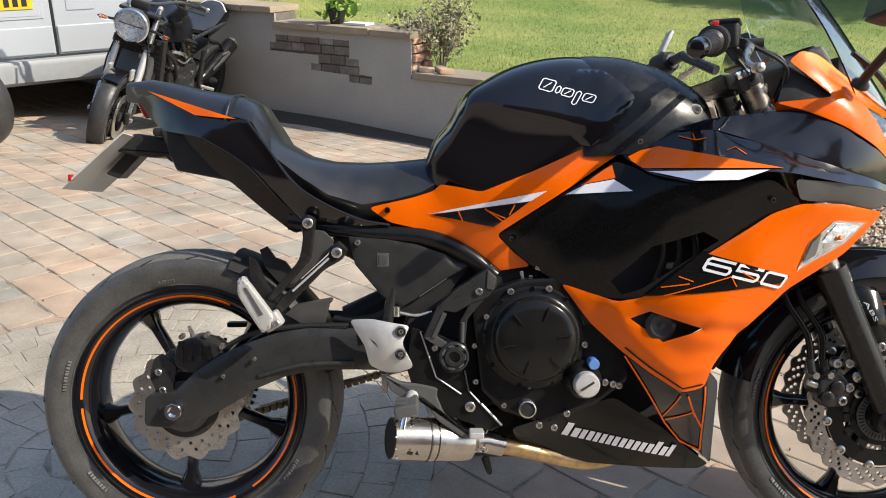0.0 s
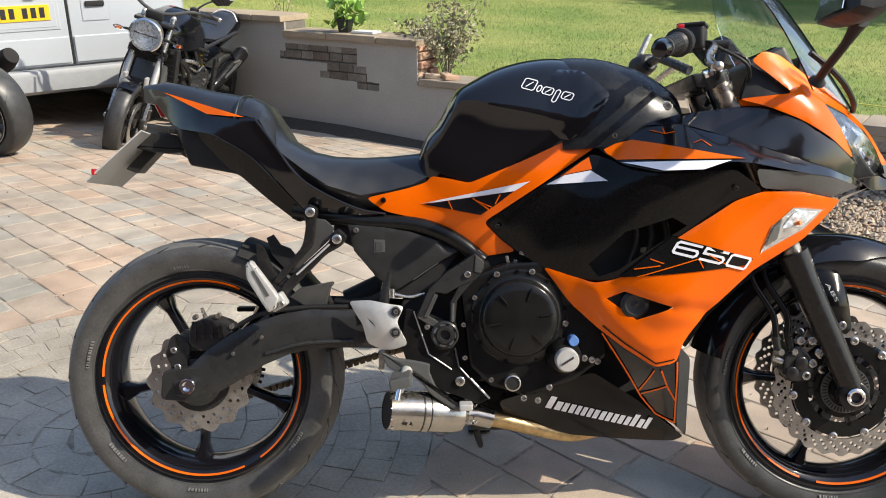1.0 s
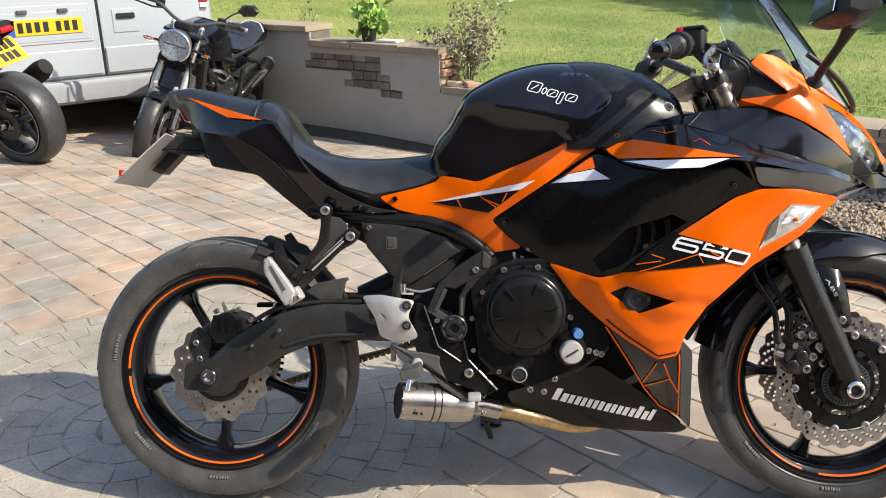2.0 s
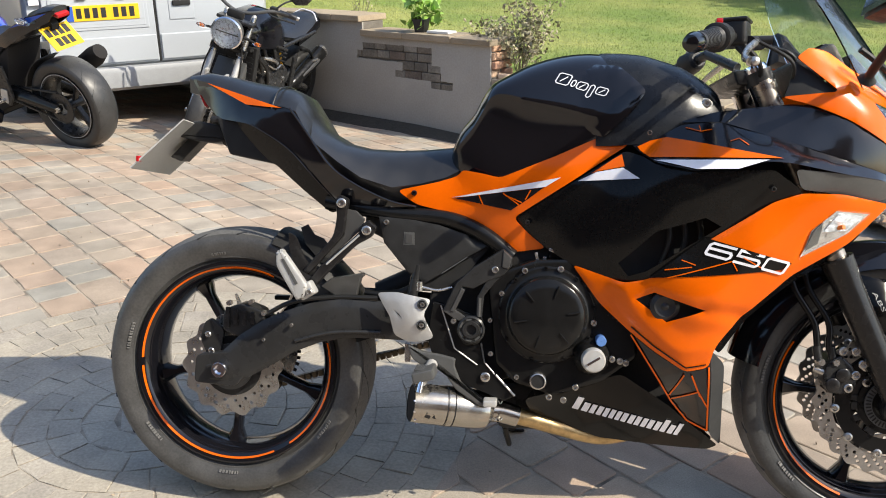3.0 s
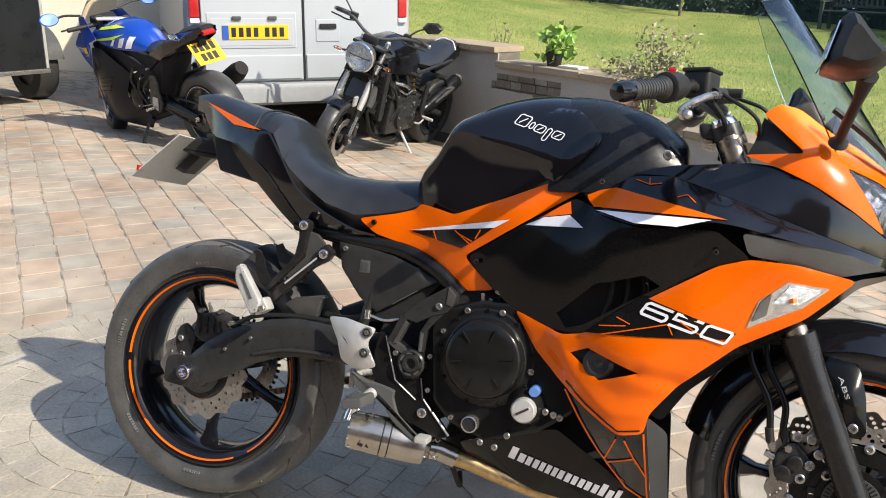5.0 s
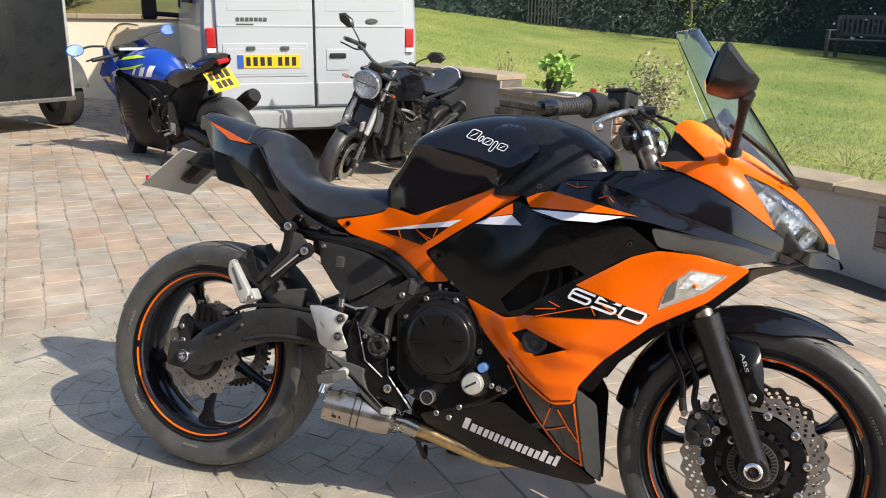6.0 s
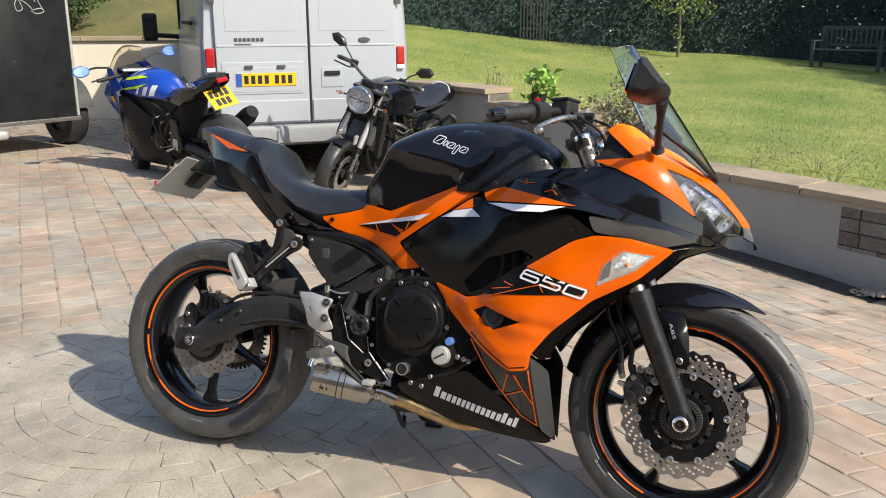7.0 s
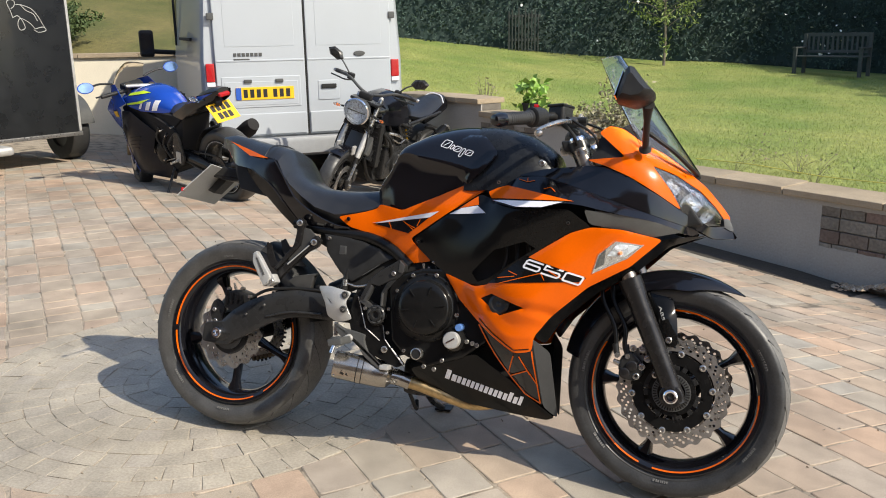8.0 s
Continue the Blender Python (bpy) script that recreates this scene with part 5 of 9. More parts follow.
pp = put("pillion_footrest", prism(rounded([(0.140, 0.562), (0.152, 0.567), (0.163, 0.553), (0.203, 0.497), (0.199, 0.472), (0.182, 0.465), (0.170, 0.483), (0.139, 0.535)]), -0.214, -0.190, 0.006), ALU, None, "folded silver pillion footrest")
put("groove", prism([(0.152, 0.548), (0.157, 0.549), (0.186, 0.500), (0.180, 0.497)], -0.2155, -0.213), GREY, pp)
put("clevis", moved(box(-0.017, 0.017, -0.014, 0.02, -0.015, 0.015, 0.005), Matrix.Translation((0.198, -0.192, 0.484)) @ Matrix.Rotation(radians(-30), 4, "Y")), ALU, pp)
bolt(0.208, 0.208, 0.482, 0.007, STEEL, pp)
put("bracket_fin", prism(rounded([(0.148, 0.60), (0.165, 0.59), (0.185, 0.54), (0.22, 0.515), (0.20, 0.505), (0.166, 0.525), (0.15, 0.56)]), -0.15, -0.146, 0.001), FORK, hanger)

# exhaust
def pipe_at(x, dz=0.0):
    """The muffler's line, turned a little outwards at its open end."""
    return Vector((x, -0.165 + (x - 0.41) * 0.33, 0.254 - (x - 0.41) * 0.148 + dz))


muffler = put("exhaust_muffler", tube([pipe_at(x) for x in (0.428, 0.432, 0.470, 0.540, 0.560, 0.572)], [0.038, 0.0405, 0.0415, 0.041, 0.038, 0.024], 40), SILENCER, None, "short brushed steel exhaust muffler")
put("end_ring", joined(tube([pipe_at(0.434), pipe_at(0.410)], [0.0412, 0.0395], 40, False), tube([pipe_at(0.410), pipe_at(0.4095)], [0.0395, 0.0370], 40, False)), SILENCER, muffler, "steel end ring")
put("end_mouth", tube([pipe_at(0.4105), pipe_at(0.428)], [0.0375, 0.034], 30), INK, muffler, "black mouth")
for x in (0.474, 0.489):
    put("band", tube([pipe_at(x), pipe_at(x + 0.0025)], 0.0419, 40), FORK, muffler)
put("band", tube([pipe_at(0.4775), pipe_at(0.488)], 0.0424, 40), SILENCER, muffler)
for k in range(8):
    a = radians(96 + 15 * k)
    for dx, dl in ((-0.005, 0.006), (0.009, 0.004)):
        c_ = pipe_at(0.452 + dx)
        put("engraving", moved(box(-dl, dl, -0.0038, 0.0038, -0.0008, 0.0006), Matrix.Translation((c_.x, c_.y + 0.0414 * math.cos(a), c_.z + 0.0414 * math.sin(a))) @ Matrix.Rotation(radians(18), 4, "Z") @ Matrix.Rotation(a + math.pi / 2, 4, "X") @ Matrix.Rotation(radians(24 if k % 2 else -18), 4, "Z")), FORK, muffler, "dark engraved bar")
put("clamp", tube([pipe_at(0.570), pipe_at(0.590), Vector((0.627, -0.098, 0.216))], [0.024, 0.0235, 0.0225], 24), SILENCER, muffler)
for k in range(10):
    a = radians(36 * k)
    c_ = pipe_at(0.588)
    # Black studs stand for the shade inside the holes.
    put("vent_hole", cyl((0.588, c_.y + 0.0225 * math.cos(a), c_.z + 0.0225 * math.sin(a)), (0.588, c_.y + 0.0245 * math.cos(a), c_.z + 0.0245 * math.sin(a)), 0.003, n=8), INK, muffler)
for k in range(12):
    a = radians(30 * k + 10)
    c_ = pipe_at(0.422)
    put("rivet", moved(lathe([(0.003, 0.001), (0.0026, -0.0016), (0.0005, -0.002)], 8), Matrix.Translation((c_.x, c_.y + 0.0405 * math.cos(a), c_.z + 0.0405 * math.sin(a))) @ Matrix.Rotation(a + math.pi / 2, 4, "X")), CHROME, muffler)
for dz in (0.026, -0.010):
    c_, d_ = pipe_at(0.536), pipe_at(0.596)
    put("spring", tube([(c_.x + (d_.x - c_.x) * k / 24, c_.y - 0.036 + (d_.y - c_.y + 0.010) * k / 24 + 0.0035 * math.cos(1.6 * k), c_.z + dz + (d_.z - c_.z) * k / 24 + 0.0035 * math.sin(1.6 * k)) for k in range(25)], 0.0013, 6), STEEL, muffler, "small steel spring")
put("exhaust_pipe", tube(curve([(0.62, -0.100, 0.218), (0.66, -0.092, 0.208), (0.72, -0.08, 0.190), (0.80, -0.062, 0.170), (0.87, -0.05, 0.178)]), 0.018, 18), PIPE, muffler, "heat-tinted exhaust pipe")
put("exhaust_box", box(0.58, 0.80, -0.05, 0.08, 0.17, 0.28, 0.02), SATIN, muffler)
put("hanger_tab", moved(box(-0.006, 0.006, -0.004, 0.004, -0.02, 0.02, 0.002), Matrix.Translation((0.40, -0.15, 0.355))), STEEL, pedal)

# swingarm, rear brake, chain
def arm(s, w):
    rows = [(-0.028, 0.300, 0.020), (0.0, 0.304, 0.030), (0.05, 0.334, 0.044), (0.10, 0.364, 0.046), (0.145, 0.388, 0.043), (0.20, 0.408, 0.041), (0.26, 0.418, 0.040), (0.33, 0.416, 0.040), (0.40, 0.413, 0.040), (0.50, 0.41, 0.035)]
    rings = []
    for i, (x, z, h) in enumerate(rows):
        y = s * (w - 0.03 * max(0, (x - 0.1)) / 0.4)
        rings.append([(x - dz * 0.25, y + dy * 0.017, z + dz) for dy, dz in ((-1, -h * 0.7), (-0.6, -h), (0.6, -h), (1, -h * 0.7), (1, h * 0.45), (0.6, h * 0.95), (-0.4, h), (-1, h * 0.55))])
    return loft(rings)


swing = put("swingarm", arm(-1, 0.128), SATIN, None, "black box-section swingarm")
put("swingarm_side", arm(1, 0.118), ENGINE, swing)
put("ridge", tube(curve([(0.16, -0.142, 0.37), (0.24, -0.140, 0.39), (0.34, -0.132, 0.392)]), 0.004, 8), SATIN, swing)
for x, z in ((0.095, 0.372), (0.155, 0.405)):
    bolt(x, 0.147, z, 0.004, STEEL, swing)
put("axle_block", prism(rounded([(-0.055, 0.335), (-0.06, 0.275), (0.03, 0.268), (0.06, 0.30), (0.03, 0.345)]), -0.143, -0.115, 0.004), SATIN, swing)
put("axle_nut", moved(lathe([(0.018, 0.01), (0.018, -0.012), (0.015, -0.016), (0.010, -0.016), (0.008, -0.004), (0.0005, -0.004)], 24), Matrix.Translation((0.001, -0.146, 0.307))), CHROME, rear_w, "bright axle nut")
cal = put("rear_caliper", prism(rounded([(-0.005, 0.385), (0.0, 0.43), (0.04, 0.445), (0.085, 0.43), (0.095, 0.385), (0.05, 0.365)]), -0.125, -0.07, 0.006), SATIN, None, "black rear brake caliper")
for k in range(4):
    put("fin", box(0.006 + 0.018 * k, 0.015 + 0.018 * k, -0.131, -0.122, 0.392 + 0.003 * k, 0.436 - 0.003 * k, 0.002), FORK, cal)
for x, z in ((0.088, 0.424), (0.012, 0.444), (0.060, 0.447)):
    put("bolt", cyl((x, -0.128, z), (x, -0.112, z), 0.0055, n=6), STEEL, cal)
put("bleed_nipple", tube([(0.03, -0.11, 0.442), (0.024, -0.114, 0.462)], [0.005, 0.0035], 8), STEEL, cal)
put("brake_hose", tube(curve([(0.09, -0.118, 0.42), (0.15, -0.125, 0.45), (0.24, -0.12, 0.462), (0.33, -0.118, 0.462)]), 0.005, 8), MUDFILM, cal)
put("caliper_bracket", prism(rounded([(-0.045, 0.40), (-0.03, 0.41), (0.0, 0.385), (-0.012, 0.33), (-0.04, 0.33), (-0.055, 0.365)]), -0.118, -0.105, 0.003), SATIN, cal)
for x, z in ((-0.028, 0.34), (-0.035, 0.375), (0.085, 0.40), (-0.02, 0.275)):
    bolt(x, 0.12, z, 0.007, STEEL, cal)
put("abs_ring", moved(lathe([(0.05, 0.003), (0.05, -0.003), (0.036, -0.003), (0.036, 0.003)], 48, closed=True), RM @ Matrix.Translation((0, -0.10, 0))), GREY, rear_w)
put("disc_carrier", moved(lathe([(0.066, 0.003), (0.066, -0.003), (0.03, -0.003), (0.03, 0.003)], 48, closed=True), RM @ Matrix.Translation((0, -0.085, 0))), SATIN, rear_w)
put("sprocket", moved(lathe([(0.098, 0.003), (0.098, -0.003), (0.06, -0.003), (0.06, 0.003)], 42, closed=True), RM @ Matrix.Translation((0, 0.088, 0))), STEEL, rear_w, "rear chain sprocket")
chain = put("chain", tube([(0.0, 0.088, 0.205), (0.3, 0.088, 0.30), (0.5, 0.088, 0.345)], 0.0065, 8), GOLD, None, "drive chain")
for k in range(42):
    put("tooth", moved(box(0.096, 0.106, -0.0025, 0.0025, -0.0035, 0.0035, 0.001), RM @ Matrix.Translation((0, 0.088, 0)) @ Matrix.Rotation(2 * math.pi * k / 42, 4, "Y")), FORK, rear_w)
for k in range(34):
    p = Vector((0.0, 0.088, 0.205)).lerp(Vector((0.5, 0.088, 0.355)), k / 34)
    put("link", moved(box(-0.006, 0.006, -0.009, 0.009, -0.0075, 0.0075, 0.002), Matrix.Translation(p) @ Matrix.Rotation(radians(-16), 4, "Y")), GOLD, chain)
put("chain_guard", box(0.05, 0.30, 0.078, 0.10, 0.425, 0.436, 0.003), MATTE, chain)


def hugger():
    rings = []
    for k in range(15):
        a = radians(12 + 60 * k / 14)
        r = 0.316
        c, s = math.cos(a), math.sin(a)
        rings.append([(0.006 + (r - 0.035 * abs(u) ** 3) * c, u * 0.085, 0.302 + (r - 0.035 * abs(u) ** 3) * s) for u in [j / 6 - 1 for j in range(13)]])
    bm = loft(rings, closed=False)
    bmesh.ops.solidify(bm, geom=bm.faces[:], thickness=0.003)
    return bm


hug = put("rear_hugger", hugger(), MATTE, None, "black plastic rear hugger")
# Lit top of the hugger laid on as a plate in lighter grey.
put("hugger_lit_face", prism([(0.205, 0.482), (0.228, 0.500), (0.296, 0.512), (0.299, 0.506), (0.292, 0.502), (0.283, 0.463), (0.240, 0.460)], -0.104, -0.080, 0.003), CAST, hug, "hugger face, grey for the light on it")
put("fin", prism([(0.155, 0.605), (0.17, 0.612), (0.185, 0.59), (0.205, 0.582), (0.225, 0.555), (0.25, 0.53), (0.20, 0.53), (0.165, 0.57)], -0.075, -0.070), MATTE, hug)
put("shock_absorber", tube([(0.32, -0.02, 0.46), (0.47, -0.03, 0.53)], 0.026, 16), MATTE)
put("hose", tube(curve([(0.30, -0.09, 0.47), (0.34, -0.10, 0.468), (0.38, -0.11, 0.475), (0.41, -0.12, 0.49)]), 0.008, 10), MUDFILM)
stand = put("side_stand", tube([(0.56, 0.09, 0.23), (0.60, 0.21, 0.115), (0.615, 0.275, 0.086)], 0.011, 10), SATIN, None, "black side stand")
put("stand_foot", moved(box(-0.028, 0.028, -0.02, 0.02, -0.004, 0.004, 0.003), Matrix.Translation((0.618, 0.285, 0.086)) @ Matrix.Rotation(radians(16), 4, "X")), SATIN, stand)
put("cable_tie", tube(curve([(0.60, -0.02, 0.17), (0.61, 0.02, 0.12), (0.60, 0.05, 0.14)]), 0.006, 8), MUDFILM, stand)

# front brake, fender
for s in (-1, 1):
    D = FM @ Matrix.Translation((0, s * 0.068, 0))
    car = put("disc_carrier", moved(lathe([(0.104, 0.003), (0.104, -0.003), (0.074, -0.003), (0.074, 0.003)], 60, closed=True), D), ENGINE, front_w)
    put("disc_centre", moved(lathe([(0.062, 0.005), (0.062, -0.005), (0.03, -0.005), (0.03, 0.005)], 40, closed=True), D), ENGINE, front_w)
    for k in range(10):
        a = radians(36 * k + 8)
        put("spider", moved(box(0.055, 0.082, -0.003, 0.003, -0.006, 0.006, 0.001), D @ Matrix.Rotation(a, 4, "Y")), SATIN, front_w)
        put("bobbin", moved(lathe([(0.009, 0.004), (0.009, -0.005), (0.0055, -0.0065), (0.004, -0.004), (0.0005, -0.004)], 14), D @ Matrix.Translation((0.104 * math.cos(a), 0, 0.104 * math.sin(a)))), STEEL, front_w)
put("abs_ring", moved(lathe([(0.05, 0.002), (0.05, -0.002), (0.036, -0.002), (0.036, 0.002)], 48, closed=True), FM @ Matrix.Translation((0, -0.078, 0))), GREY, front_w)
for k in range(40):
    put("tooth", moved(box(0.038, 0.048, -0.0005, 0.001, -0.0014, 0.0014), FM @ Matrix.Translation((0, -0.0805, 0)) @ Matrix.Rotation(radians(9 * k), 4, "Y")), FORK, front_w)
for k in range(7):
    a = radians(51.4 * k + 20)
    put("tooth_bridge", moved(box(0.05, 0.072, -0.003, 0.003, -0.008, 0.008, 0.001), FM @ Matrix.Translation((0, -0.070, 0)) @ Matrix.Rotation(a, 4, "Y")), SATIN, front_w)
put("axle_end", moved(lathe([(0.030, 0.02), (0.030, -0.014), (0.026, -0.017), (0.0185, -0.017), (0.0185, -0.021), (0.015, -0.023), (0.011, -0.022), (0.009, -0.008), (0.0005, -0.008)], 32), FM @ Matrix.Translation((0.004, -0.104, -0.003))), FORK, front_w)
put("axle_ring", moved(lathe([(0.0185, -0.012), (0.0185, -0.021), (0.015, -0.0235), (0.011, -0.0225), (0.0095, -0.008)], 28), FM @ Matrix.Translation((0.004, -0.1055, -0.003))), CHROME, front_w, "bright axle end")
fcal = put("front_caliper", prism(rounded([(1.232, 0.36), (1.258, 0.378), (1.286, 0.352), (1.292, 0.318), (1.27, 0.298), (1.238, 0.30), (1.225, 0.33)]), -0.155, -0.085, 0.007), SATIN, None, "black front brake caliper")
put("caliper_mount", prism(rounded([(1.27, 0.39), (1.31, 0.385), (1.335, 0.31), (1.30, 0.28), (1.28, 0.30)]), -0.118, -0.10, 0.004), SATIN, fcal)
put("caliper_badge", prism([(1.249, 0.340), (1.272, 0.352), (1.276, 0.345), (1.253, 0.322)], -0.1575, -0.155), SATIN, fcal)
for x, z in ((1.262, 0.385), (1.286, 0.385), (1.287, 0.338), (1.274, 0.312), (1.30, 0.36)):
    bolt(x, 0.152, z, 0.009, STEEL, fcal)
put("bleed_nipple", tube([(1.212, -0.14, 0.346), (1.245, -0.145, 0.336)], [0.006, 0.009], 10), STEEL, fcal)
for dx in (0.0, 0.028):
    put("brake_hose", tube(curve([(1.165 + dx, -0.115, 0.545), (1.175 + dx, -0.125, 0.50), (1.208 + dx, -0.14, 0.44), (1.216 + dx * 0.8, -0.142, 0.39), (1.222 + dx, -0.142, 0.36)]), 0.0066, 10), ENGINE, fcal, "black rubber brake hose")
    put("hose_fitting", tube([(1.214 + dx, -0.142, 0.392), (1.219 + dx, -0.142, 0.366)], 0.008, 10), SATIN, fcal)
    put("banjo_bolt", tube([(1.221 + dx, -0.136, 0.362), (1.221 + dx, -0.158, 0.362)], [0.008, 0.007], 6), STEEL, fcal)
for x, z in ((1.243, 0.318), (1.262, 0.338)):
    put("piston_boss", moved(lathe([(0.014, 0.01), (0.014, -0.004), (0.011, -0.006), (0.0005, -0.006)], 20), Matrix.Translation((x, -0.1555, z))), FORK, fcal)
for x, z, r in ((1.318, 0.350, 0.010), (1.322, 0.318, 0.010), (1.308, 0.378, 0.008)):
    bolt(x, 0.120, z, r, STEEL, fcal)


def fender():
    rings = []
    for k in range(31):
        t = k / 30
        a = radians(58 + 108 * t)
        r = 0.312 + 0.012 * math.sin(math.pi * t)
        wid = 0.008 + 0.066 * min(1, (t / 0.25) ** 0.75)
        c, s = math.cos(a), math.sin(a)
        drop = 0.050 * min(1, t / 0.25)
        rings.append([((r - drop * abs(u) ** 2.6) * c, u * wid, (r - drop * abs(u) ** 2.6) * s) for u in [j / 8 - 1 for j in range(17)]])
    bm = loft(rings, closed=False)
    bmesh.ops.solidify(bm, geom=bm.faces[:], thickness=0.003)
    return moved(bm, FM)


fend = put("front_fender", fender(), BLACK, None, "glossy black front fender")
ag_f = spline_through([(1.27, 0.112, 0.56), (1.345, 0.115, 0.53), (1.372, 0.13, 0.47), (1.372, 0.14, 0.40), (1.335, 0.14, 0.40), (1.31, 0.135, 0.46), (1.335, 0.148, 0.47), (1.29, 0.12, 0.50)])
put("fender_stay", sheet(rounded([(1.262, 0.565), (1.30, 0.575), (1.352, 0.525), (1.368, 0.47), (1.374, 0.405), (1.362, 0.395), (1.338, 0.398), (1.312, 0.452), (1.28, 0.52)]), ag_f, -1, 0.004, (), 0.014), SIDEBLACK, fend, "black fender stay")
AA = radians(-69)
put("letters", text_mesh("ABS", 0.011, lambda u, v: (lambda x, z: (x, -(ag_f(x, z) + 0.004), z))(1.318 + u * 2.1 * math.cos(AA) - v * math.sin(AA), 0.500 + u * 2.1 * math.sin(AA) + v * math.cos(AA))), PLATEBACK, fend, "grey letters")
bolt(1.350, ag_f(1.35, 0.414) + 0.002, 0.414, 0.009, STEEL, fend)

# controls on the right and their mirror images
MIRROR = STEER @ Matrix.Diagonal((1, -1, 1, 1)) @ Matrix.Translation((0, 0.084, 0)) @ STEER.inverted()


def control(name, bm_fn, material, label=""):
    ob = put(name, bm_fn(), material, None, label)
    m = bm_fn()
    moved(m, MIRROR)
    bmesh.ops.reverse_faces(m, faces=m.faces)
    put(name, m, material, None, label)
    return ob


G0, G1 = Vector((0.906, -0.390, 0.942)), Vector((1.012, -0.197, 0.990))
gd = (G1 - G0).normalized()
control("handlebar", lambda: tube([G0, G1, Vector((1.072, -0.135, 0.955))], 0.011, 12), SATIN)
grip = control("grip", lambda: tube([G0 + gd * 0.03, G0 + gd * 0.034, G0 + gd * 0.125, G0 + gd * 0.13, G0 + gd * 0.132], [0.014, 0.0165, 0.0165, 0.021, 0.014], 20), RUBBER, "ribbed rubber grip")
for k in range(10):
    q = G0 + gd * (0.045 + 0.008 * k)
    put("rib", tube([q, q + gd * 0.004], 0.0175, 18), RUBBER, grip)
control("bar_end", lambda: tube([G0 - gd * 0.008, G0 - gd * 0.005, G0 + gd * 0.014, G0 + gd * 0.031], [0.006, 0.014, 0.0185, 0.0165], 20), BLACK, "black bar end weight")
sw = control("switch_housing", lambda: tube([G0 + gd * 0.132, G0 + gd * 0.138, G0 + gd * 0.165, G0 + gd * 0.185, G0 + gd * 0.19], [0.018, 0.027, 0.026, 0.022, 0.016], 16), MATTE, "black switch housing")
put("kill_switch", moved(box(-0.006, 0.006, -0.008, 0.008, -0.004, 0.006, 0.002), Matrix.Translation(G0 + gd * 0.155 + Vector((0, 0, 0.027)))), REDLENS, sw, "red kill switch")
control("clip_on", lambda: tube([(1.086, -0.146, 0.905), (1.076, -0.146, 0.927)], 0.029, 24), SATIN)
control("fork_cap", lambda: tube([(1.112, -0.146, 0.846), (1.074, -0.146, 0.931), (1.071, -0.146, 0.939), (1.070, -0.146, 0.941)], [0.0245, 0.0245, 0.021, 0.010], 24), CHROME, "bright steel fork top")
lev = control("lever", lambda: tube(curve([(1.06, -0.20, 0.975), (1.045, -0.25, 0.965), (1.02, -0.30, 0.945), (1.005, -0.345, 0.925), (1.01, -0.366, 0.915)]), [0.0068] * 12 + [0.006] * 12 + [0.009], 10), STEEL, "bright brake lever")
put("lever_ball", moved(lathe([(0.0005, -0.009), (0.007, -0.006), (0.009, 0), (0.007, 0.006), (0.0005, 0.009)], 16), Matrix.Translation((1.016, -0.368, 0.915))), STEEL, lev)
res = put("fluid_reservoir", moved(box(-0.026, 0.026, -0.026, 0.026, -0.028, 0.022, 0.009, 3), Matrix.Translation((1.028, -0.170, 0.998)) @ Matrix.Rotation(radians(-25), 4, "Z")), MATTE, None, "black brake fluid reservoir")
put("lid", moved(box(-0.028, 0.028, -0.028, 0.028, 0.0, 0.008, 0.004), Matrix.Translation((1.028, -0.170, 1.016)) @ Matrix.Rotation(radians(-25), 4, "Z")), SATIN, res)
put("master_cylinder", tube([(1.05, -0.19, 0.975), (1.085, -0.13, 0.985)], 0.014, 14), SATIN, res)
put("adjuster", tube([(1.07, -0.16, 0.985), (1.10, -0.165, 0.985)], 0.009, 12), SATIN, res)
put("yoke", moved(prism([(1.04, 0.90), (1.10, 0.90), (1.09, 0.93), (1.03, 0.93)], -0.16, 0.10, 0.008), Matrix.Identity(4)), SATIN, None, "black top yoke")
put("cluster_pod", prism(rounded([(1.188, 0.965), (1.215, 0.988), (1.245, 0.962), (1.238, 0.938), (1.203, 0.940)]), -0.125, 0.03, 0.010, 3), MATTE, None, "rounded black pod beside the instruments")
put("screen_base", prism([(1.262, 0.968), (1.345, 0.884), (1.321, 0.872), (1.258, 0.925)], -0.120, 0.01, 0.006), MATTE, None, "black inner panel below the screen")
put("dash", moved(box(-0.05, 0.04, -0.11, 0.11, -0.03, 0.03, 0.012), Matrix.Translation((1.20, -0.04, 0.942)) @ Matrix.Rotation(radians(-28), 4, "Y")), MATTE, None, "black instrument cluster")
put("cockpit_panel", sheet([(1.12, 0.876), (1.213, 0.884), (1.165, 0.925), (1.142, 0.945), (1.13, 0.90)], spline_through([(1.12, 0.19, 0.876), (1.213, 0.20, 0.884), (1.165, 0.185, 0.925), (1.142, 0.17, 0.945), (1.10, 0.16, 0.92)]), -1, 0.004), MATTE)
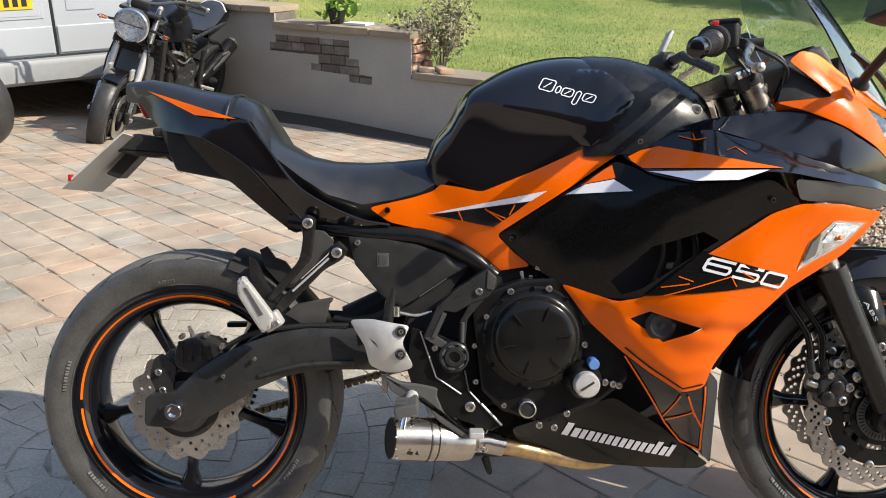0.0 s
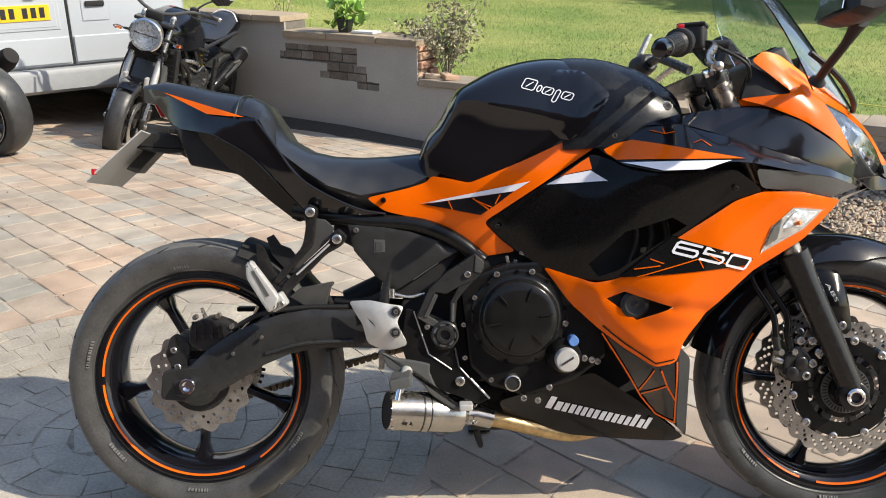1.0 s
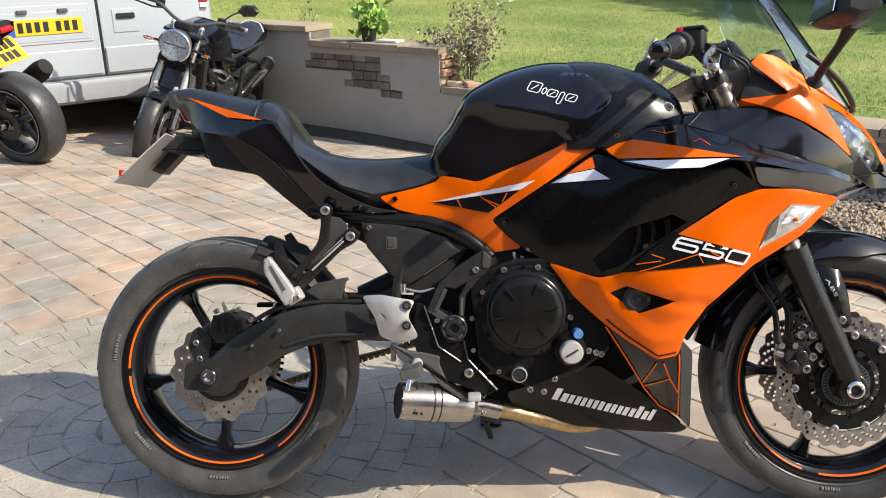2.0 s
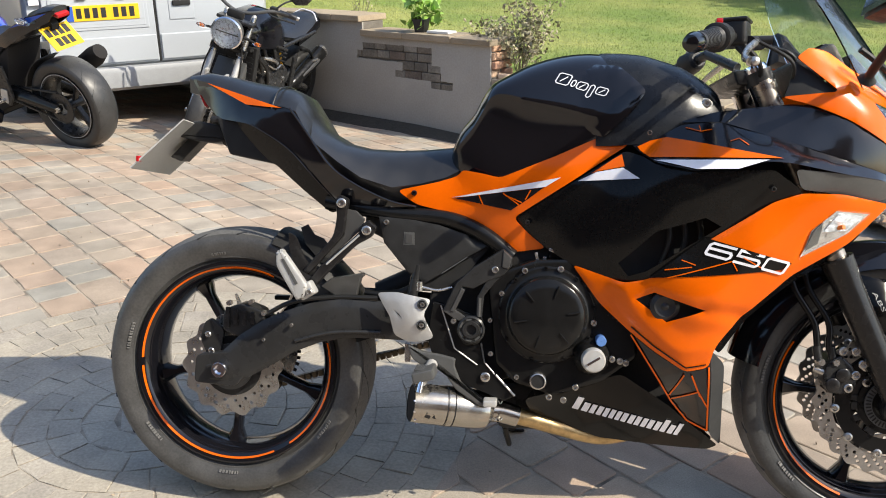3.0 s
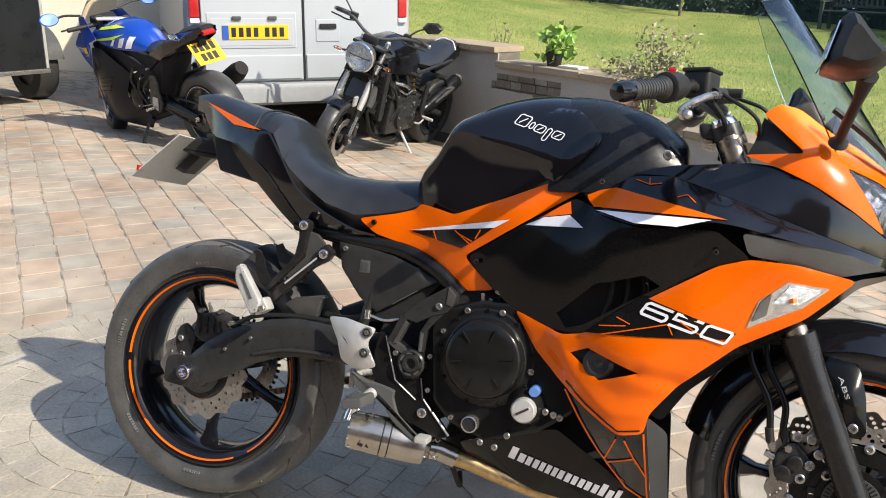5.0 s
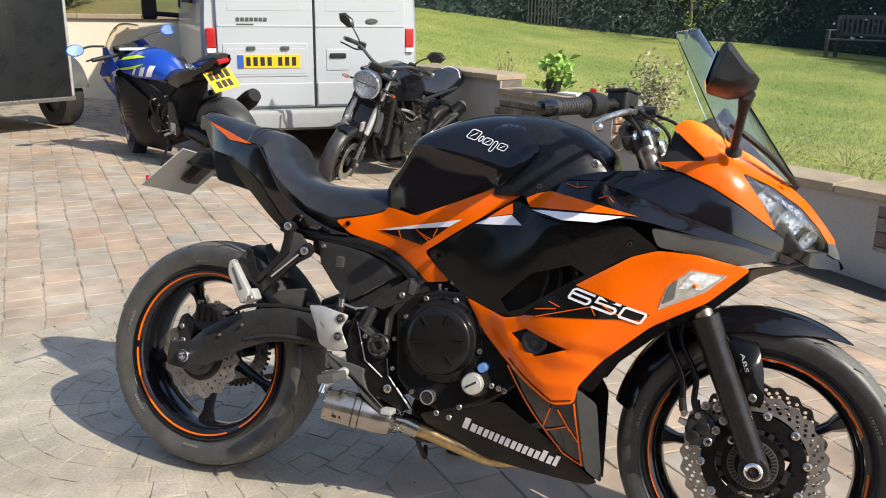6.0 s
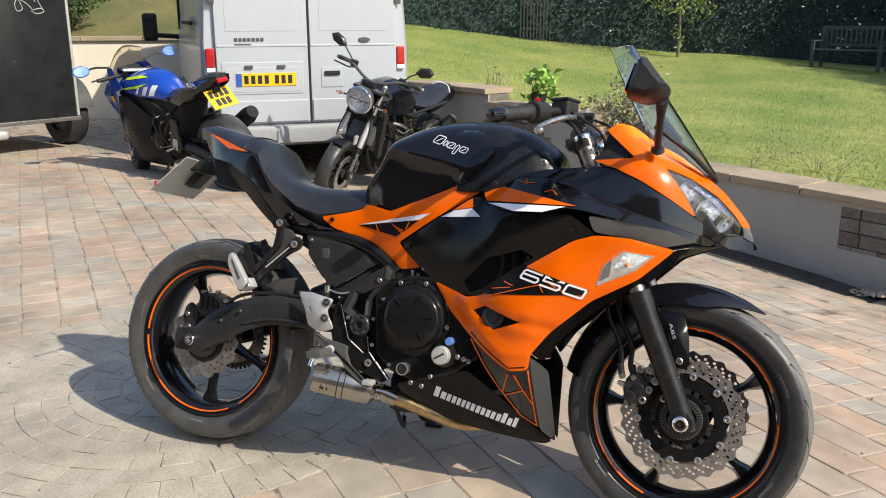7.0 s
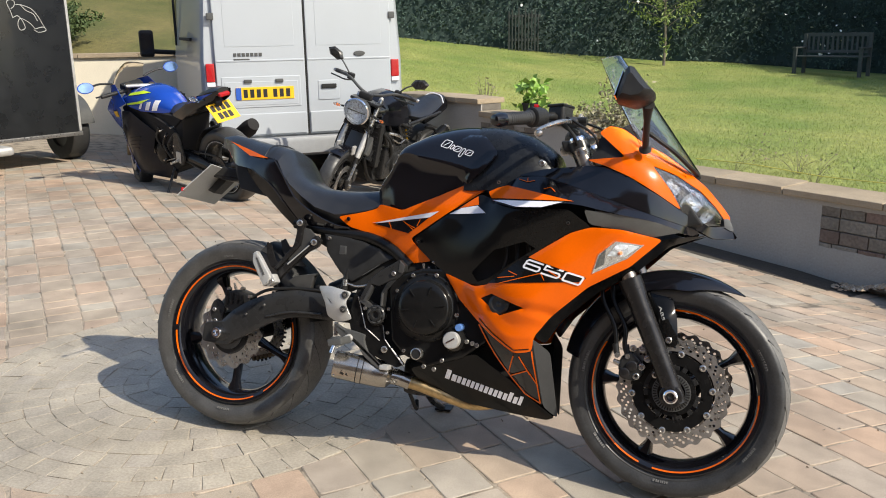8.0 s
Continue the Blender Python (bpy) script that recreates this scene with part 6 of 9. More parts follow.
for s in (-1, 1):
    sk = Matrix.Identity(4) if s < 0 else SKEW @ SKEW
    stem = put("mirror_stem", moved(tube(curve([(1.262, s * 0.205, 0.905), (1.264, s * 0.235, 0.925), (1.270, s * 0.30, 0.962), (1.274, s * 0.345, 0.995)]), [0.017, 0.012] + [0.0085] * 11 + [0.0095, 0.0105, 0.0115, 0.0125, 0.014, 0.016], 12), sk), MATTE, None, "black rear-view mirror")
    shell = [(1.203, 0.992), (1.204, 1.012), (1.222, 1.070), (1.231, 1.078), (1.240, 1.074), (1.270, 1.036), (1.293, 1.013), (1.291, 1.004), (1.272, 0.988), (1.240, 0.982)]
    head = [[(1.244 + (x - 1.244) * k, s * w, 1.012 + (z - 1.012) * k) for x, z in shell] for w, k in ((0.298, 0.55), (0.312, 0.80), (0.345, 0.97), (0.395, 1.0), (0.432, 0.86), (0.452, 0.55))]
    put("mirror_head", moved(loft(head), sk), MATTE, stem)
    put("mirror_glass", moved(fixed(bm_of([(1.2005, s * 0.325, 0.998), (1.2005, s * 0.43, 1.0), (1.216, s * 0.42, 1.060), (1.216, s * 0.335, 1.062), (1.2025, s * 0.325, 0.998), (1.2025, s * 0.43, 1.0), (1.218, s * 0.42, 1.060), (1.218, s * 0.335, 1.062)], [(0, 1, 2, 3), (7, 6, 5, 4), (0, 4, 5, 1), (1, 5, 6, 2), (2, 6, 7, 3), (3, 7, 4, 0)])), sk), CHROME, stem, "mirror glass")
put("wing_bracket", prism(rounded([(0.945, 0.871), (0.985, 0.878), (0.998, 0.866), (0.985, 0.846), (0.968, 0.850), (0.955, 0.868)]), -0.152, -0.12, 0.003), ALU, None, "small silver bracket with bolt")
bolt(0.983, 0.153, 0.866, 0.009, STEEL)
# Small pale plate by the left bar, not a known part.
put("left_bar_plate", moved(box(-0.004, 0.004, -0.02, 0.02, -0.026, 0.026, 0.002), Matrix.Translation((1.018, 0.185, 1.04)) @ Matrix.Rotation(radians(25), 4, "Y")), ALU)

for k, (a_, b_, c_) in enumerate((((1.05, -0.155, 0.965), (1.10, -0.16, 0.90), (1.12, -0.10, 0.86)), ((1.065, -0.19, 0.98), (1.13, -0.20, 0.935), (1.135, -0.14, 0.88)), ((1.03, -0.19, 0.985), (1.075, -0.185, 0.93), (1.075, -0.11, 0.87)), ((1.09, -0.12, 0.985), (1.15, -0.14, 0.955), (1.15, -0.10, 0.89)))):
    put("cable", tube(curve([a_, b_, c_]), 0.0035 if k % 2 else 0.0045, 8), MUDFILM)
put("cable_clip", tube([(1.098, -0.165, 0.908), (1.104, -0.16, 0.896)], 0.011, 10), STEEL)

# glossy edges of the tail panels
for s_ in (-1, 1):
    sk = Matrix.Identity(4) if s_ < 0 else SKEW @ SKEW
    put("panel_edge", moved(tube(curve([(x, s_ * w, z) for x, w, z in ((0.150, 0.146, 0.853), (0.187, 0.152, 0.804), (0.234, 0.157, 0.739), (0.287, 0.153, 0.700), (0.357, 0.143, 0.667), (0.412, 0.133, 0.655))]), 0.0022, 8), sk), BLACK, tail_ob[0 if s_ < 0 else 1])
    put("panel_edge", moved(tube(curve([(x, s_ * w, z) for x, w, z in ((0.060, 0.122, 0.822), (0.143, 0.141, 0.772), (0.201, 0.141, 0.711), (0.262, 0.122, 0.645))]), 0.0014, 8), sk), BLACK, tail_ob[0 if s_ < 0 else 1])

# tail: plate and its holder
P0, P1, P2 = Vector((-0.205, -0.121, 0.728)), Vector((-0.217, 0.111, 0.718)), Vector((-0.086, -0.121, 0.831))
ex, ey = (P1 - P0), (P2 - P0)
nrm = ex.cross(ey).normalized() * 0.0015
pl = put("number_plate", fixed(bm_of([p + q for q in (nrm, -nrm) for p in (P0, P1, P1 + ey, P2)], [(0, 1, 2, 3), (7, 6, 5, 4), (0, 4, 5, 1), (1, 5, 6, 2), (2, 6, 7, 3), (3, 7, 4, 0)])), PLATEBACK, None, "grey back of a tilted number plate")
put("plate_holder", prism(rounded([(-0.13, 0.80), (-0.09, 0.835), (-0.03, 0.825), (0.0, 0.79), (-0.05, 0.785), (-0.09, 0.79)]), -0.055, 0.045, 0.006), MATTE)
put("holder_arm", prism([(-0.155, 0.755), (-0.095, 0.815), (-0.075, 0.80), (-0.13, 0.745)], -0.03, 0.02, 0.003), MATTE)
put("reflector", moved(box(-0.003, 0.003, -0.004, 0.012, -0.006, 0.006, 0.001), Matrix.Translation((-0.188, -0.119, 0.748))), REDLENS, pl, "small red reflector")
put("under_tray", prism([(-0.03, 0.84), (0.05, 0.83), (0.2, 0.72), (0.26, 0.65), (0.2, 0.66), (0.10, 0.74), (0.0, 0.76)], -0.085, 0.075, 0.006), MATTE)
put("tail_light", moved(box(-0.012, 0.012, -0.03, 0.03, -0.02, 0.02, 0.006), Matrix.Translation((-0.072, 0.0, 0.885)) @ Matrix.Rotation(radians(-25), 4, "Y")), REDLENS, None, "red tail light")
put("indicator_rear", moved(box(-0.015, 0.025, -0.03, 0.03, -0.008, 0.008, 0.006), Matrix.Translation((-0.03, -0.05, 0.835))), SATIN)
put("seat_strap", tube(curve([(0.11, -0.142, 0.853), (0.115, -0.10, 0.896), (0.118, 0.0, 0.909), (0.115, 0.10, 0.896)]), 0.0022, 8), VINYL)

# decals: plain slanted bars where the maker's name stands
x0 = 0.739
for w_, h_, bars in ((0.031, 0.028, 2), (0.024, 0.020, 2), (0.034, 0.020, 3), (0.024, 0.020, 2), (0.023, 0.020, 2), (0.024, 0.020, 2), (0.026, 0.028, 2), (0.009, 0.027, 1)):
    base = 0.2455 - (x0 - 0.737) * 0.259

    def slant(u, v, x0=x0, base=base):
        return x0 + u + 0.42 * v, base - 0.259 * u + v
    bw = w_ / (bars + 0.42 * (bars - 1))
    for k in range(bars):
        u = 1.42 * bw * k
        h = h_ if k == 0 else min(h_, 0.020)
        part("lettering_bar", sheet([slant(u, 0), slant(u + bw, 0), slant(u + bw, h), slant(u, h)], belly_f, -1, 0.0008, (), 0.02, 0.003, roll=0.0), WHITE, belly_ob[0], "white slanted bar")
    x0 += w_ + 0.0035
for pts in ([(0.846, 0.412), (0.938, 0.268), (0.973, 0.226), (1.016, 0.203), (0.998, 0.352)], [(0.95, 0.336), (0.93, 0.285)], [(0.936, 0.276), (0.985, 0.296), (1.008, 0.26)], [(0.965, 0.335), (0.99, 0.285)]):
    for p, q in zip(pts, pts[1:]):
        d = Vector((q[0] - p[0], q[1] - p[1])).normalized() * 0.0016
        decal("line", [(p[0] - d.y, p[1] + d.x), (q[0] - d.y, q[1] + d.x), (q[0] + d.y, q[1] - d.x), (p[0] + d.y, p[1] - d.x)], lowb_f, ORANGE, lowb_ob[0], "orange line", lift=0.003)
for p, q in (((0.90, 0.545), (0.948, 0.552)), ((0.905, 0.53), (1.02, 0.565)), ((1.02, 0.565), (1.03, 0.547)), ((0.93, 0.565), (0.955, 0.556)), ((1.04, 0.572), (1.085, 0.548))):
    d = Vector((q[0] - p[0], q[1] - p[1])).normalized() * 0.001
    decal("line", [(p[0] - d.y, p[1] + d.x), (q[0] - d.y, q[1] + d.x), (q[0] + d.y, q[1] - d.x), (p[0] + d.y, p[1] - d.x)], low_f, ORANGE, low_ob[0], "orange line", lift=0.003)
for p, q in (((0.541, 0.681), (0.550, 0.660)), ((0.590, 0.685), (0.624, 0.661)), ((0.595, 0.681), (0.628, 0.667)), ((0.645, 0.692), (0.635, 0.673))):
    d = Vector((q[0] - p[0], q[1] - p[1])).normalized() * 0.0012
    decal("line", [(p[0] - d.y, p[1] + d.x), (q[0] - d.y, q[1] + d.x), (q[0] + d.y, q[1] - d.x), (p[0] + d.y, p[1] - d.x)], mid_f, ORANGE, mid_ob[0], "orange line", lift=0.003)
for p, q in (((1.011, 0.788), (1.028, 0.794)), ((1.028, 0.794), (1.043, 0.781)), ((0.935, 0.815), (0.961, 0.807)), ((0.961, 0.807), (0.981, 0.811)), ((0.959, 0.819), (0.961, 0.807))):
    d = Vector((q[0] - p[0], q[1] - p[1])).normalized() * 0.0009
    decal("line", [(p[0] - d.y, p[1] + d.x), (q[0] - d.y, q[1] + d.x), (q[0] + d.y, q[1] - d.x), (p[0] + d.y, p[1] - d.x)], upper_f, ORANGE, upper_ob[0], "orange line", lift=0.002)


tank_ob = [o for o in moto.children if o.name.startswith("fuel_tank")][0]


def on_tank(u, v):
    x, z = 0.688 + u, 0.905 - 0.30 * u + v
    return x, -(shoulder(x, z) + 0.032 * x + 0.0018), z


for u0, w_, v0, h_ in ((0.0, 0.024, 0.0, 0.024), (0.029, 0.007, 0.001, 0.015), (0.040, 0.019, 0.0, 0.016), (0.064, 0.008, -0.012, 0.028), (0.077, 0.020, 0.0, 0.016)):
    c_ = 0.003
    loop = [(u0 + c_, v0), (u0 + w_ - c_, v0), (u0 + w_, v0 + c_), (u0 + w_, v0 + h_ - c_), (u0 + w_ - c_, v0 + h_), (u0 + c_, v0 + h_), (u0, v0 + h_ - c_), (u0, v0 + c_), (u0 + c_, v0)]
    paths = [loop] + ([[(u0 + w_ * 0.3, v0 + h_ * 0.2), (u0 + w_ * 0.7, v0 + h_ * 0.8)]] if w_ > 0.015 else [])
    part("lettering_loop", strokes(paths, 0.0020, on_tank, 0.5), WHITE, tank_ob, "white outlined slanted shape", smooth=False)


# ---- foliage ----
LEAF = varied("leaf_green", [(0.09, 0.15, 0.03), (0.17, 0.24, 0.05), (0.27, 0.33, 0.09)], 0.5, island=True, bump=0.1)
FIG = varied("broad_leaf", [(0.15, 0.28, 0.035), (0.24, 0.42, 0.06), (0.32, 0.52, 0.09)], 0.5, island=True, bump=0.1)
DRYLEAF = varied("grey_green_leaf", [(0.20, 0.20, 0.10), (0.29, 0.27, 0.16), (0.42, 0.37, 0.25), (0.15, 0.17, 0.08)], 0.7, island=True, bump=0.1)
# Hedge greens kept dark for the shade there; the core darker between leaves.
DARKLEAF = varied("shaded_hedge_leaf", [(0.040, 0.072, 0.062), (0.050, 0.086, 0.070), (0.062, 0.100, 0.074)], 0.95, island=True, bump=0.0, var=0.1, stain=0.5)
HEDGECORE = mat("hedge_depth_shade", (0.030, 0.052, 0.046), 0.95, var=0.3, scale=4)
BARK = mat("bark", (0.17, 0.145, 0.11), 0.9, var=0.3, scale=30, bump=0.6, fine=120)
# Bench wood coloured darker to carry the shade it stands in.
OLDWOOD = mat("weathered_wood_in_shade", (0.058, 0.066, 0.063), 0.9, var=0.3, scale=20, bump=0.4, fine=150)
SHRUBLEAF = varied("shrub_leaf", [(0.035, 0.06, 0.015), (0.06, 0.095, 0.025), (0.09, 0.13, 0.035)], 0.7, island=True, bump=0.1)
PETAL = mat("white_petal", (0.75, 0.75, 0.72), 0.7, var=0.1)


def leaves(name, spots, size, material, parent=None, seed=1, shape=0.55):
    """Small pointed leaves at the spots, in one mesh."""
    rng = np.random.default_rng(seed)
    vs, fs = [], []
    for p in spots:
        a = Vector(rng.normal(size=3)).normalized()
        b = a.cross(Vector(rng.normal(size=3))).normalized()
        n = a.cross(b)
        L = size * rng.uniform(0.6, 1.4)
        w = L * shape
        p = Vector(p)
        o = len(vs)
        vs += [p - a * L * 0.5, p - a * L * 0.1 + b * w * 0.5 + n * L * 0.08, p + a * L * 0.5 - n * L * 0.1, p - a * L * 0.1 - b * w * 0.5 + n * L * 0.08]
        fs.append((o, o + 1, o + 2, o + 3))
    me = bpy.data.meshes.new(name)
    me.from_pydata([tuple(v) for v in vs], [], fs)
    me.materials.append(material)
    ob = new(name, me)
    ob.parent = parent
    return ob


# hedge and trees at the end of the garden, their shade put into the colours
HEDGE = [(-16, 9.5), (-9, 12.6), (-4.9, 14.7), (0.0, 16.6), (5, 17.2), (14, 17.5)]


def hedge_y(x):
    return float(np.interp(x, [p[0] for p in HEDGE], [p[1] for p in HEDGE]))


hedge = tagged(new("hedge"), "dense green hedge and trees behind the lawn, coloured dark for shade", "hedge", kind="stuff")
core_v = []
for x in [-16 + 0.75 * i for i in range(41)]:
    y = hedge_y(x)
    z0 = lawn_z(x, y) - 0.3
    core_v.append([(x, y + 0.42, z0), (x, y + 0.38 + 0.2 * noise.noise(Vector((x, 0, 0))), z0 + 2.0), (x, y + 0.45, z0 + 5.5), (x, y + 3, z0 + 6.5), (x, y + 3, z0)])
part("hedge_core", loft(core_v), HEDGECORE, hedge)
rng = np.random.default_rng(11)
spots = []
for i in range(60000):
    x = rng.uniform(-13, 10)
    y = hedge_y(x)
    h = rng.uniform(0, 1) ** 0.8 * 4.5
    spots.append((x, y + 0.35 - 0.5 * rng.random() * (0.5 + 0.5 * noise.noise(Vector((x * 0.7, h * 0.8, 0)))), lawn_z(x, y) + h))
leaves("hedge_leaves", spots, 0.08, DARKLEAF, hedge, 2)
spots = []
for i in range(34):
    x = 3.25 + rng.normal(0, 0.35) if i < 28 else rng.uniform(-6, 4)
    spots.append((x, hedge_y(x) - 0.15, lawn_z(x, hedge_y(x)) + (rng.uniform(0.3, 1.4) if i < 28 else rng.uniform(0.05, 1.2))))
leaves("hedge_flowers", spots, 0.06, PETAL, hedge, 3, 0.9)

# tall trees out of view at the side of the garden, inferred from the shade they cast on the far corner
SIDE = [(5.2, 19.5), (6.6, 16.0), (7.8, 13.2), (8.9, 10.6), (10.0, 8.0)]
trees = tagged(new("tree_row"), "row of tall trees out of view beside the lawn", "trees", kind="stuff")
rows_ = []
for i in range(33):
    x, y = (float(np.interp(i / 8, range(5), [p[k] for p in SIDE])) for k in (0, 1))
    top = 5.2 + 0.9 * noise.noise(Vector((i * 0.45, 3, 0))) - (0.9 if i in (0, 32) else 0)
    z0 = lawn_z(x, y) - 0.3
    rows_.append([(x - 0.5, y - 0.2, z0), (x - 0.6, y - 0.2, z0 + top * 0.6), (x, y, z0 + top), (x + 2.0, y + 0.8, z0 + top * 0.9), (x + 2.4, y + 1.0, z0)])
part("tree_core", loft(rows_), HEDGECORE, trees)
spots = []
for i in range(9000):
    k = rng.uniform(0, 4)
    x, y = (float(np.interp(k, range(5), [p[j] for p in SIDE])) for j in (0, 1))
    h = rng.uniform(0.2, 6.6)
    spots.append((x - 0.6 + 0.25 * h * (h > 4) + rng.normal(0, 0.2), y + rng.normal(0, 0.25), lawn_z(x, y) + h))
leaves("tree_leaves", spots, 0.22, DARKLEAF, trees, 6)

# young tree in the lawn
tx, ty = 0.2, 15.4
tz = lawn_z(tx, ty)
tree = thing("young_tree", "slender young tree with thin pale green leaves in the lawn", "tree", pose(tx, ty, tz))
part("trunk", tube(curve([(0, 0, -0.1), (0.01, 0, 0.5), (-0.02, 0.01, 1.1), (0.02, 0, 1.8), (0.0, 0.02, 2.5)]), [0.03 - 0.0009 * k for k in range(25)], 8), BARK, tree)
rng = np.random.default_rng(21)
lspots = []
for k in range(26):
    h = 0.7 + 1.7 * k / 26
    a = 2.4 * k
    r = 0.75 * (1 - abs(h - 1.6) / 1.7) + 0.18
    e = Vector((math.cos(a) * r, math.sin(a) * r, h + 0.25))
    part("limb", tube(curve([(0, 0, h), (e.x * 0.5, e.y * 0.5, h + 0.2), tuple(e)], 3), 0.006, 5), BARK, tree)
    for i in range(62):
        t = rng.uniform(0.3, 1.2)
        lspots.append((e.x * t + rng.normal(0, 0.07), e.y * t + rng.normal(0, 0.07), h + 0.25 * t - 0.2 * rng.random()))
for i in range(60):
    lspots.append((rng.normal(0, 0.05), rng.normal(0, 0.05), rng.uniform(0.1, 0.6)))
leaves("crown", lspots, 0.075, LEAF, tree, 5, 0.4)

# bench in the shade
bx, by = 3.1, 14.3
bench = thing("garden_bench", "weathered grey wooden garden bench in the shade", "bench", pose(bx, by, lawn_z(bx, by), 0, 0, -26) @ Matrix.Diagonal((0.92, 0.9, 0.78, 1)))
for k in range(4):
    part("seat_slat", box(-0.62, 0.62, -0.22 + 0.115 * k, -0.12 + 0.115 * k, 0.42, 0.445, 0.004), OLDWOOD, bench)
part("back_rail", moved(box(-0.62, 0.62, -0.02, 0.02, 0.86, 0.94, 0.006), pose(0, 0.27, 0)), OLDWOOD, bench)
part("back_rail", moved(box(-0.62, 0.62, -0.02, 0.02, 0.50, 0.56, 0.006), pose(0, 0.24, 0)), OLDWOOD, bench)
for k in range(13):
    part("back_slat", moved(box(-0.02, 0.02, -0.01, 0.01, 0.54, 0.88, 0.003), pose(-0.54 + 0.09 * k, 0.255, 0)), OLDWOOD, bench)
for x in (-0.6, 0.6):
    part("leg", box(x - 0.03, x + 0.03, -0.24, -0.18, 0, 0.62, 0.005), OLDWOOD, bench)
    part("leg", box(x - 0.03, x + 0.03, 0.22, 0.28, 0, 0.92, 0.005), OLDWOOD, bench)
    part("arm_rest", box(x - 0.035, x + 0.035, -0.28, 0.26, 0.61, 0.64, 0.006), OLDWOOD, bench)

# slatted fence seen through a gap in the hedge
fx = -2.95
FENCEWOOD = mat("dark_fence_wood", (0.032, 0.038, 0.034), 0.9, var=0.3, scale=20, bump=0.3)
fence = thing("slat_fence", "weathered slatted fence in a gap of the hedge", "fence", pose(fx, hedge_y(fx) + 0.02, lawn_z(fx, hedge_y(fx)) - 0.02, 0, 0, 24))
for k in range(10):
    part("slat", box(0.068 * k, 0.068 * k + 0.026, 0, 0.014, 0, 0.80 + 0.09 * math.sin(2.7 * k), 0.002), FENCEWOOD, fence)
for z in (0.2, 0.68):
    part("rail", box(-0.02, 0.68, 0.016, 0.04, z, z + 0.05, 0.003), FENCEWOOD, fence)

# on and behind the wall
POT = mat("black_plastic_pot", (0.015, 0.016, 0.018), 0.4, var=0.2)
PAPER = mat("white_board", (0.62, 0.62, 0.6), 0.6, var=0.1)
px_, py_ = at_wall(0.66, 0.10)
pot = thing("potted_plant", "leafy green plant in a small square black pot on the wall", "plant", pose(px_, py_, 0.503, 0, 0, -20))
rings = [[(sx * r, sy * r, z) for sx, sy in ((-1, -1), (1, -1), (1, 1), (-1, 1))] for r, z in ((0.038, 0), (0.048, 0.085), (0.052, 0.085), (0.052, 0.10), (0.046, 0.10), (0.042, 0.06))]
part("pot", loft(rings), POT, pot, "", smooth=False)
lv = []
rng = np.random.default_rng(8)
for i in range(80):
    a, h = rng.uniform(0, 6.28), rng.uniform(0.05, 0.30)
    r = 0.15 * rng.random() ** 0.5 * (1.25 - h * 1.6)
    lv.append((0.02 + r * math.cos(a) * 1.2, 0.05 + r * math.sin(a), h))
leaves("foliage", lv, 0.085, FIG, pot, 9, 0.9)
for k in range(7):
    a = 0.9 * k
    part("stem", tube(curve([(0.01 * math.cos(a), 0.01 * math.sin(a), 0.05), (0.05 * math.cos(a), 0.05 * math.sin(a), 0.15), (0.10 * math.cos(a), 0.10 * math.sin(a) + 0.03, 0.24)], 3), 0.003, 5), FIG, pot)
bx_, by_ = at_wall(0.86, 0.11)
tagged(part("white_tile", moved(box(-0.10, 0.10, -0.06, 0.06, 0, 0.018, 0.004), pose(bx_, by_, 0.505, 0, 0, -30)), PAPER, None), "flat white board lying on the wall coping", "tile")


def shrub(name, label, x, y, z, h, spread, seed, material, count, lsize, twigs=16, thin=1.0):
    ob = thing(name, label, "shrub", pose(x, y, z))
    r = np.random.default_rng(seed)
    sp = []
    for k in range(twigs):
        a, lean = r.uniform(0, 6.28), r.uniform(0.2, 1.0) * spread
        tip = Vector((math.cos(a) * lean, math.sin(a) * lean, h * r.uniform(0.55, 1.05)))
        part("twig", tube(curve([(0, 0, -0.03), (tip.x * 0.3, tip.y * 0.3, tip.z * 0.5), tuple(tip)], 4), [k * h * thin for k in (0.010, 0.009, 0.008, 0.007, 0.006, 0.005, 0.0045, 0.004, 0.003)], 5), BARK, ob)
        for i in range(count // twigs):
            t = r.uniform(0.45, 1.08)
            sp.append((tip.x * t * (0.3 + 0.7 * t) + r.normal(0, 0.04), tip.y * t * (0.3 + 0.7 * t) + r.normal(0, 0.04), tip.z * t + r.normal(0, 0.03)))
    leaves("foliage", sp, lsize, material, ob, seed + 1, 0.6)
    return ob


sx_, sy_ = at_wall(1.55, 0.20)
shrub("shrub", "sparse twiggy shrub with dry grey-green leaves behind the wall", sx_, sy_, lawn_z(sx_, sy_), 0.66, 0.30, 31, DRYLEAF, 1300, 0.032, 14, 0.8)
sx_, sy_ = at_wall(1.20, 0.32)
shrub("shrub", "low dark grey-green shrub beside the wall end", sx_, sy_, lawn_z(sx_, sy_) + 0.12, 0.26, 0.22, 37, DRYLEAF, 700, 0.035)
sx_, sy_ = at_wall(-0.35, 0.42)
shrub("dry_weed", "thin dry stalks growing behind the wall", sx_, sy_, lawn_z(sx_, sy_), 0.5, 0.12, 41, DRYLEAF, 64, 0.03)
for s_, b_, sd in ((3.15, 0.45, 51), (2.55, 0.40, 53), (3.75, 0.50, 57), (2.85, 0.75, 59)):
    sx_, sy_ = at_wall(s_, b_)
    shrub("dry_weed", "thin dry leafless twigs growing behind the wall", sx_, sy_, lawn_z(sx_, sy_), 0.32, 0.5, sd, DRYLEAF, 27, 0.02, 9, 0.5)
ROPE = mat("yellow_string", (0.55, 0.5, 0.12), 0.7, var=0.2)
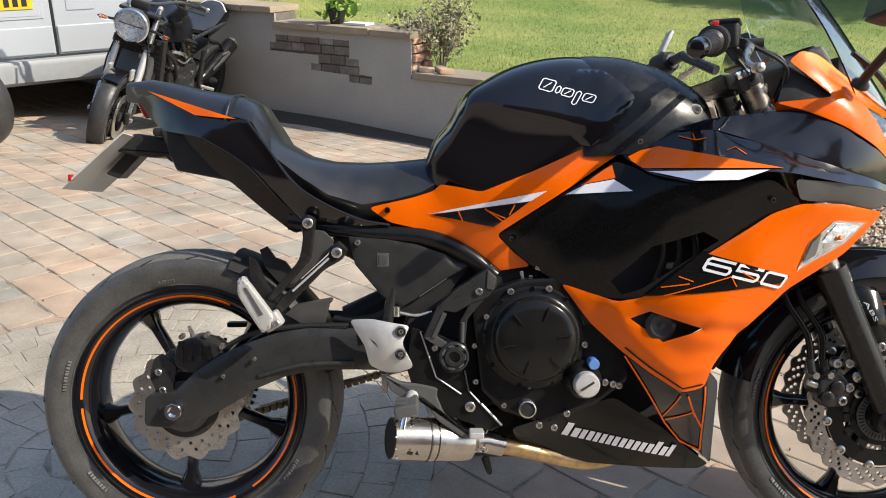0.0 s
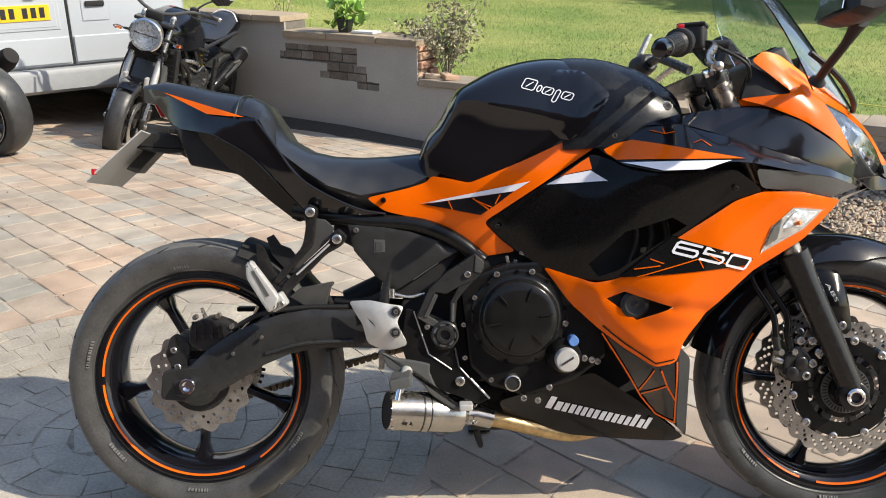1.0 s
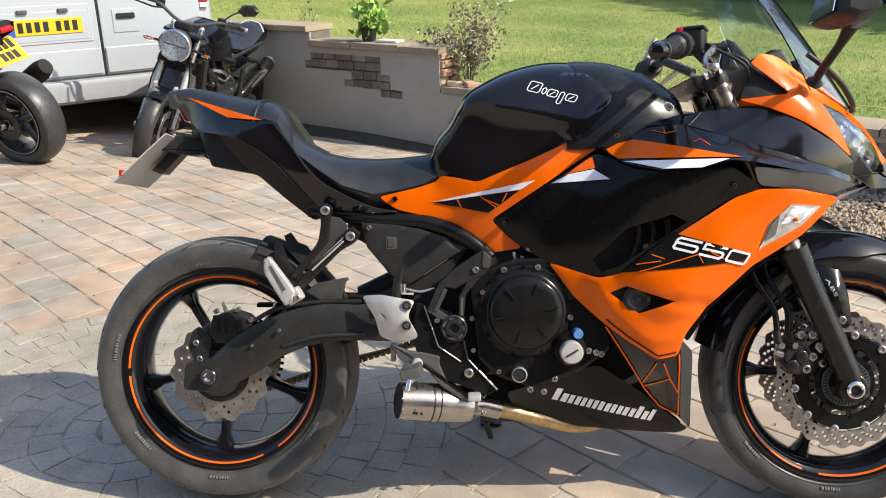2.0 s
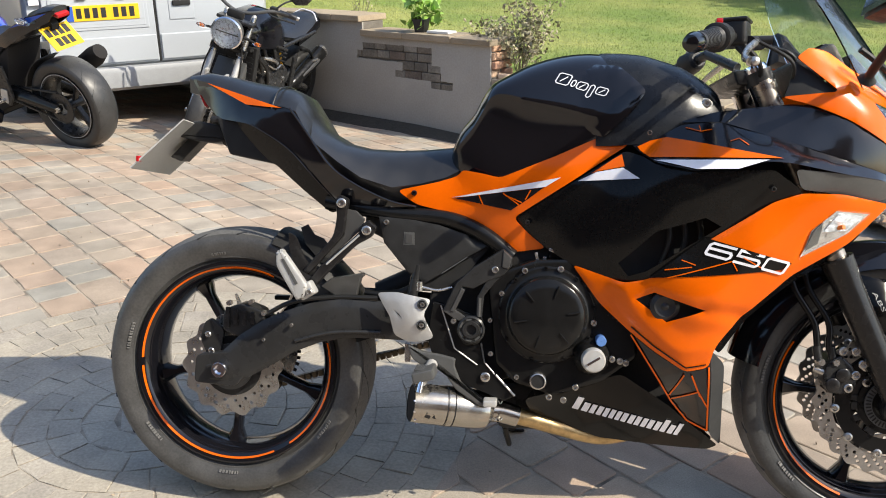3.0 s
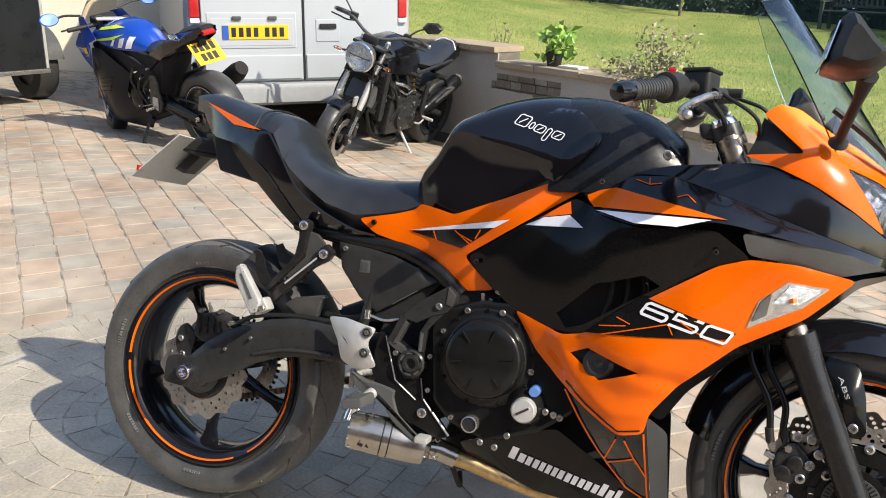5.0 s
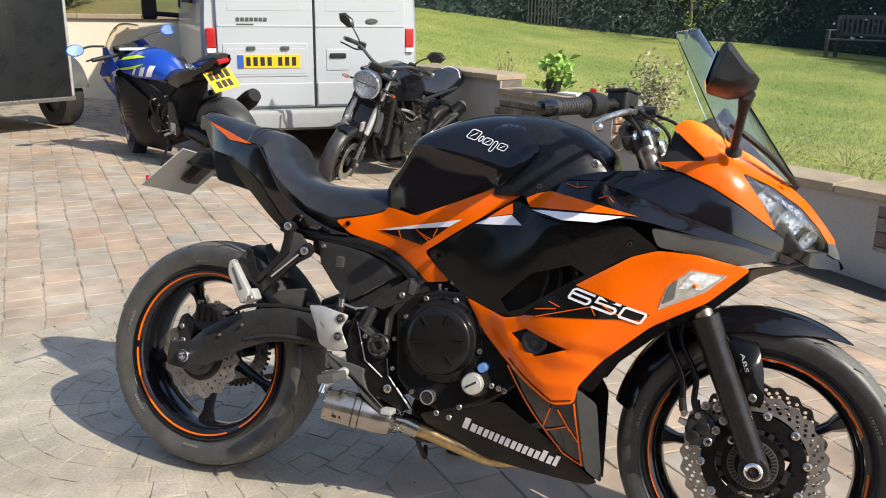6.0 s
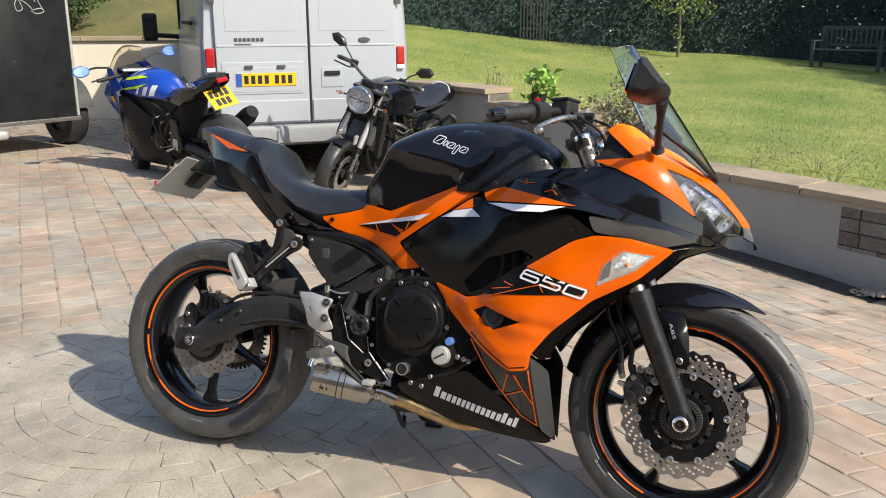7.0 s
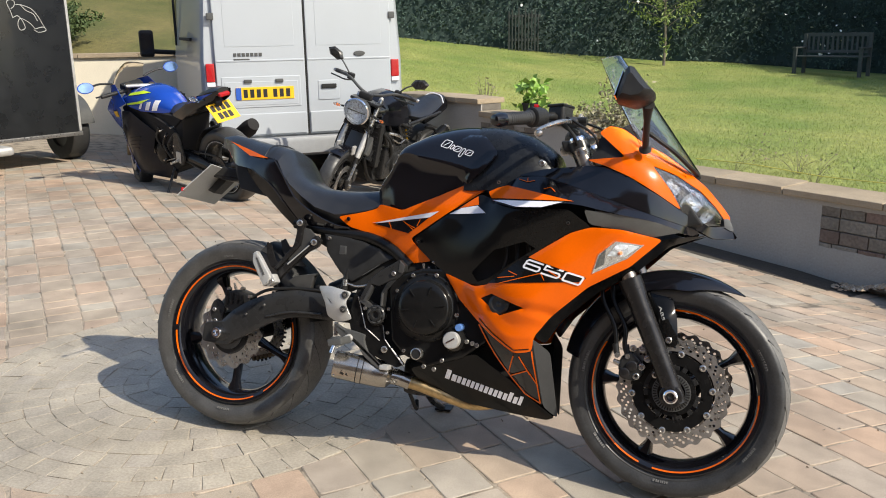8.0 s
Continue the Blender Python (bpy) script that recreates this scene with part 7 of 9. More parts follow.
strg = [(*at_wall(2.2 + 0.5 * k, 0.42 + 0.01 * (k % 3)), 0.25 + 0.012 * math.sin(2.2 * k)) for k in range(16)]
tagged(part("garden_string", tube(curve(strg, 3), 0.004, 6), ROPE, None), "yellow string stretched low along the lawn edge", "string")

# Bank grass in darker greens, with its shade put into the colour.
BANKGRASS = grass_material("shaded_bank_grass", [(0.075, 0.085, 0.022), (0.15, 0.13, 0.045)])
# cream wall with bank and shrub on the far side of the drive
CW = pose(-6.55, 7.75, -0.15, 0, 0, 31)
cw = tagged(new("wall_cream"), "sunlit cream painted wall with a stone coping", "wall", kind="structure")
cw.matrix_world = CW
part("wall_face", box(-6, 3.4, 0, 0.2, -0.3, 1.08), CREAM, cw, smooth=False)
for k in range(12):
    part("coping_slab", box(-6 + 0.79 * k + 0.004, -6 + 0.79 * (k + 1) - 0.004, -0.04, 0.24, 1.082, 1.14, 0.006), COPING, cw)
bank = tagged(part("bank", moved(sheet_grid([-9 + 0.6 * i for i in range(22)], [0.24 + 0.6 * j for j in range(22)], lambda x, y: 0.95 + 0.28 * y + 0.08 * math.sin(x * 1.3 + y)), CW), BANKGRASS, None), "rough green grass bank behind the cream wall", "bank", kind="structure")
sh = shrub("bank_shrub", "dark green bushy shrub above the cream wall", 0, 0, 0, 0.75, 0.62, 61, SHRUBLEAF, 9000, 0.05, 40)
sh.matrix_world = CW @ pose(-0.9, 0.75, 1.05)

# ---- van ----
VANW = mat("silver_van_paint", (0.43, 0.46, 0.49), 0.38, 0.1, var=0.03, scale=3, coat=0.3, rvar=0.02)
TINT = mat("dark_glass", (0.02, 0.024, 0.026), 0.06, var=0.1, coat=0.6, rvar=0.02)
GAP = mat("shadow_gap", (0.01, 0.01, 0.01), 0.8, var=0.1)
BUMP = mat("grey_bumper", (0.30, 0.31, 0.32), 0.5, var=0.1, scale=20)
van_o = Vector((-2.52, 4.73, 0)) + Vector((0.79, 0.62, 0)) * 0.385
van = thing("van", "silver panel van with twin rear doors parked on the drive", "van", pose(van_o.x, van_o.y, ground_z(van_o.x, van_o.y), 0, 0, 38))
VH = 0.885


def van_ring(y, w, z0, z1, zt=None, tuck=0.12):
    return [(-w, y, z0), (-w - 0.012, y, z0 + 0.35), (-w - 0.006, y, z0 + 0.75), (-w + tuck * 0.5, y, z1 - 0.25), (-w + tuck, y, z1 - 0.05), (-w + tuck + 0.12, y, z1),
            (w - tuck - 0.12, y, z1), (w - tuck, y, z1 - 0.05), (w - tuck * 0.5, y, z1 - 0.25), (w + 0.006, y, z0 + 0.75), (w + 0.012, y, z0 + 0.35), (w, y, z0)]


body = part("body", loft([van_ring(0.02, VH, 0.42, 2.3), van_ring(0.06, VH + 0.03, 0.40, 2.33), van_ring(1.5, VH + 0.07, 0.36, 2.35), van_ring(3.6, VH + 0.07, 0.36, 2.35), van_ring(4.1, VH + 0.05, 0.38, 1.75, tuck=0.2), van_ring(4.8, VH - 0.05, 0.40, 1.12), van_ring(4.95, VH - 0.2, 0.45, 0.95)]), VANW, van, "silver bodywork")
for s, x0, x1 in ((-1, -0.80, -0.008), (1, 0.008, 0.80)):
    d = part("rear_door", box(x0, x1, -0.022, 0.03, 0.475, 2.18, 0.012, 2), VANW, van, "rear door")
    part("upper_pressing", box(min(x0, x1) + 0.09, max(x0, x1) - 0.09, -0.0245, -0.018, 1.27, 2.05, 0.002), VANW, d)
    part("crease", box(x0 + 0.01, x1 - 0.01, -0.027, -0.018, 1.14, 1.155, 0.003), VANW, d)
    part("lower_pressing", box(x0 + 0.01, x1 - 0.01, -0.034, -0.018, 0.49, 0.68, 0.008, 2), VANW, d)
    for z in (1.5, 0.62, 2.0):
        part("hinge", box(s * 0.815 - 0.03, s * 0.815 + 0.03, -0.035, 0.0, z, z + 0.06, 0.006), GREY, d)
    part("lamp", box(s * 0.845 - 0.038, s * 0.845 + 0.038, -0.012, 0.05, 0.97, 1.13, 0.01, 2), REDLENS, van, "red rear lamp")
    part("lamp_clear", box(s * 0.845 - 0.036, s * 0.845 + 0.036, -0.010, 0.05, 0.93, 0.967, 0.004), WHITE, van, "clear rear lamp section")
part("door_gap", box(-0.006, 0.006, -0.016, 0.03, 0.475, 2.18), GAP, van)
rec = part("plate_recess", box(-0.76, -0.06, -0.0285, -0.015, 0.735, 1.01, 0.006, 2), VANW, van, "recessed plate panel")
part("recess_face", box(-0.735, -0.085, -0.0315, -0.02, 0.755, 0.965, 0.004, 2), VANW, rec)
pl2 = part("number_plate", box(-0.645, -0.125, -0.038, -0.028, 0.805, 0.916, 0.003), YELLOW, van, "yellow number plate")
part("plate_band", box(-0.643, -0.595, -0.0395, -0.036, 0.807, 0.914), mat("blue_band", (0.02, 0.09, 0.42), 0.5), pl2)
for k in range(7):
    x = -0.575 + 0.058 * k + (0.03 if k > 3 else 0)
    part("bar", box(x, x + 0.036, -0.0395, -0.036, 0.825, 0.897), INK, pl2)
for x in (-0.53, -0.25):
    part("plate_lamp", box(x - 0.035, x + 0.035, -0.05, -0.028, 0.955, 0.985, 0.006), GREY, rec)
hr = part("handle_recess", box(0.10, 0.30, -0.0285, -0.015, 0.78, 0.96, 0.008, 2), VANW, van)
part("handle", box(0.13, 0.27, -0.045, -0.026, 0.885, 0.925, 0.008, 2), GAP, hr, "black door handle")
part("maker_badge", moved(lathe([(0.001, -0.01), (0.05, -0.009), (0.056, 0)], 28), pose(0.50, -0.024, 1.19) @ Matrix.Diagonal((1, 1, 0.42, 1))), GREY, van, "dark oval badge")
for k in range(7):
    part("badge_bar", box(-0.64 + 0.037 * k, -0.612 + 0.037 * k, -0.028, -0.02, 1.185, 1.215, 0.002), GREY, van, "grey badge letter shape")
part("badge_bar", box(-0.64, -0.50, -0.027, -0.02, 1.150, 1.166, 0.002), GREY, van, "small grey badge")
part("rear_bumper", loft([[(x, y, z) for y, z in ((-0.03, 0.46), (-0.085, 0.455), (-0.10, 0.42), (-0.095, 0.31), (-0.06, 0.285), (0.05, 0.29), (0.05, 0.46))] for x in (-0.93, -0.90, -0.5, 0.5, 0.90, 0.93)]), BUMP, van, "grey rear bumper")
part("side_window", box(-VH - 0.085, -VH - 0.055, 3.2, 4.0, 1.25, 1.95, 0.01), TINT, van, "dark side window")
for y in (0.85, 3.9):
    for s in (-1, 1):
        wl = part("wheel", moved(lathe([(0.19, -0.10), (0.32, -0.10), (0.335, -0.07), (0.335, 0.07), (0.32, 0.10), (0.19, 0.10)], 40, closed=True), pose(s * 0.84, y, 0.335, 0, 0, 90)), RUBBER, van, "van wheel")
        part("rim", moved(lathe([(0.195, -0.07), (0.195, 0.07), (0.05, 0.05), (0.0005, 0.05), (0.0005, -0.05), (0.05, -0.05)], 30, closed=True), pose(s * 0.84, y, 0.335, 0, 0, 90)), GREY, wl)
part("door_rail", box(-VH - 0.083, -VH - 0.06, 0.5, 2.3, 1.32, 1.35, 0.004), GAP, van)
mr = part("wing_mirror", moved(box(-0.09, 0.09, -0.05, 0.05, -0.17, 0.17, 0.035, 3), pose(-VH - 0.40, 4.1, 1.27)), MATTE, van, "large black wing mirror")
part("mirror_arm", tube([(-VH + 0.05, 4.15, 1.14), (-VH - 0.32, 4.1, 1.17)], 0.03, 10), MATTE, mr)
part("mirror_glass", box(-VH - 0.475, -VH - 0.325, 4.045, 4.052, 1.14, 1.40, 0.002), TINT, mr)
part("side_strip", box(-VH - 0.095, -VH - 0.06, 0.5, 3.0, 0.62, 0.72, 0.008), MATTE, van)

# ---- trailer ----
TRAIL = mat("black_trailer_panel", (0.012, 0.013, 0.014), 0.3, var=0.2, scale=6, coat=0.3)
tr = thing("box_trailer", "black box trailer with pale metal edge trims", "trailer", pose(-4.61, 4.73, ground_z(-4.61, 4.73), 0, 0, 70.7))
part("box_body", box(-2.0, 0, 0, 3.0, 0.33, 2.3, 0.01), TRAIL, tr, "black panels")
part("bottom_trim", box(-2.02, 0.02, -0.02, 3.02, 0.295, 0.332, 0.006), DISC, tr, "pale metal trim")
part("corner_trim", box(-0.012, 0.014, -0.014, 0.012, 0.337, 2.31, 0.004), ALU, tr, "pale metal trim")
for y in (0.55,):
    tw = part("wheel", moved(lathe([(0.17, -0.09), (0.29, -0.09), (0.305, -0.06), (0.305, 0.06), (0.29, 0.09), (0.17, 0.09)], 40, closed=True), pose(0.16, y, 0.305, 0, 0, 90)), RUBBER, tr, "trailer wheel")
    part("rim", moved(lathe([(0.172, -0.06), (0.172, 0.06), (0.05, 0.04), (0.0005, 0.04), (0.0005, -0.04), (0.05, -0.04)], 30, closed=True), pose(0.16, y, 0.305, 0, 0, 90)), GREY, tw)
    part("mudguard", moved(lathe([(0.34, -0.12), (0.35, -0.12), (0.35, 0.12), (0.34, 0.12)], 24, 10, 170, closed=True), pose(0.165, y, 0.32, 0, 0, 90)), GREY, tr, "grey mudguard")
part("axle", tube([(-1.8, 0.55, 0.30), (0.16, 0.55, 0.30)], 0.035, 10), SATIN, tr)
part("coupling", box(-0.98, -0.83, -0.35, 0.0, 0.22, 0.30, 0.03, 3), ALU, tr, "pale metal foot")
for pts in ([(-0.48, 1.52), (-0.44, 1.55), (-0.43, 1.60), (-0.48, 1.62), (-0.52, 1.59), (-0.49, 1.50), (-0.47, 1.42)], [(-0.42, 1.57), (-0.34, 1.56), (-0.24, 1.52), (-0.17, 1.44), (-0.13, 1.36), (-0.10, 1.30)], [(-0.47, 1.42), (-0.41, 1.44), (-0.36, 1.38), (-0.34, 1.30), (-0.40, 1.28), (-0.42, 1.35), (-0.38, 1.41), (-0.28, 1.36), (-0.22, 1.29)], [(-0.22, 1.29), (-0.12, 1.31), (-0.09, 1.27), (-0.18, 1.25), (-0.24, 1.28)], [(-0.36, 1.56), (-0.30, 1.50), (-0.22, 1.46), (-0.18, 1.38)]):
    part("painted_line", tube(curve([(x * 0.78 - 0.15, -0.003, (z - 1.45) * 0.78 + 1.44) for x, z in pts]), 0.0034, 6), PLATEBACK, tr, "pale painted line")

# ---- the other two motorcycles ----
def plain_wheel(parent, x, R, width, rimr, spokes, steer=None, disc=0.0, label=""):
    M = (steer or Matrix.Identity(4)) @ Matrix.Translation((x, 0, R))
    h = width * 0.42
    w = part("wheel", moved(lathe([(rimr + 0.004, -h), (rimr - 0.014, -h), (rimr - 0.03, 0), (rimr - 0.014, h), (rimr + 0.004, h), (rimr - 0.01, h * 0.4), (rimr - 0.01, -h * 0.4)], 48, closed=True), M), SATIN, parent, label)
    tyre_parts(w, R, width, rimr, M, 64, None, RUBBER)
    for k in range(spokes):
        part("spoke", moved(box(0.03, rimr - 0.015, -0.02, 0.02, -0.011, 0.011, 0.004), M @ Matrix.Rotation(2 * math.pi * k / spokes, 4, "Y")), SATIN, w)
    part("hub", moved(cyl((0, -0.07, 0), (0, 0.07, 0), 0.035), M), SATIN, w)
    if disc:
        for s in (-1, 1):
            part("brake_disc", moved(lathe([(disc, 0.003), (disc, -0.003), (disc * 0.66, -0.003), (disc * 0.66, 0.003)], 48, closed=True), M @ Matrix.Translation((0, s * 0.07, 0))), DISC, w, "steel brake disc")
    return w, M


# naked roadster
nk = thing("naked_motorcycle", "black naked motorcycle with a round headlight on its side stand", "motorcycle", pose(-1.42, 5.60, ground_z(-1.42, 5.60)) @ pose(0, 0, 0, 0, 0, -101.8) @ pose(0, 0, 0, -14.5, 0, 0) @ Matrix.Scale(0.95, 4))
NH = Vector((1.40, 0, 0.30))
NA = Vector((-math.sin(radians(24)), 0, math.cos(radians(24))))
NS = Matrix.Translation(NH) @ Matrix.Rotation(radians(13), 4, NA) @ Matrix.Translation(-NH)
nrw, NRM = plain_wheel(nk, 0.0, 0.315, 0.18, 0.22, 10, label="black cast rear wheel")
nfw, NFM = plain_wheel(nk, 1.45, 0.300, 0.12, 0.218, 10, NS, 0.160, "black cast front wheel")
LIGHTM = NS @ pose(1.34, 0, 0.93, 0, 0, 90) @ pose(0, 0, 0, 6, 0, 0) @ Matrix.Scale(1.1, 4)
for s in (-1, 1):
    b = Vector((1.44, s * 0.105, 0.30))
    fk = part("fork_leg", moved(tube([b - NA * 0.03, b + NA * 0.05, b + NA * 0.24, b + NA * 0.26], [0.026, 0.022, 0.021, 0.019], 16), NS), FORK, nk, "dark fork leg")
    part("fork_tube", moved(tube([b + NA * 0.25, b + NA * 0.26, b + NA * 0.47, b + NA * 0.48], [0.022, 0.0245, 0.0245, 0.023], 16), NS), ALU, fk, "bright silver fork tube")
    part("upper_tube", moved(tube([b + NA * 0.47, b + NA * 0.80], 0.022, 16), NS), STEEL, fk, "bright upper tube")
    part("fork_cap", moved(tube([b + NA * 0.80, b + NA * 0.825], [0.022, 0.014], 14), NS), ALU, fk)
    part("fork_clamp", moved(tube([b + NA * 0.50, b + NA * 0.55], 0.037, 14), NS), SATIN, fk)
    part("axle_clamp", moved(box(1.40, 1.48, s * 0.12 - 0.02, s * 0.12 + 0.02, 0.26, 0.35, 0.012), NS), SATIN, fk)
    part("axle_end", moved(cyl((1.45, s * 0.12, 0.30), (1.45, s * 0.155, 0.30), 0.016, n=14, bevel=0.003), NS), STEEL, fk, "bright axle end")
    part("fork_guard", moved(box(1.462, 1.475, s * 0.125 - 0.012, s * 0.125 + 0.012, 0.34, 0.50, 0.004), NS @ Matrix.Translation((1.45, 0, 0.30)) @ Matrix.Rotation(-radians(24), 4, "Y") @ Matrix.Translation((-1.45, 0, -0.30))), STEEL, fk)
    cal = part("caliper", moved(box(1.30, 1.37, s * 0.10 - 0.032, s * 0.10 + 0.032, 0.30, 0.42, 0.014), NS), SATIN, nk, "dark brake caliper")
    part("caliper_bolt", moved(cyl((1.335, s * 0.132, 0.39), (1.335, s * 0.14, 0.39), 0.009, n=10), NS), STEEL, cal)
    part("brake_hose", moved(tube(curve([(1.34, s * 0.11, 0.42), (1.30, s * 0.14, 0.60), (1.26, s * 0.11, 0.80), (1.22, s * 0.05, 0.98)]), 0.006, 6), NS), MUDFILM, nk)
    bar = part("handlebar", moved(tube(curve([(1.16, 0, 1.05), (1.16, s * 0.10, 1.08), (1.12, s * 0.24, 1.135), (1.06, s * 0.385, 1.13)]), 0.013, 10), NS), GREY, nk, "grey tapered handlebar")
    part("grip", moved(tube([(1.092, s * 0.27, 1.137), (1.058, s * 0.395, 1.128)], 0.019, 12), NS), RUBBER, bar)
    part("bar_end", moved(cyl((1.058, s * 0.395, 1.128), (1.052, s * 0.418, 1.127), 0.017, n=14, bevel=0.004), NS), STEEL, bar)
    part("switch_box", moved(box(1.075, 1.125, s * 0.23 - 0.03, s * 0.23 + 0.03, 1.105, 1.165, 0.012), NS), MATTE, bar)
    part("lever", moved(tube(curve([(1.13, s * 0.20, 1.115), (1.18, s * 0.25, 1.11), (1.15, s * 0.33, 1.105), (1.12, s * 0.41, 1.10)]), 0.007, 8), NS), SATIN, bar)
    part("mirror_arm", moved(tube(curve([(1.11, s * 0.24, 1.15), (1.13, s * 0.30, 1.22), (1.12, s * 0.355, 1.26)]), 0.007, 8), NS), GREY, bar)
    part("mirror", moved(lathe([(0.001, -0.028), (0.04, -0.024), (0.056, -0.004), (0.055, 0.006), (0.001, 0.008)], 6), NS @ pose(1.12, s * 0.41, 1.285, 0, 0, 90) @ pose(0, 0, 0, 0, -s * 18, 0) @ Matrix.Diagonal((1.5, 1, 0.85, 1))), SATIN, bar, "angular black mirror")
    ind = part("indicator", moved(loft([[(d, k * c, k * e) for c, e in ((-0.012, -0.014), (0.012, -0.014), (0.02, 0.0), (0.0, 0.018), (-0.02, 0.0))] for d, k in ((-0.05, 0.3), (-0.01, 1.0), (0.02, 0.9), (0.04, 0.2))]), NS @ pose(1.28, s * 0.215, 0.90, 0, -10, s * 62)), LENS, nk, "clear indicator")
    part("bulb", moved(loft([[(d, k * c, k * e) for c, e in ((-0.008, -0.008), (0.008, -0.008), (0.008, 0.008), (-0.008, 0.008))] for d, k in ((-0.02, 0.6), (0.015, 1.0))]), NS @ pose(1.28, s * 0.215, 0.90, 0, -10, s * 62)), AMBER, ind)
    part("indicator_stalk", moved(tube([(1.26, s * 0.10, 0.91), (1.27, s * 0.185, 0.905)], [0.013, 0.008], 8), NS), SATIN, nk)
hb = part("headlight", moved(lathe([(0.02, 0.12), (0.06, 0.105), (0.092, 0.05), (0.106, -0.005), (0.107, -0.02), (0.100, -0.026)], 40), LIGHTM), GREY, nk, "round headlight in a grey shell")
part("reflector", moved(lathe([(0.098, -0.015), (0.07, 0.012), (0.035, 0.028), (0.001, 0.032)], 20), LIGHTM), BRIGHTBOWL, hb, smooth=False)
part("rim", moved(lathe([(0.099, -0.02), (0.107, -0.016), (0.109, -0.024), (0.100, -0.031)], 40, closed=True), LIGHTM), CHROME, hb)
part("bulb_bar", moved(box(-0.075, 0.075, -0.012, -0.006, -0.004, 0.004, 0.002), LIGHTM), GREY, hb)
part("lens", moved(lathe([(0.100, -0.022), (0.065, -0.036), (0.001, -0.041)], 32), LIGHTM), LENS, hb).visible_shadow = False
part("fender", moved(lathe([(0.312, -0.062), (0.322, -0.05), (0.326, 0), (0.322, 0.05), (0.312, 0.062), (0.316, 0)], 24, 62, 125, closed=True), NFM), BLACK, nk, "black front fender")
for s in (-1, 1):
    part("fender_stay", moved(box(1.36, 1.42, s * 0.075 - 0.012, s * 0.075 + 0.012, 0.56, 0.64, 0.008), NS), ALU, nk, "silver fender bracket")
part("clocks", moved(box(1.21, 1.26, -0.065, 0.065, 1.02, 1.085, 0.018), NS), MATTE, nk, "black instrument unit")
part("yoke", moved(box(1.13, 1.24, -0.14, 0.14, 0.985, 1.012, 0.01), NS), SATIN, nk)
part("lower_yoke", moved(box(1.18, 1.26, -0.13, 0.13, 0.775, 0.81, 0.01), NS), ENGINE, nk)
part("radiator", box(1.07, 1.13, -0.19, 0.19, 0.42, 0.82, 0.012), MATTE, nk, "black radiator")
for k in range(9):
    part("radiator_fin", box(1.128, 1.134, -0.17, 0.17, 0.45 + 0.04 * k, 0.462 + 0.04 * k), SATIN, nk)
part("fuel_tank", loft(rings_of([(0.50, 0.83, 0.87, 0.09), (0.57, 0.80, 0.95, 0.13), (0.70, 0.80, 1.04, 0.17), (0.86, 0.80, 1.075, 0.195), (1.0, 0.82, 1.06, 0.19), (1.10, 0.86, 1.01, 0.15), (1.15, 0.90, 0.96, 0.10)])), BLACK, nk, "black fuel tank")
for s in (-1, 1):
    part("tank_side", prism(rounded([(0.66, 0.84), (0.86, 0.86), (1.10, 0.92), (1.13, 0.86), (1.04, 0.80), (0.80, 0.77), (0.66, 0.79)]), s * 0.165 - 0.012, s * 0.165 + 0.012, 0.010), BLACK, nk, "black side panel")
    part("silver_link", tube(curve([(0.90, s * 0.19, 0.66), (0.80, s * 0.205, 0.62), (0.70, s * 0.20, 0.64), (0.62, s * 0.19, 0.60)]), 0.008, 8), STEEL, nk)
    part("silver_cap", cyl((0.93, s * 0.16, 0.60), (0.93, s * 0.215, 0.60), 0.022, n=16, bevel=0.004), STEEL, nk, "bright engine cap")
    part("silver_cap", cyl((0.64, s * 0.17, 0.52), (0.64, s * 0.21, 0.52), 0.018, n=16, bevel=0.004), STEEL, nk, "bright engine cap")
    for k in range(5):
        part("head_bolt", cyl((0.86 + 0.045 * k, s * 0.15, 0.70 - 0.03 * k), (0.86 + 0.045 * k, s * 0.175, 0.70 - 0.03 * k), 0.009, n=8), STEEL, nk)
part("seat", cushion([(-0.16, 0.93, 0.955, 0.06), (-0.05, 0.91, 0.955, 0.11), (0.08, 0.88, 0.935, 0.14), (0.25, 0.83, 0.88, 0.16), (0.42, 0.81, 0.865, 0.15), (0.56, 0.83, 0.87, 0.11)]), VINYL, nk, "black seat")
part("seat_piping", tube(curve([(-0.03, -0.118, 0.905), (-0.06, -0.06, 0.958), (-0.065, 0.0, 0.964), (-0.06, 0.06, 0.958), (-0.03, 0.118, 0.905)]), 0.006, 6), WHITE, nk, "pale seam across the seat")
part("tail", loft(rings_of([(-0.27, 0.88, 0.92, 0.03), (-0.16, 0.84, 0.925, 0.10), (0.05, 0.79, 0.88, 0.135), (0.3, 0.73, 0.82, 0.14)])), BLACK, nk)
part("tail_light", box(-0.285, -0.262, -0.05, 0.05, 0.885, 0.915, 0.006), REDLENS, nk)
part("engine", box(0.55, 1.0, -0.20, 0.20, 0.28, 0.60, 0.035), SATIN, nk, "dark engine")
for x, z, ry in ((1.0, 0.50, 62), (0.74, 0.56, -14)):
    part("cylinder", moved(box(-0.10, 0.10, -0.13, 0.13, -0.02, 0.26, 0.02), pose(x - 0.06, 0, z, 0, ry, 0)), GREY, nk, "grey engine cylinder")
    for k in range(6):
        part("cooling_fin", moved(box(-0.125, 0.125, -0.15, 0.15, 0.03 + 0.033 * k, 0.042 + 0.033 * k, 0.003), pose(x - 0.06, 0, z, 0, ry, 0)), SATIN, nk)
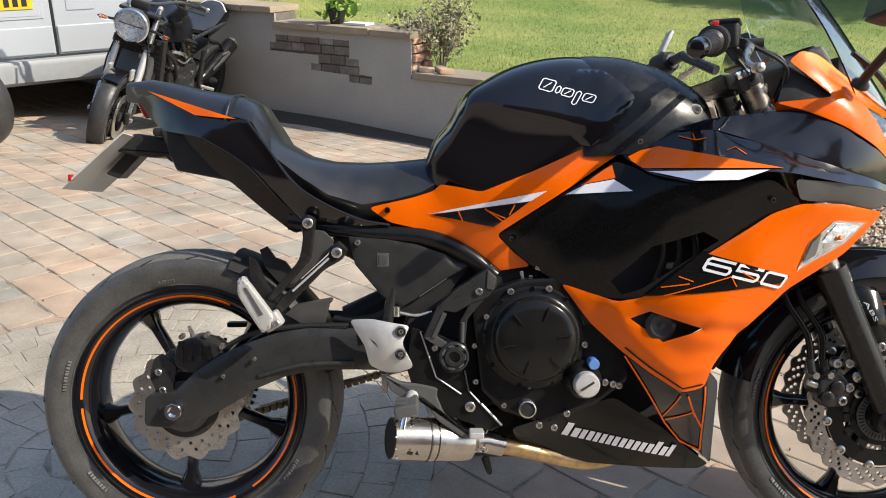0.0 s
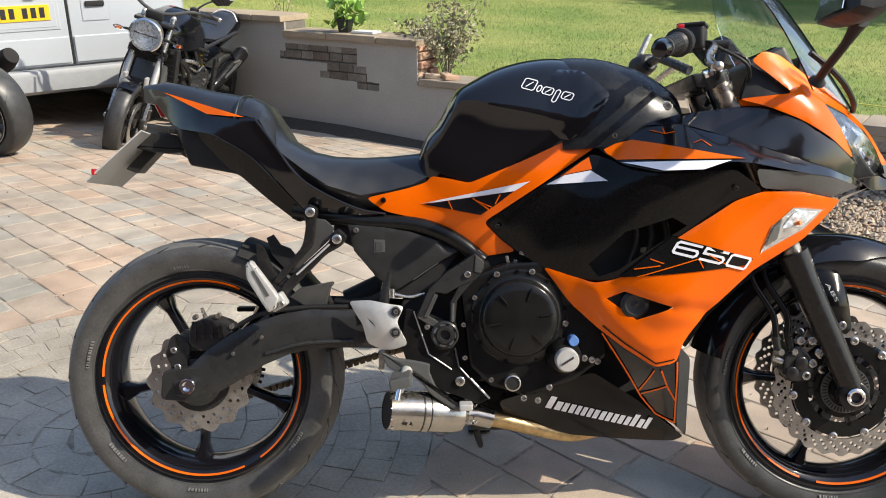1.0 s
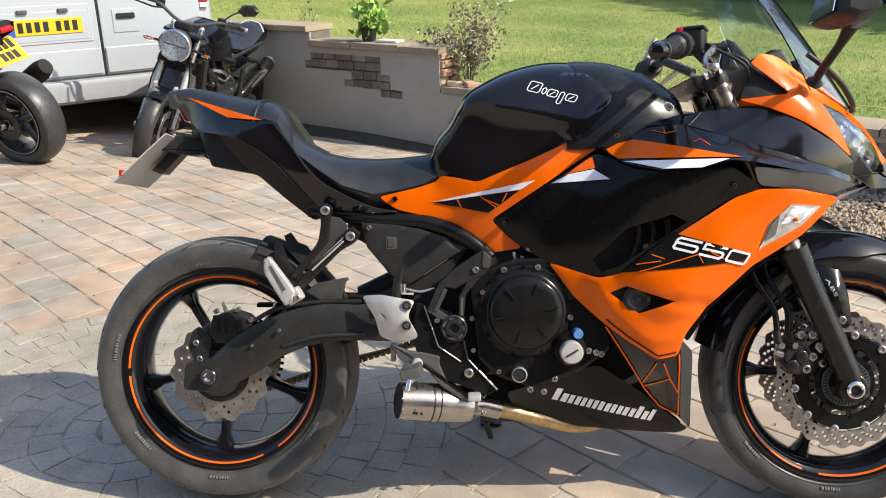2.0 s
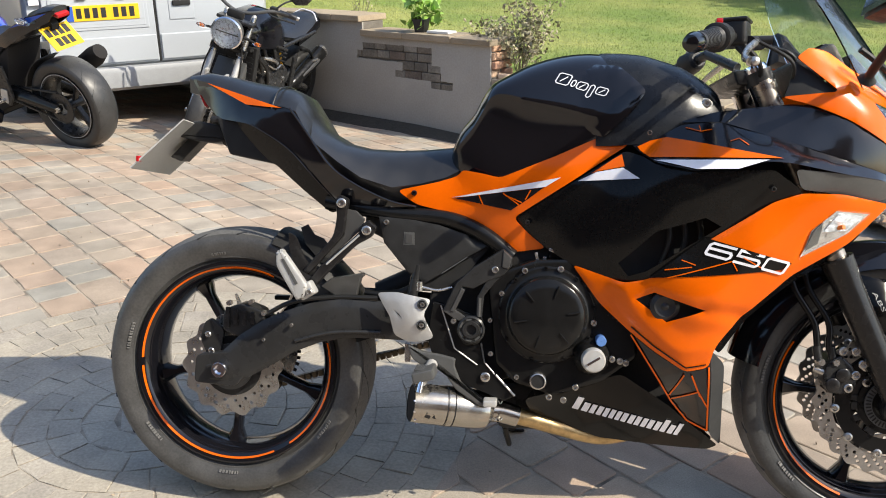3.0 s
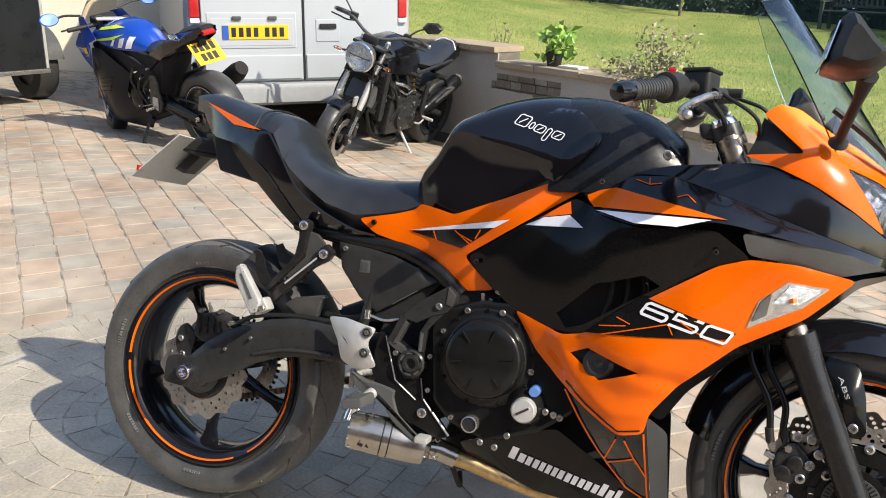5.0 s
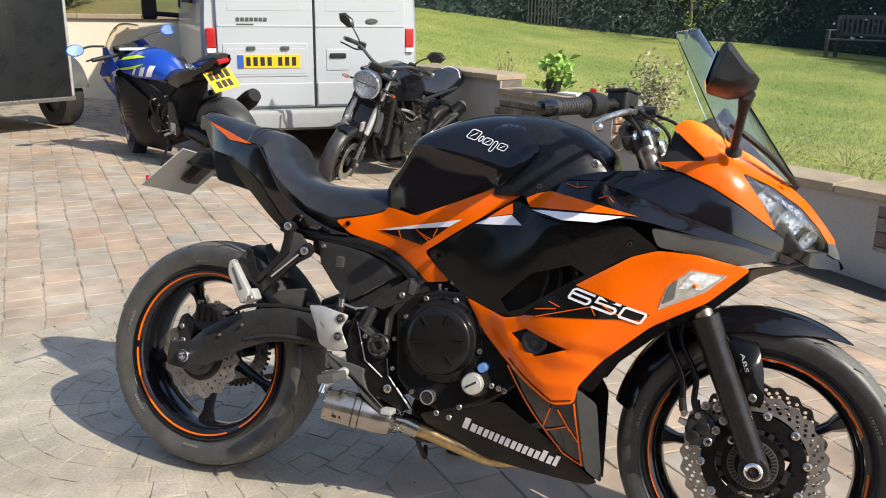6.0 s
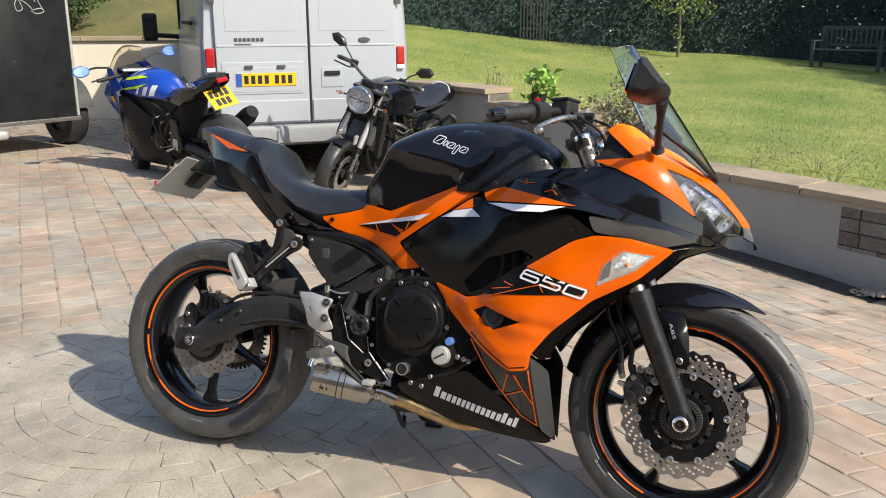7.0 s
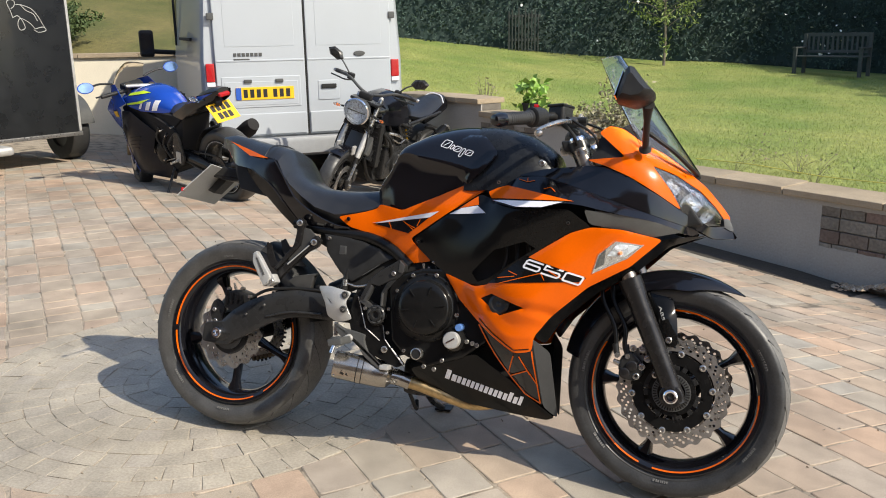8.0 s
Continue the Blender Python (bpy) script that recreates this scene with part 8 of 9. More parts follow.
for s in (-1, 1):
    part("engine_cover", moved(lathe([(0.12, 0.0), (0.115, -0.03), (0.06, -0.05), (0.001, -0.052)], 28), pose(0.78, s * 0.195, 0.43) @ Matrix.Diagonal((1, -s, 1, 1))), SATIN, nk, "dark round engine cover")
    for k in range(6):
        a = radians(60 * k)
        part("cover_bolt", cyl((0.78 + 0.10 * math.cos(a), s * 0.21, 0.43 + 0.10 * math.sin(a)), (0.78 + 0.10 * math.cos(a), s * 0.236, 0.43 + 0.10 * math.sin(a)), 0.009, n=8), STEEL, nk)
    for a, b in (((1.14, 0.90), (0.60, 0.74)), ((1.14, 0.80), (0.66, 0.54)), ((0.98, 0.84), (0.84, 0.58)), ((0.80, 0.80), (0.70, 0.58)), ((1.07, 0.83), (0.97, 0.62)), ((0.62, 0.76), (0.10, 0.84))):
        part("frame_tube", tube([(a[0], s * 0.15, a[1]), (b[0], s * 0.175, b[1])], 0.016, 10), SATIN, nk)
    hg_ = part("hanger", prism(rounded([(0.44, 0.70), (0.50, 0.68), (0.52, 0.44), (0.46, 0.34), (0.42, 0.36), (0.46, 0.48)]), s * 0.20 - 0.012, s * 0.20 + 0.012, 0.004), SATIN, nk, "black footrest hanger")
    part("passenger_hanger", tube(curve([(0.47, s * 0.20, 0.42), (0.30, s * 0.22, 0.46), (0.18, s * 0.225, 0.58), (0.17, s * 0.22, 0.64), (0.24, s * 0.205, 0.70), (0.36, s * 0.19, 0.72)]), 0.012, 8), ENGINE, nk, "looped passenger footrest hanger")
    part("passenger_peg", tube([(0.18, s * 0.22, 0.60), (0.16, s * 0.27, 0.64)], [0.012, 0.010], 10), STEEL, nk, "folded footrest")
    part("footrest", tube([(0.46, s * 0.20, 0.38), (0.45, s * 0.31, 0.38)], 0.013, 10), ALU, nk, "bright footrest")
    part("pedal", tube(curve([(0.46, s * 0.225, 0.36), (0.54, s * 0.235, 0.34), (0.62, s * 0.235, 0.36)]), 0.008, 8), ALU, nk)
    part("swingarm", tube([(0.0, s * 0.12, 0.315), (0.25, s * 0.125, 0.39), (0.48, s * 0.11, 0.42)], [0.028, 0.04, 0.04], 12), SATIN, nk)
    part("intake_hose", tube(curve([(0.95, s * 0.16, 0.72), (0.86, s * 0.20, 0.70), (0.76, s * 0.19, 0.66)]), 0.014, 8), STEEL, nk)
    part("hose", tube(curve([(1.08, s * 0.19, 0.74), (1.0, s * 0.22, 0.66), (0.92, s * 0.21, 0.52), (0.96, s * 0.20, 0.42)]), 0.013, 8), MUDFILM, nk)
part("rear_hugger", moved(lathe([(0.325, -0.085), (0.335, -0.06), (0.338, 0), (0.335, 0.06), (0.325, 0.085), (0.33, 0)], 20, 40, 110, closed=True), NRM), MATTE, nk, "black hugger")
part("exhaust_header", tube(curve([(1.12, 0.08, 0.58), (1.17, 0.10, 0.45), (1.05, 0.12, 0.27), (0.75, 0.14, 0.22), (0.5, -0.10, 0.26)]), 0.022, 12), ENGINE, nk, "dark exhaust pipe")
for s in (-1, 1):
    can = part("exhaust", tube([(0.46, s * 0.18, 0.42), (0.40, s * 0.19, 0.45), (0.10, s * 0.20, 0.60), (-0.02, s * 0.205, 0.66), (-0.03, s * 0.205, 0.665)], [0.03, 0.052, 0.062, 0.060, 0.045], 20), ENGINE, nk, "short black exhaust silencer")
    part("end_cap", tube([(-0.012, s * 0.205, 0.656), (-0.034, s * 0.205, 0.667), (-0.036, s * 0.205, 0.668)], [0.063, 0.060, 0.040], 20), STEEL, can, "bright end cap")
    part("heat_shield", tube(curve([(0.34, s * 0.235, 0.50), (0.22, s * 0.250, 0.565), (0.10, s * 0.255, 0.62)]), [0.012] * 6 + [0.016] * 6 + [0.010], 8), CAST, can, "dull metal heat shield")
part("side_stand", tube([(0.72, 0.17, 0.28), (0.70, 0.338, 0.092)], 0.012, 8), ALU, nk, "bright side stand")
part("stand_foot", moved(box(-0.04, 0.04, -0.022, 0.022, -0.004, 0.004, 0.002), pose(0.70, 0.345, 0.092, 14.5)), SATIN, nk)
part("belly_cowl", prism(rounded([(0.60, 0.30), (1.02, 0.32), (1.10, 0.42), (1.02, 0.24), (0.70, 0.19)]), -0.13, 0.13, 0.01), MATTE, nk)
part("spring", tube(curve([(0.52 + 0.008 * k, 0.10 + 0.035 * math.cos(2.1 * k), 0.56 + 0.012 * k + 0.02 * math.sin(2.1 * k)) for k in range(14)], 3), 0.009, 6), YELLOW, nk, "yellow shock spring")
tread_grooves(nfw, NFM, 0.300, 0.12, 0.218, 22)
tread_grooves(nrw, NRM, 0.315, 0.18, 0.22, 18)

# blue sports motorcycle
BLUE = mat("blue_paint", (0.006, 0.048, 0.33), 0.2, var=0.08, coat=0.4, rvar=0.03)
NAVY = mat("dark_navy_paint", (0.004, 0.006, 0.012), 0.22, var=0.1, rvar=0.04, spec=0.2)
# The sky's reflection is put into the mirror glass as a blue colour.
BLUEGLASS = mat("sky_blue_mirror", (0.22, 0.34, 0.52), 0.12, 0.9, var=0.05)
LIME = mat("lime_decal", (0.55, 0.75, 0.02), 0.4, var=0.05)
TINTS = glass("amber_tinted_screen", (0.88, 0.80, 0.70), 0.03, 1.12)
sb = thing("blue_motorcycle", "blue and black sports motorcycle with a yellow rear plate", "motorcycle", pose(-2.244, 3.731, ground_z(-2.244, 3.731) - 0.01) @ pose(0, 0, 0, 0, 0, 158.4) @ pose(0, 0, 0, -10, 0, 0) @ Matrix.Scale(0.95, 4))
SH = Vector((1.36, 0, 0.30))
SS = Matrix.Translation(SH) @ Matrix.Rotation(radians(-24), 4, NA) @ Matrix.Translation(-SH)
brw, BRM = plain_wheel(sb, 0.0, 0.318, 0.19, 0.222, 3, label="black cast rear wheel")
bfw, BFM = plain_wheel(sb, 1.40, 0.30, 0.12, 0.218, 3, SS, 0.155, "black cast front wheel")
tread_grooves(brw, BRM, 0.318, 0.19, 0.222, 16)
tread_grooves(bfw, BFM, 0.300, 0.12, 0.218, 20)
part("wheel_sprocket", moved(lathe([(0.105, 0.004), (0.105, -0.004), (0.05, -0.004), (0.05, 0.004)], 40, closed=True), pose(0, 0.112, 0.318)), SATIN, sb)
part("axle_nut", cyl((0, 0.14, 0.318), (0, 0.165, 0.318), 0.018, n=6), STEEL, sb)
part("chain", joined(tube([(0.0, 0.112, 0.424), (0.56, 0.10, 0.45)], 0.009, 6), tube([(0.0, 0.112, 0.212), (0.56, 0.10, 0.36)], 0.009, 6)), SATIN, sb, "dark drive chain")
UPF = spline_through([(1.05, 0.20, 0.84), (1.20, 0.17, 1.0), (1.34, 0.14, 0.98), (1.52, 0.02, 0.80), (1.42, 0.12, 0.72), (1.22, 0.22, 0.78)])
SIDEF = spline_through([(0.62, 0.15, 0.62), (1.25, 0.20, 0.80), (1.30, 0.16, 0.55), (1.0, 0.22, 0.30), (0.66, 0.15, 0.22), (1.05, 0.24, 0.6), (0.85, 0.20, 0.72)])
for s in (-1, 1):
    fk = part("fork_leg", moved(tube([(1.40, s * 0.10, 0.30), (1.10, s * 0.10, 0.97)], 0.026, 14), SS), GOLD, sb, "gold fork leg")
    sf = part("side_fairing", sheet(rounded([(1.12, 0.79), (1.28, 0.88), (1.48, 0.76), (1.38, 0.64), (1.26, 0.59), (1.17, 0.66)], 3, 0.15), SIDEF, s, 0.004, (), 0.05), BLUE, sb, "blue side fairing")
    part("lower_fairing", sheet(rounded([(1.25, 0.585), (1.16, 0.655), (1.10, 0.78), (0.98, 0.78), (0.86, 0.70), (0.72, 0.60), (0.80, 0.42), (0.58, 0.26), (0.64, 0.17), (1.08, 0.22), (1.15, 0.36)]), SIDEF, s, 0.004, (), 0.05), NAVY, sb, "dark navy lower fairing")
    part("edge_strip", sheet([(1.245, 0.580), (1.262, 0.575), (1.18, 0.36), (1.095, 0.225), (1.078, 0.225), (1.155, 0.36)], SIDEF, s, 0.003, (), 0.04, 0.006), BLUE, sb, "blue fairing edge")
    part("flash", sheet([(1.20, 0.77), (1.31, 0.755), (1.28, 0.71), (1.19, 0.72)], SIDEF, s, 0.001, (), 0.05, 0.005), YELLOW, sf, "yellow decal")
    part("upper_fairing", sheet(rounded([(1.05, 0.84), (1.20, 1.0), (1.34, 0.98), (1.52, 0.80), (1.42, 0.72), (1.22, 0.78)]), UPF, s, 0.004, (), 0.04), BLUE, sb, "blue nose fairing")
    arm_ = part("mirror_arm", tube(curve([(1.26, s * 0.16, 1.0), (1.25, s * 0.28, 1.025), (1.23, s * 0.36, 1.025)]), 0.009, 8), MATTE, sb)
    part("mirror", moved(lathe([(0.001, -0.03), (0.04, -0.022), (0.058, 0.0), (0.05, 0.006), (0.001, 0.006)], 24), pose(1.22, s * 0.43, 1.025, 22, 0, 90) @ Matrix.Diagonal((1.3, 1, 0.85, 1))), BLUE, arm_, "blue mirror")
    part("mirror_glass", moved(lathe([(0.054, 0.007), (0.001, 0.007)], 24), pose(1.22, s * 0.43, 1.025, 22, 0, 90) @ Matrix.Diagonal((1.25, 1, 0.8, 1))), BLUEGLASS, arm_, "mirror glass coloured blue for the sky's reflection")
    gb = part("clip_on", moved(tube([(1.12, s * 0.12, 0.91), (1.04, s * 0.34, 0.87)], 0.017, 10), SS), MATTE, sb, "black handlebar grip")
    part("lever", moved(tube(curve([(1.14, s * 0.18, 0.90), (1.13, s * 0.28, 0.88), (1.08, s * 0.38, 0.86)]), 0.007, 8), SS), SATIN, gb)
    part("tail_panel", sheet(rounded([(-0.16, 0.96), (0.05, 0.93), (0.30, 0.82), (0.46, 0.76), (0.42, 0.68), (0.14, 0.80), (-0.10, 0.89)]), spline_through([(-0.16, 0.06, 0.96), (0.05, 0.13, 0.91), (0.3, 0.15, 0.78), (0.45, 0.13, 0.7), (-0.1, 0.09, 0.87)]), s, 0.004, (), 0.05), BLACK, sb, "black tail panel")
    part("tail_flash", sheet([(-0.10, 0.945), (0.04, 0.925), (0.20, 0.86), (0.02, 0.895)], spline_through([(-0.16, 0.06, 0.96), (0.05, 0.13, 0.91), (0.3, 0.15, 0.78), (0.45, 0.13, 0.7), (-0.1, 0.09, 0.87)]), s, 0.001, (), 0.05, 0.004), BLUE, sb, "blue tail flash")
    idr = part("indicator", moved(loft([[(d, k * c, k * e) for c, e in ((-0.022, -0.018), (0.022, -0.018), (0.03, 0.01), (0.0, 0.03), (-0.03, 0.01))] for d, k in ((-0.05, 0.4), (0.0, 1.0), (0.06, 0.3))]), pose(0.05, s * 0.16, 0.905, 0, -15, 0)), LENS, sb, "clear rear indicator")
    part("bulb", moved(box(-0.02, 0.03, -0.008, 0.008, -0.008, 0.012, 0.004), pose(0.05, s * 0.16, 0.905, 0, -15, 0)), REFLECT, idr)
    part("swingarm", tube([(0.0, s * 0.135, 0.318), (0.22, s * 0.135, 0.37), (0.52, s * 0.12, 0.42)], [0.032, 0.045, 0.05], 12), ENGINE, sb)
    part("hanger", prism(rounded([(0.36, 0.62), (0.42, 0.62), (0.50, 0.40), (0.40, 0.33), (0.34, 0.40)]), s * 0.19 - 0.008, s * 0.19 + 0.008, 0.003), SATIN, sb)
    part("footrest", tube([(0.42, s * 0.20, 0.38), (0.41, s * 0.29, 0.38)], 0.012, 10), STEEL, sb)
    part("rim_edge", moved(lathe([(0.219, 0.001), (0.223, 0.001), (0.223, -0.001), (0.219, -0.001)], 60, closed=True), pose(0, s * 0.082, 0.318)), PLATEBACK, sb, "pale rim line")
BTANK = [(0.53, 0.76, 0.80, 0.08), (0.60, 0.76, 0.89, 0.13), (0.72, 0.77, 0.955, 0.165), (0.86, 0.78, 0.975, 0.185), (1.02, 0.81, 0.95, 0.185), (1.16, 0.85, 0.90, 0.15)]
bt = part("fuel_tank", loft(rings_of(BTANK)), BLUE, sb, "blue fuel tank")


def blue_side(x, z):
    zb, zt, hw = (np.interp(x, [r[0] for r in BTANK], [r[i] for r in BTANK]) for i in (1, 2, 3))
    q = min(1, max(0, (z - zb) / (zt - zb))) ** 1.25
    return hw * max(0.0, 1 - q * q) ** 0.425


for poly, m_ in (([(0.74, 0.93), (0.84, 0.945), (1.04, 0.918), (1.06, 0.90), (0.86, 0.92)], LIME), ([(0.72, 0.885), (0.88, 0.86), (1.06, 0.838), (1.06, 0.825), (0.84, 0.845)], LIME), ([(0.62, 0.865), (0.67, 0.87), (0.71, 0.785), (0.655, 0.785)], WHITE), ([(0.71, 0.86), (0.755, 0.855), (0.79, 0.79), (0.745, 0.79)], WHITE), ([(0.81, 0.85), (0.835, 0.845), (0.87, 0.80), (0.84, 0.80)], WHITE)):
    part("tank_flash", sheet(poly, blue_side, 1, 0.001, (), 0.03, 0.006, 0.0), m_, bt, "pale decal shape")
part("seat", cushion([(0.14, 0.82, 0.84, 0.12), (0.24, 0.78, 0.81, 0.14), (0.40, 0.76, 0.80, 0.14), (0.52, 0.77, 0.82, 0.11)]), VINYL, sb, "black seat")
part("pillion_seat", cushion([(-0.13, 0.96, 0.975, 0.06), (-0.03, 0.945, 0.975, 0.10), (0.08, 0.90, 0.945, 0.12), (0.16, 0.84, 0.875, 0.12)]), VINYL, sb)
part("core", prism(rounded([(0.30, 0.74), (0.50, 0.30), (0.70, 0.20), (1.08, 0.26), (1.14, 0.60), (1.24, 0.78), (1.10, 0.84), (0.60, 0.76)]), -0.14, 0.14, 0.02), DARKBOX, sb, "dark engine and frame")
for x, z, r in ((0.46, 0.50, 0.010), (0.50, 0.44, 0.008), (0.56, 0.58, 0.009), (0.62, 0.62, 0.008), (0.66, 0.36, 0.009), (0.82, 0.48, 0.008), (0.90, 0.56, 0.009), (0.44, 0.66, 0.008)):
    part("bolt", cyl((x, 0.165, z), (x, 0.20, z), r, n=10, bevel=0.002), STEEL, sb)
part("gear_rod", tube([(0.44, 0.205, 0.40), (0.62, 0.195, 0.36)], 0.005, 6), STEEL, sb, "thin steel gear rod")
part("engine_cover", moved(lathe([(0.10, 0.0), (0.095, 0.03), (0.05, 0.045), (0.001, 0.047)], 28), pose(0.74, 0.14, 0.40)), ENGINE, sb)
for k in range(5):
    part("bolt", cyl((0.52 + 0.07 * k, 0.138, 0.52 - 0.03 * k), (0.52 + 0.07 * k, 0.15, 0.52 - 0.03 * k), 0.008, n=8), STEEL, sb)
part("frame_spar", prism(rounded([(0.44, 0.62), (0.56, 0.68), (1.04, 0.86), (1.08, 0.78), (0.62, 0.52), (0.48, 0.42)]), -0.165, 0.165, 0.015), DARKBOX, sb, "black frame")
part("tail_light", moved(box(-0.03, 0.03, -0.05, 0.05, -0.015, 0.015, 0.010), pose(-0.125, 0, 0.925, 0, -20, 0)), REDLENS, sb, "red tail light")
part("plate_hanger", prism(rounded([(-0.02, 0.72), (-0.05, 0.86), (-0.02, 0.90), (0.08, 0.88), (0.06, 0.76)]), -0.03, 0.03, 0.006), MATTE, sb)
PM = pose(-0.075, 0, 0.778, 0, 40, 0)
yp = part("number_plate", moved(box(-0.003, 0.003, -0.1145, 0.1145, -0.089, 0.089, 0.002), PM), YELLOW, sb, "yellow number plate")
for r_ in range(2):
    for k in range(4 - r_):
        part("bar", moved(box(-0.0055, -0.002, -0.085 + 0.048 * k + 0.02 * r_, -0.05 + 0.048 * k + 0.02 * r_, 0.012 - 0.078 * r_, 0.072 - 0.078 * r_), PM), INK, yp)
part("hugger", moved(lathe([(0.335, -0.09), (0.345, -0.06), (0.348, 0), (0.345, 0.06), (0.335, 0.09), (0.338, 0)], 20, 20, 70, closed=True), pose(0, 0, 0.318)), MATTE, sb)
part("exhaust", tube([(0.42, -0.20, 0.32), (0.36, -0.22, 0.36), (0.0, -0.27, 0.56), (-0.06, -0.275, 0.595), (-0.07, -0.275, 0.60)], [0.03, 0.06, 0.07, 0.055, 0.02], 16), DARKBOX, sb, "black angular exhaust silencer")
part("side_stand", tube([(0.62, 0.14, 0.28), (0.60, 0.30, 0.06)], 0.011, 8), SATIN, sb)
for s in (-1, 1):
    for k in range(4):
        z = 0.565 - 0.035 * k
        part("vent_slat", sheet([(0.90 + 0.02 * k, z), (1.06 + 0.02 * k, z - 0.02), (1.06 + 0.02 * k, z - 0.03), (0.90 + 0.02 * k, z - 0.012)], SIDEF, s, 0.003, (), 0.05, 0.006), ENGINE, sb, "black vent slat")
    for a_, b_, c_ in (((0.56, 0.175, 0.60), (0.62, 0.19, 0.50), (0.58, 0.17, 0.38)), ((0.66, 0.175, 0.64), (0.70, 0.19, 0.56), (0.68, 0.17, 0.46)), ((0.44, 0.18, 0.60), (0.52, 0.20, 0.52), (0.56, 0.18, 0.46))):
        part("hose", tube(curve([(p[0], s * p[1], p[2]) for p in (a_, b_, c_)]), 0.011, 8), SATIN, sb)
    part("heel_plate", prism(rounded([(0.37, 0.45), (0.43, 0.46), (0.46, 0.38), (0.40, 0.35)]), s * 0.203 - 0.004, s * 0.203 + 0.004, 0.002), ALU, sb, "silver heel plate")
rings = []
for k in range(7):
    t = k / 6
    rings.append([(1.44 - 0.24 * t - 0.10 * u * u, u * (0.16 - 0.06 * t * t), 0.92 + 0.24 * math.sin(1.35 * t) / 0.976 - 0.03 * u * u) for u in [j / 5 - 1 for j in range(11)]])
bm = loft(rings, closed=False)
bmesh.ops.solidify(bm, geom=bm.faces[:], thickness=0.003)
part("windscreen", bm, TINTS, sb, "amber tinted screen").visible_shadow = False
part("dash", moved(box(-0.04, 0.04, -0.10, 0.10, -0.03, 0.03, 0.015), pose(1.22, 0, 0.95, 0, -25, 0)), MATTE, sb)
part("yoke", moved(box(1.05, 1.15, -0.13, 0.13, 0.94, 0.965, 0.012), SS), ALU, sb, "silver top yoke")


# ---- gravel bed beside the wall ----
def gravel():
    rng = np.random.default_rng(77)
    vs, fs = [], []
    base = [(0, 0, 1), (1, 0, 0), (0, 1, 0), (-1, 0, 0), (0, -1, 0), (0, 0, -0.6)]
    tri = [(0, 1, 2), (0, 2, 3), (0, 3, 4), (0, 4, 1), (5, 2, 1), (5, 3, 2), (5, 4, 3), (5, 1, 4)]
    n = 0
    def bank(s, b):
        """The gravel lies in a slope against the wall, beginning where the paving ends."""
        x, y = at_wall(s, b)
        return ground_z(x, y) + 0.15 * min(max((s - 3.75) / 0.5, 0.0), 1.0) * min(max(1 + b / 0.75, 0.0), 1.0)

    cols = [3.8 + 0.1 * i for i in range(33)]
    for s in cols:
        for b in (-0.01, -0.2, -0.4, -0.6, -0.75):
            vs.append((*at_wall(s - 1.1 * b, b), bank(s - 1.1 * b, b) - 0.004))
    for i in range(len(cols) - 1):
        fs += [(5 * i + j, 5 * i + j + 1, 5 * i + j + 6, 5 * i + j + 5) for j in range(4)]
    while n < 13000:
        if n < 12600:
            s, b = rng.uniform(3.75, 6.6), -rng.uniform(0.01, 1.2)
            x, y = at_wall(s, b)
            if s < 3.80 - 1.1 * b or (b < -0.75 and (x + y < 5.18 or x < 2.38)):
                n += 1
                continue
        else:
            s, b = rng.uniform(3.66, 4.2), -abs(rng.normal(0.03, 0.07)) - 0.005
            x, y = at_wall(s, b)
        r = rng.uniform(0.008, 0.020)
        z = bank(s, b) + r * 0.3 + (0.008 if n >= 12600 else 0.014 * rng.random())
        a = rng.uniform(0, 6.28)
        k = r * rng.uniform(0.7, 1.3, 3)
        o = len(vs)
        for p in base:
            px, py, pz = p[0] * k[0], p[1] * k[1], p[2] * k[2] * 0.7
            vs.append((x + px * math.cos(a) - py * math.sin(a), y + px * math.sin(a) + py * math.cos(a), z + pz + 0.15 * px))
        fs += [tuple(o + i for i in t) for t in tri]
        n += 1
    me = bpy.data.meshes.new("gravel")
    me.from_pydata(vs, [], fs)
    me.materials.append(GRAVELM)
    return me


tagged(new("gravel", gravel()), "loose tan and brown gravel beside the wall", "gravel", kind="stuff")

# ---- paving ----
paving = tagged(new("pavement"), "worn tan, pink and grey block paving with dark joints", "pavement", kind="structure")
COURSE, JW = 0.1525, 0.0026
CEN, CRAD = Vector((-0.34, 0.36)), 0.835
D1, D2 = Vector((math.sqrt(0.5), -math.sqrt(0.5))), Vector((math.sqrt(0.5), math.sqrt(0.5)))


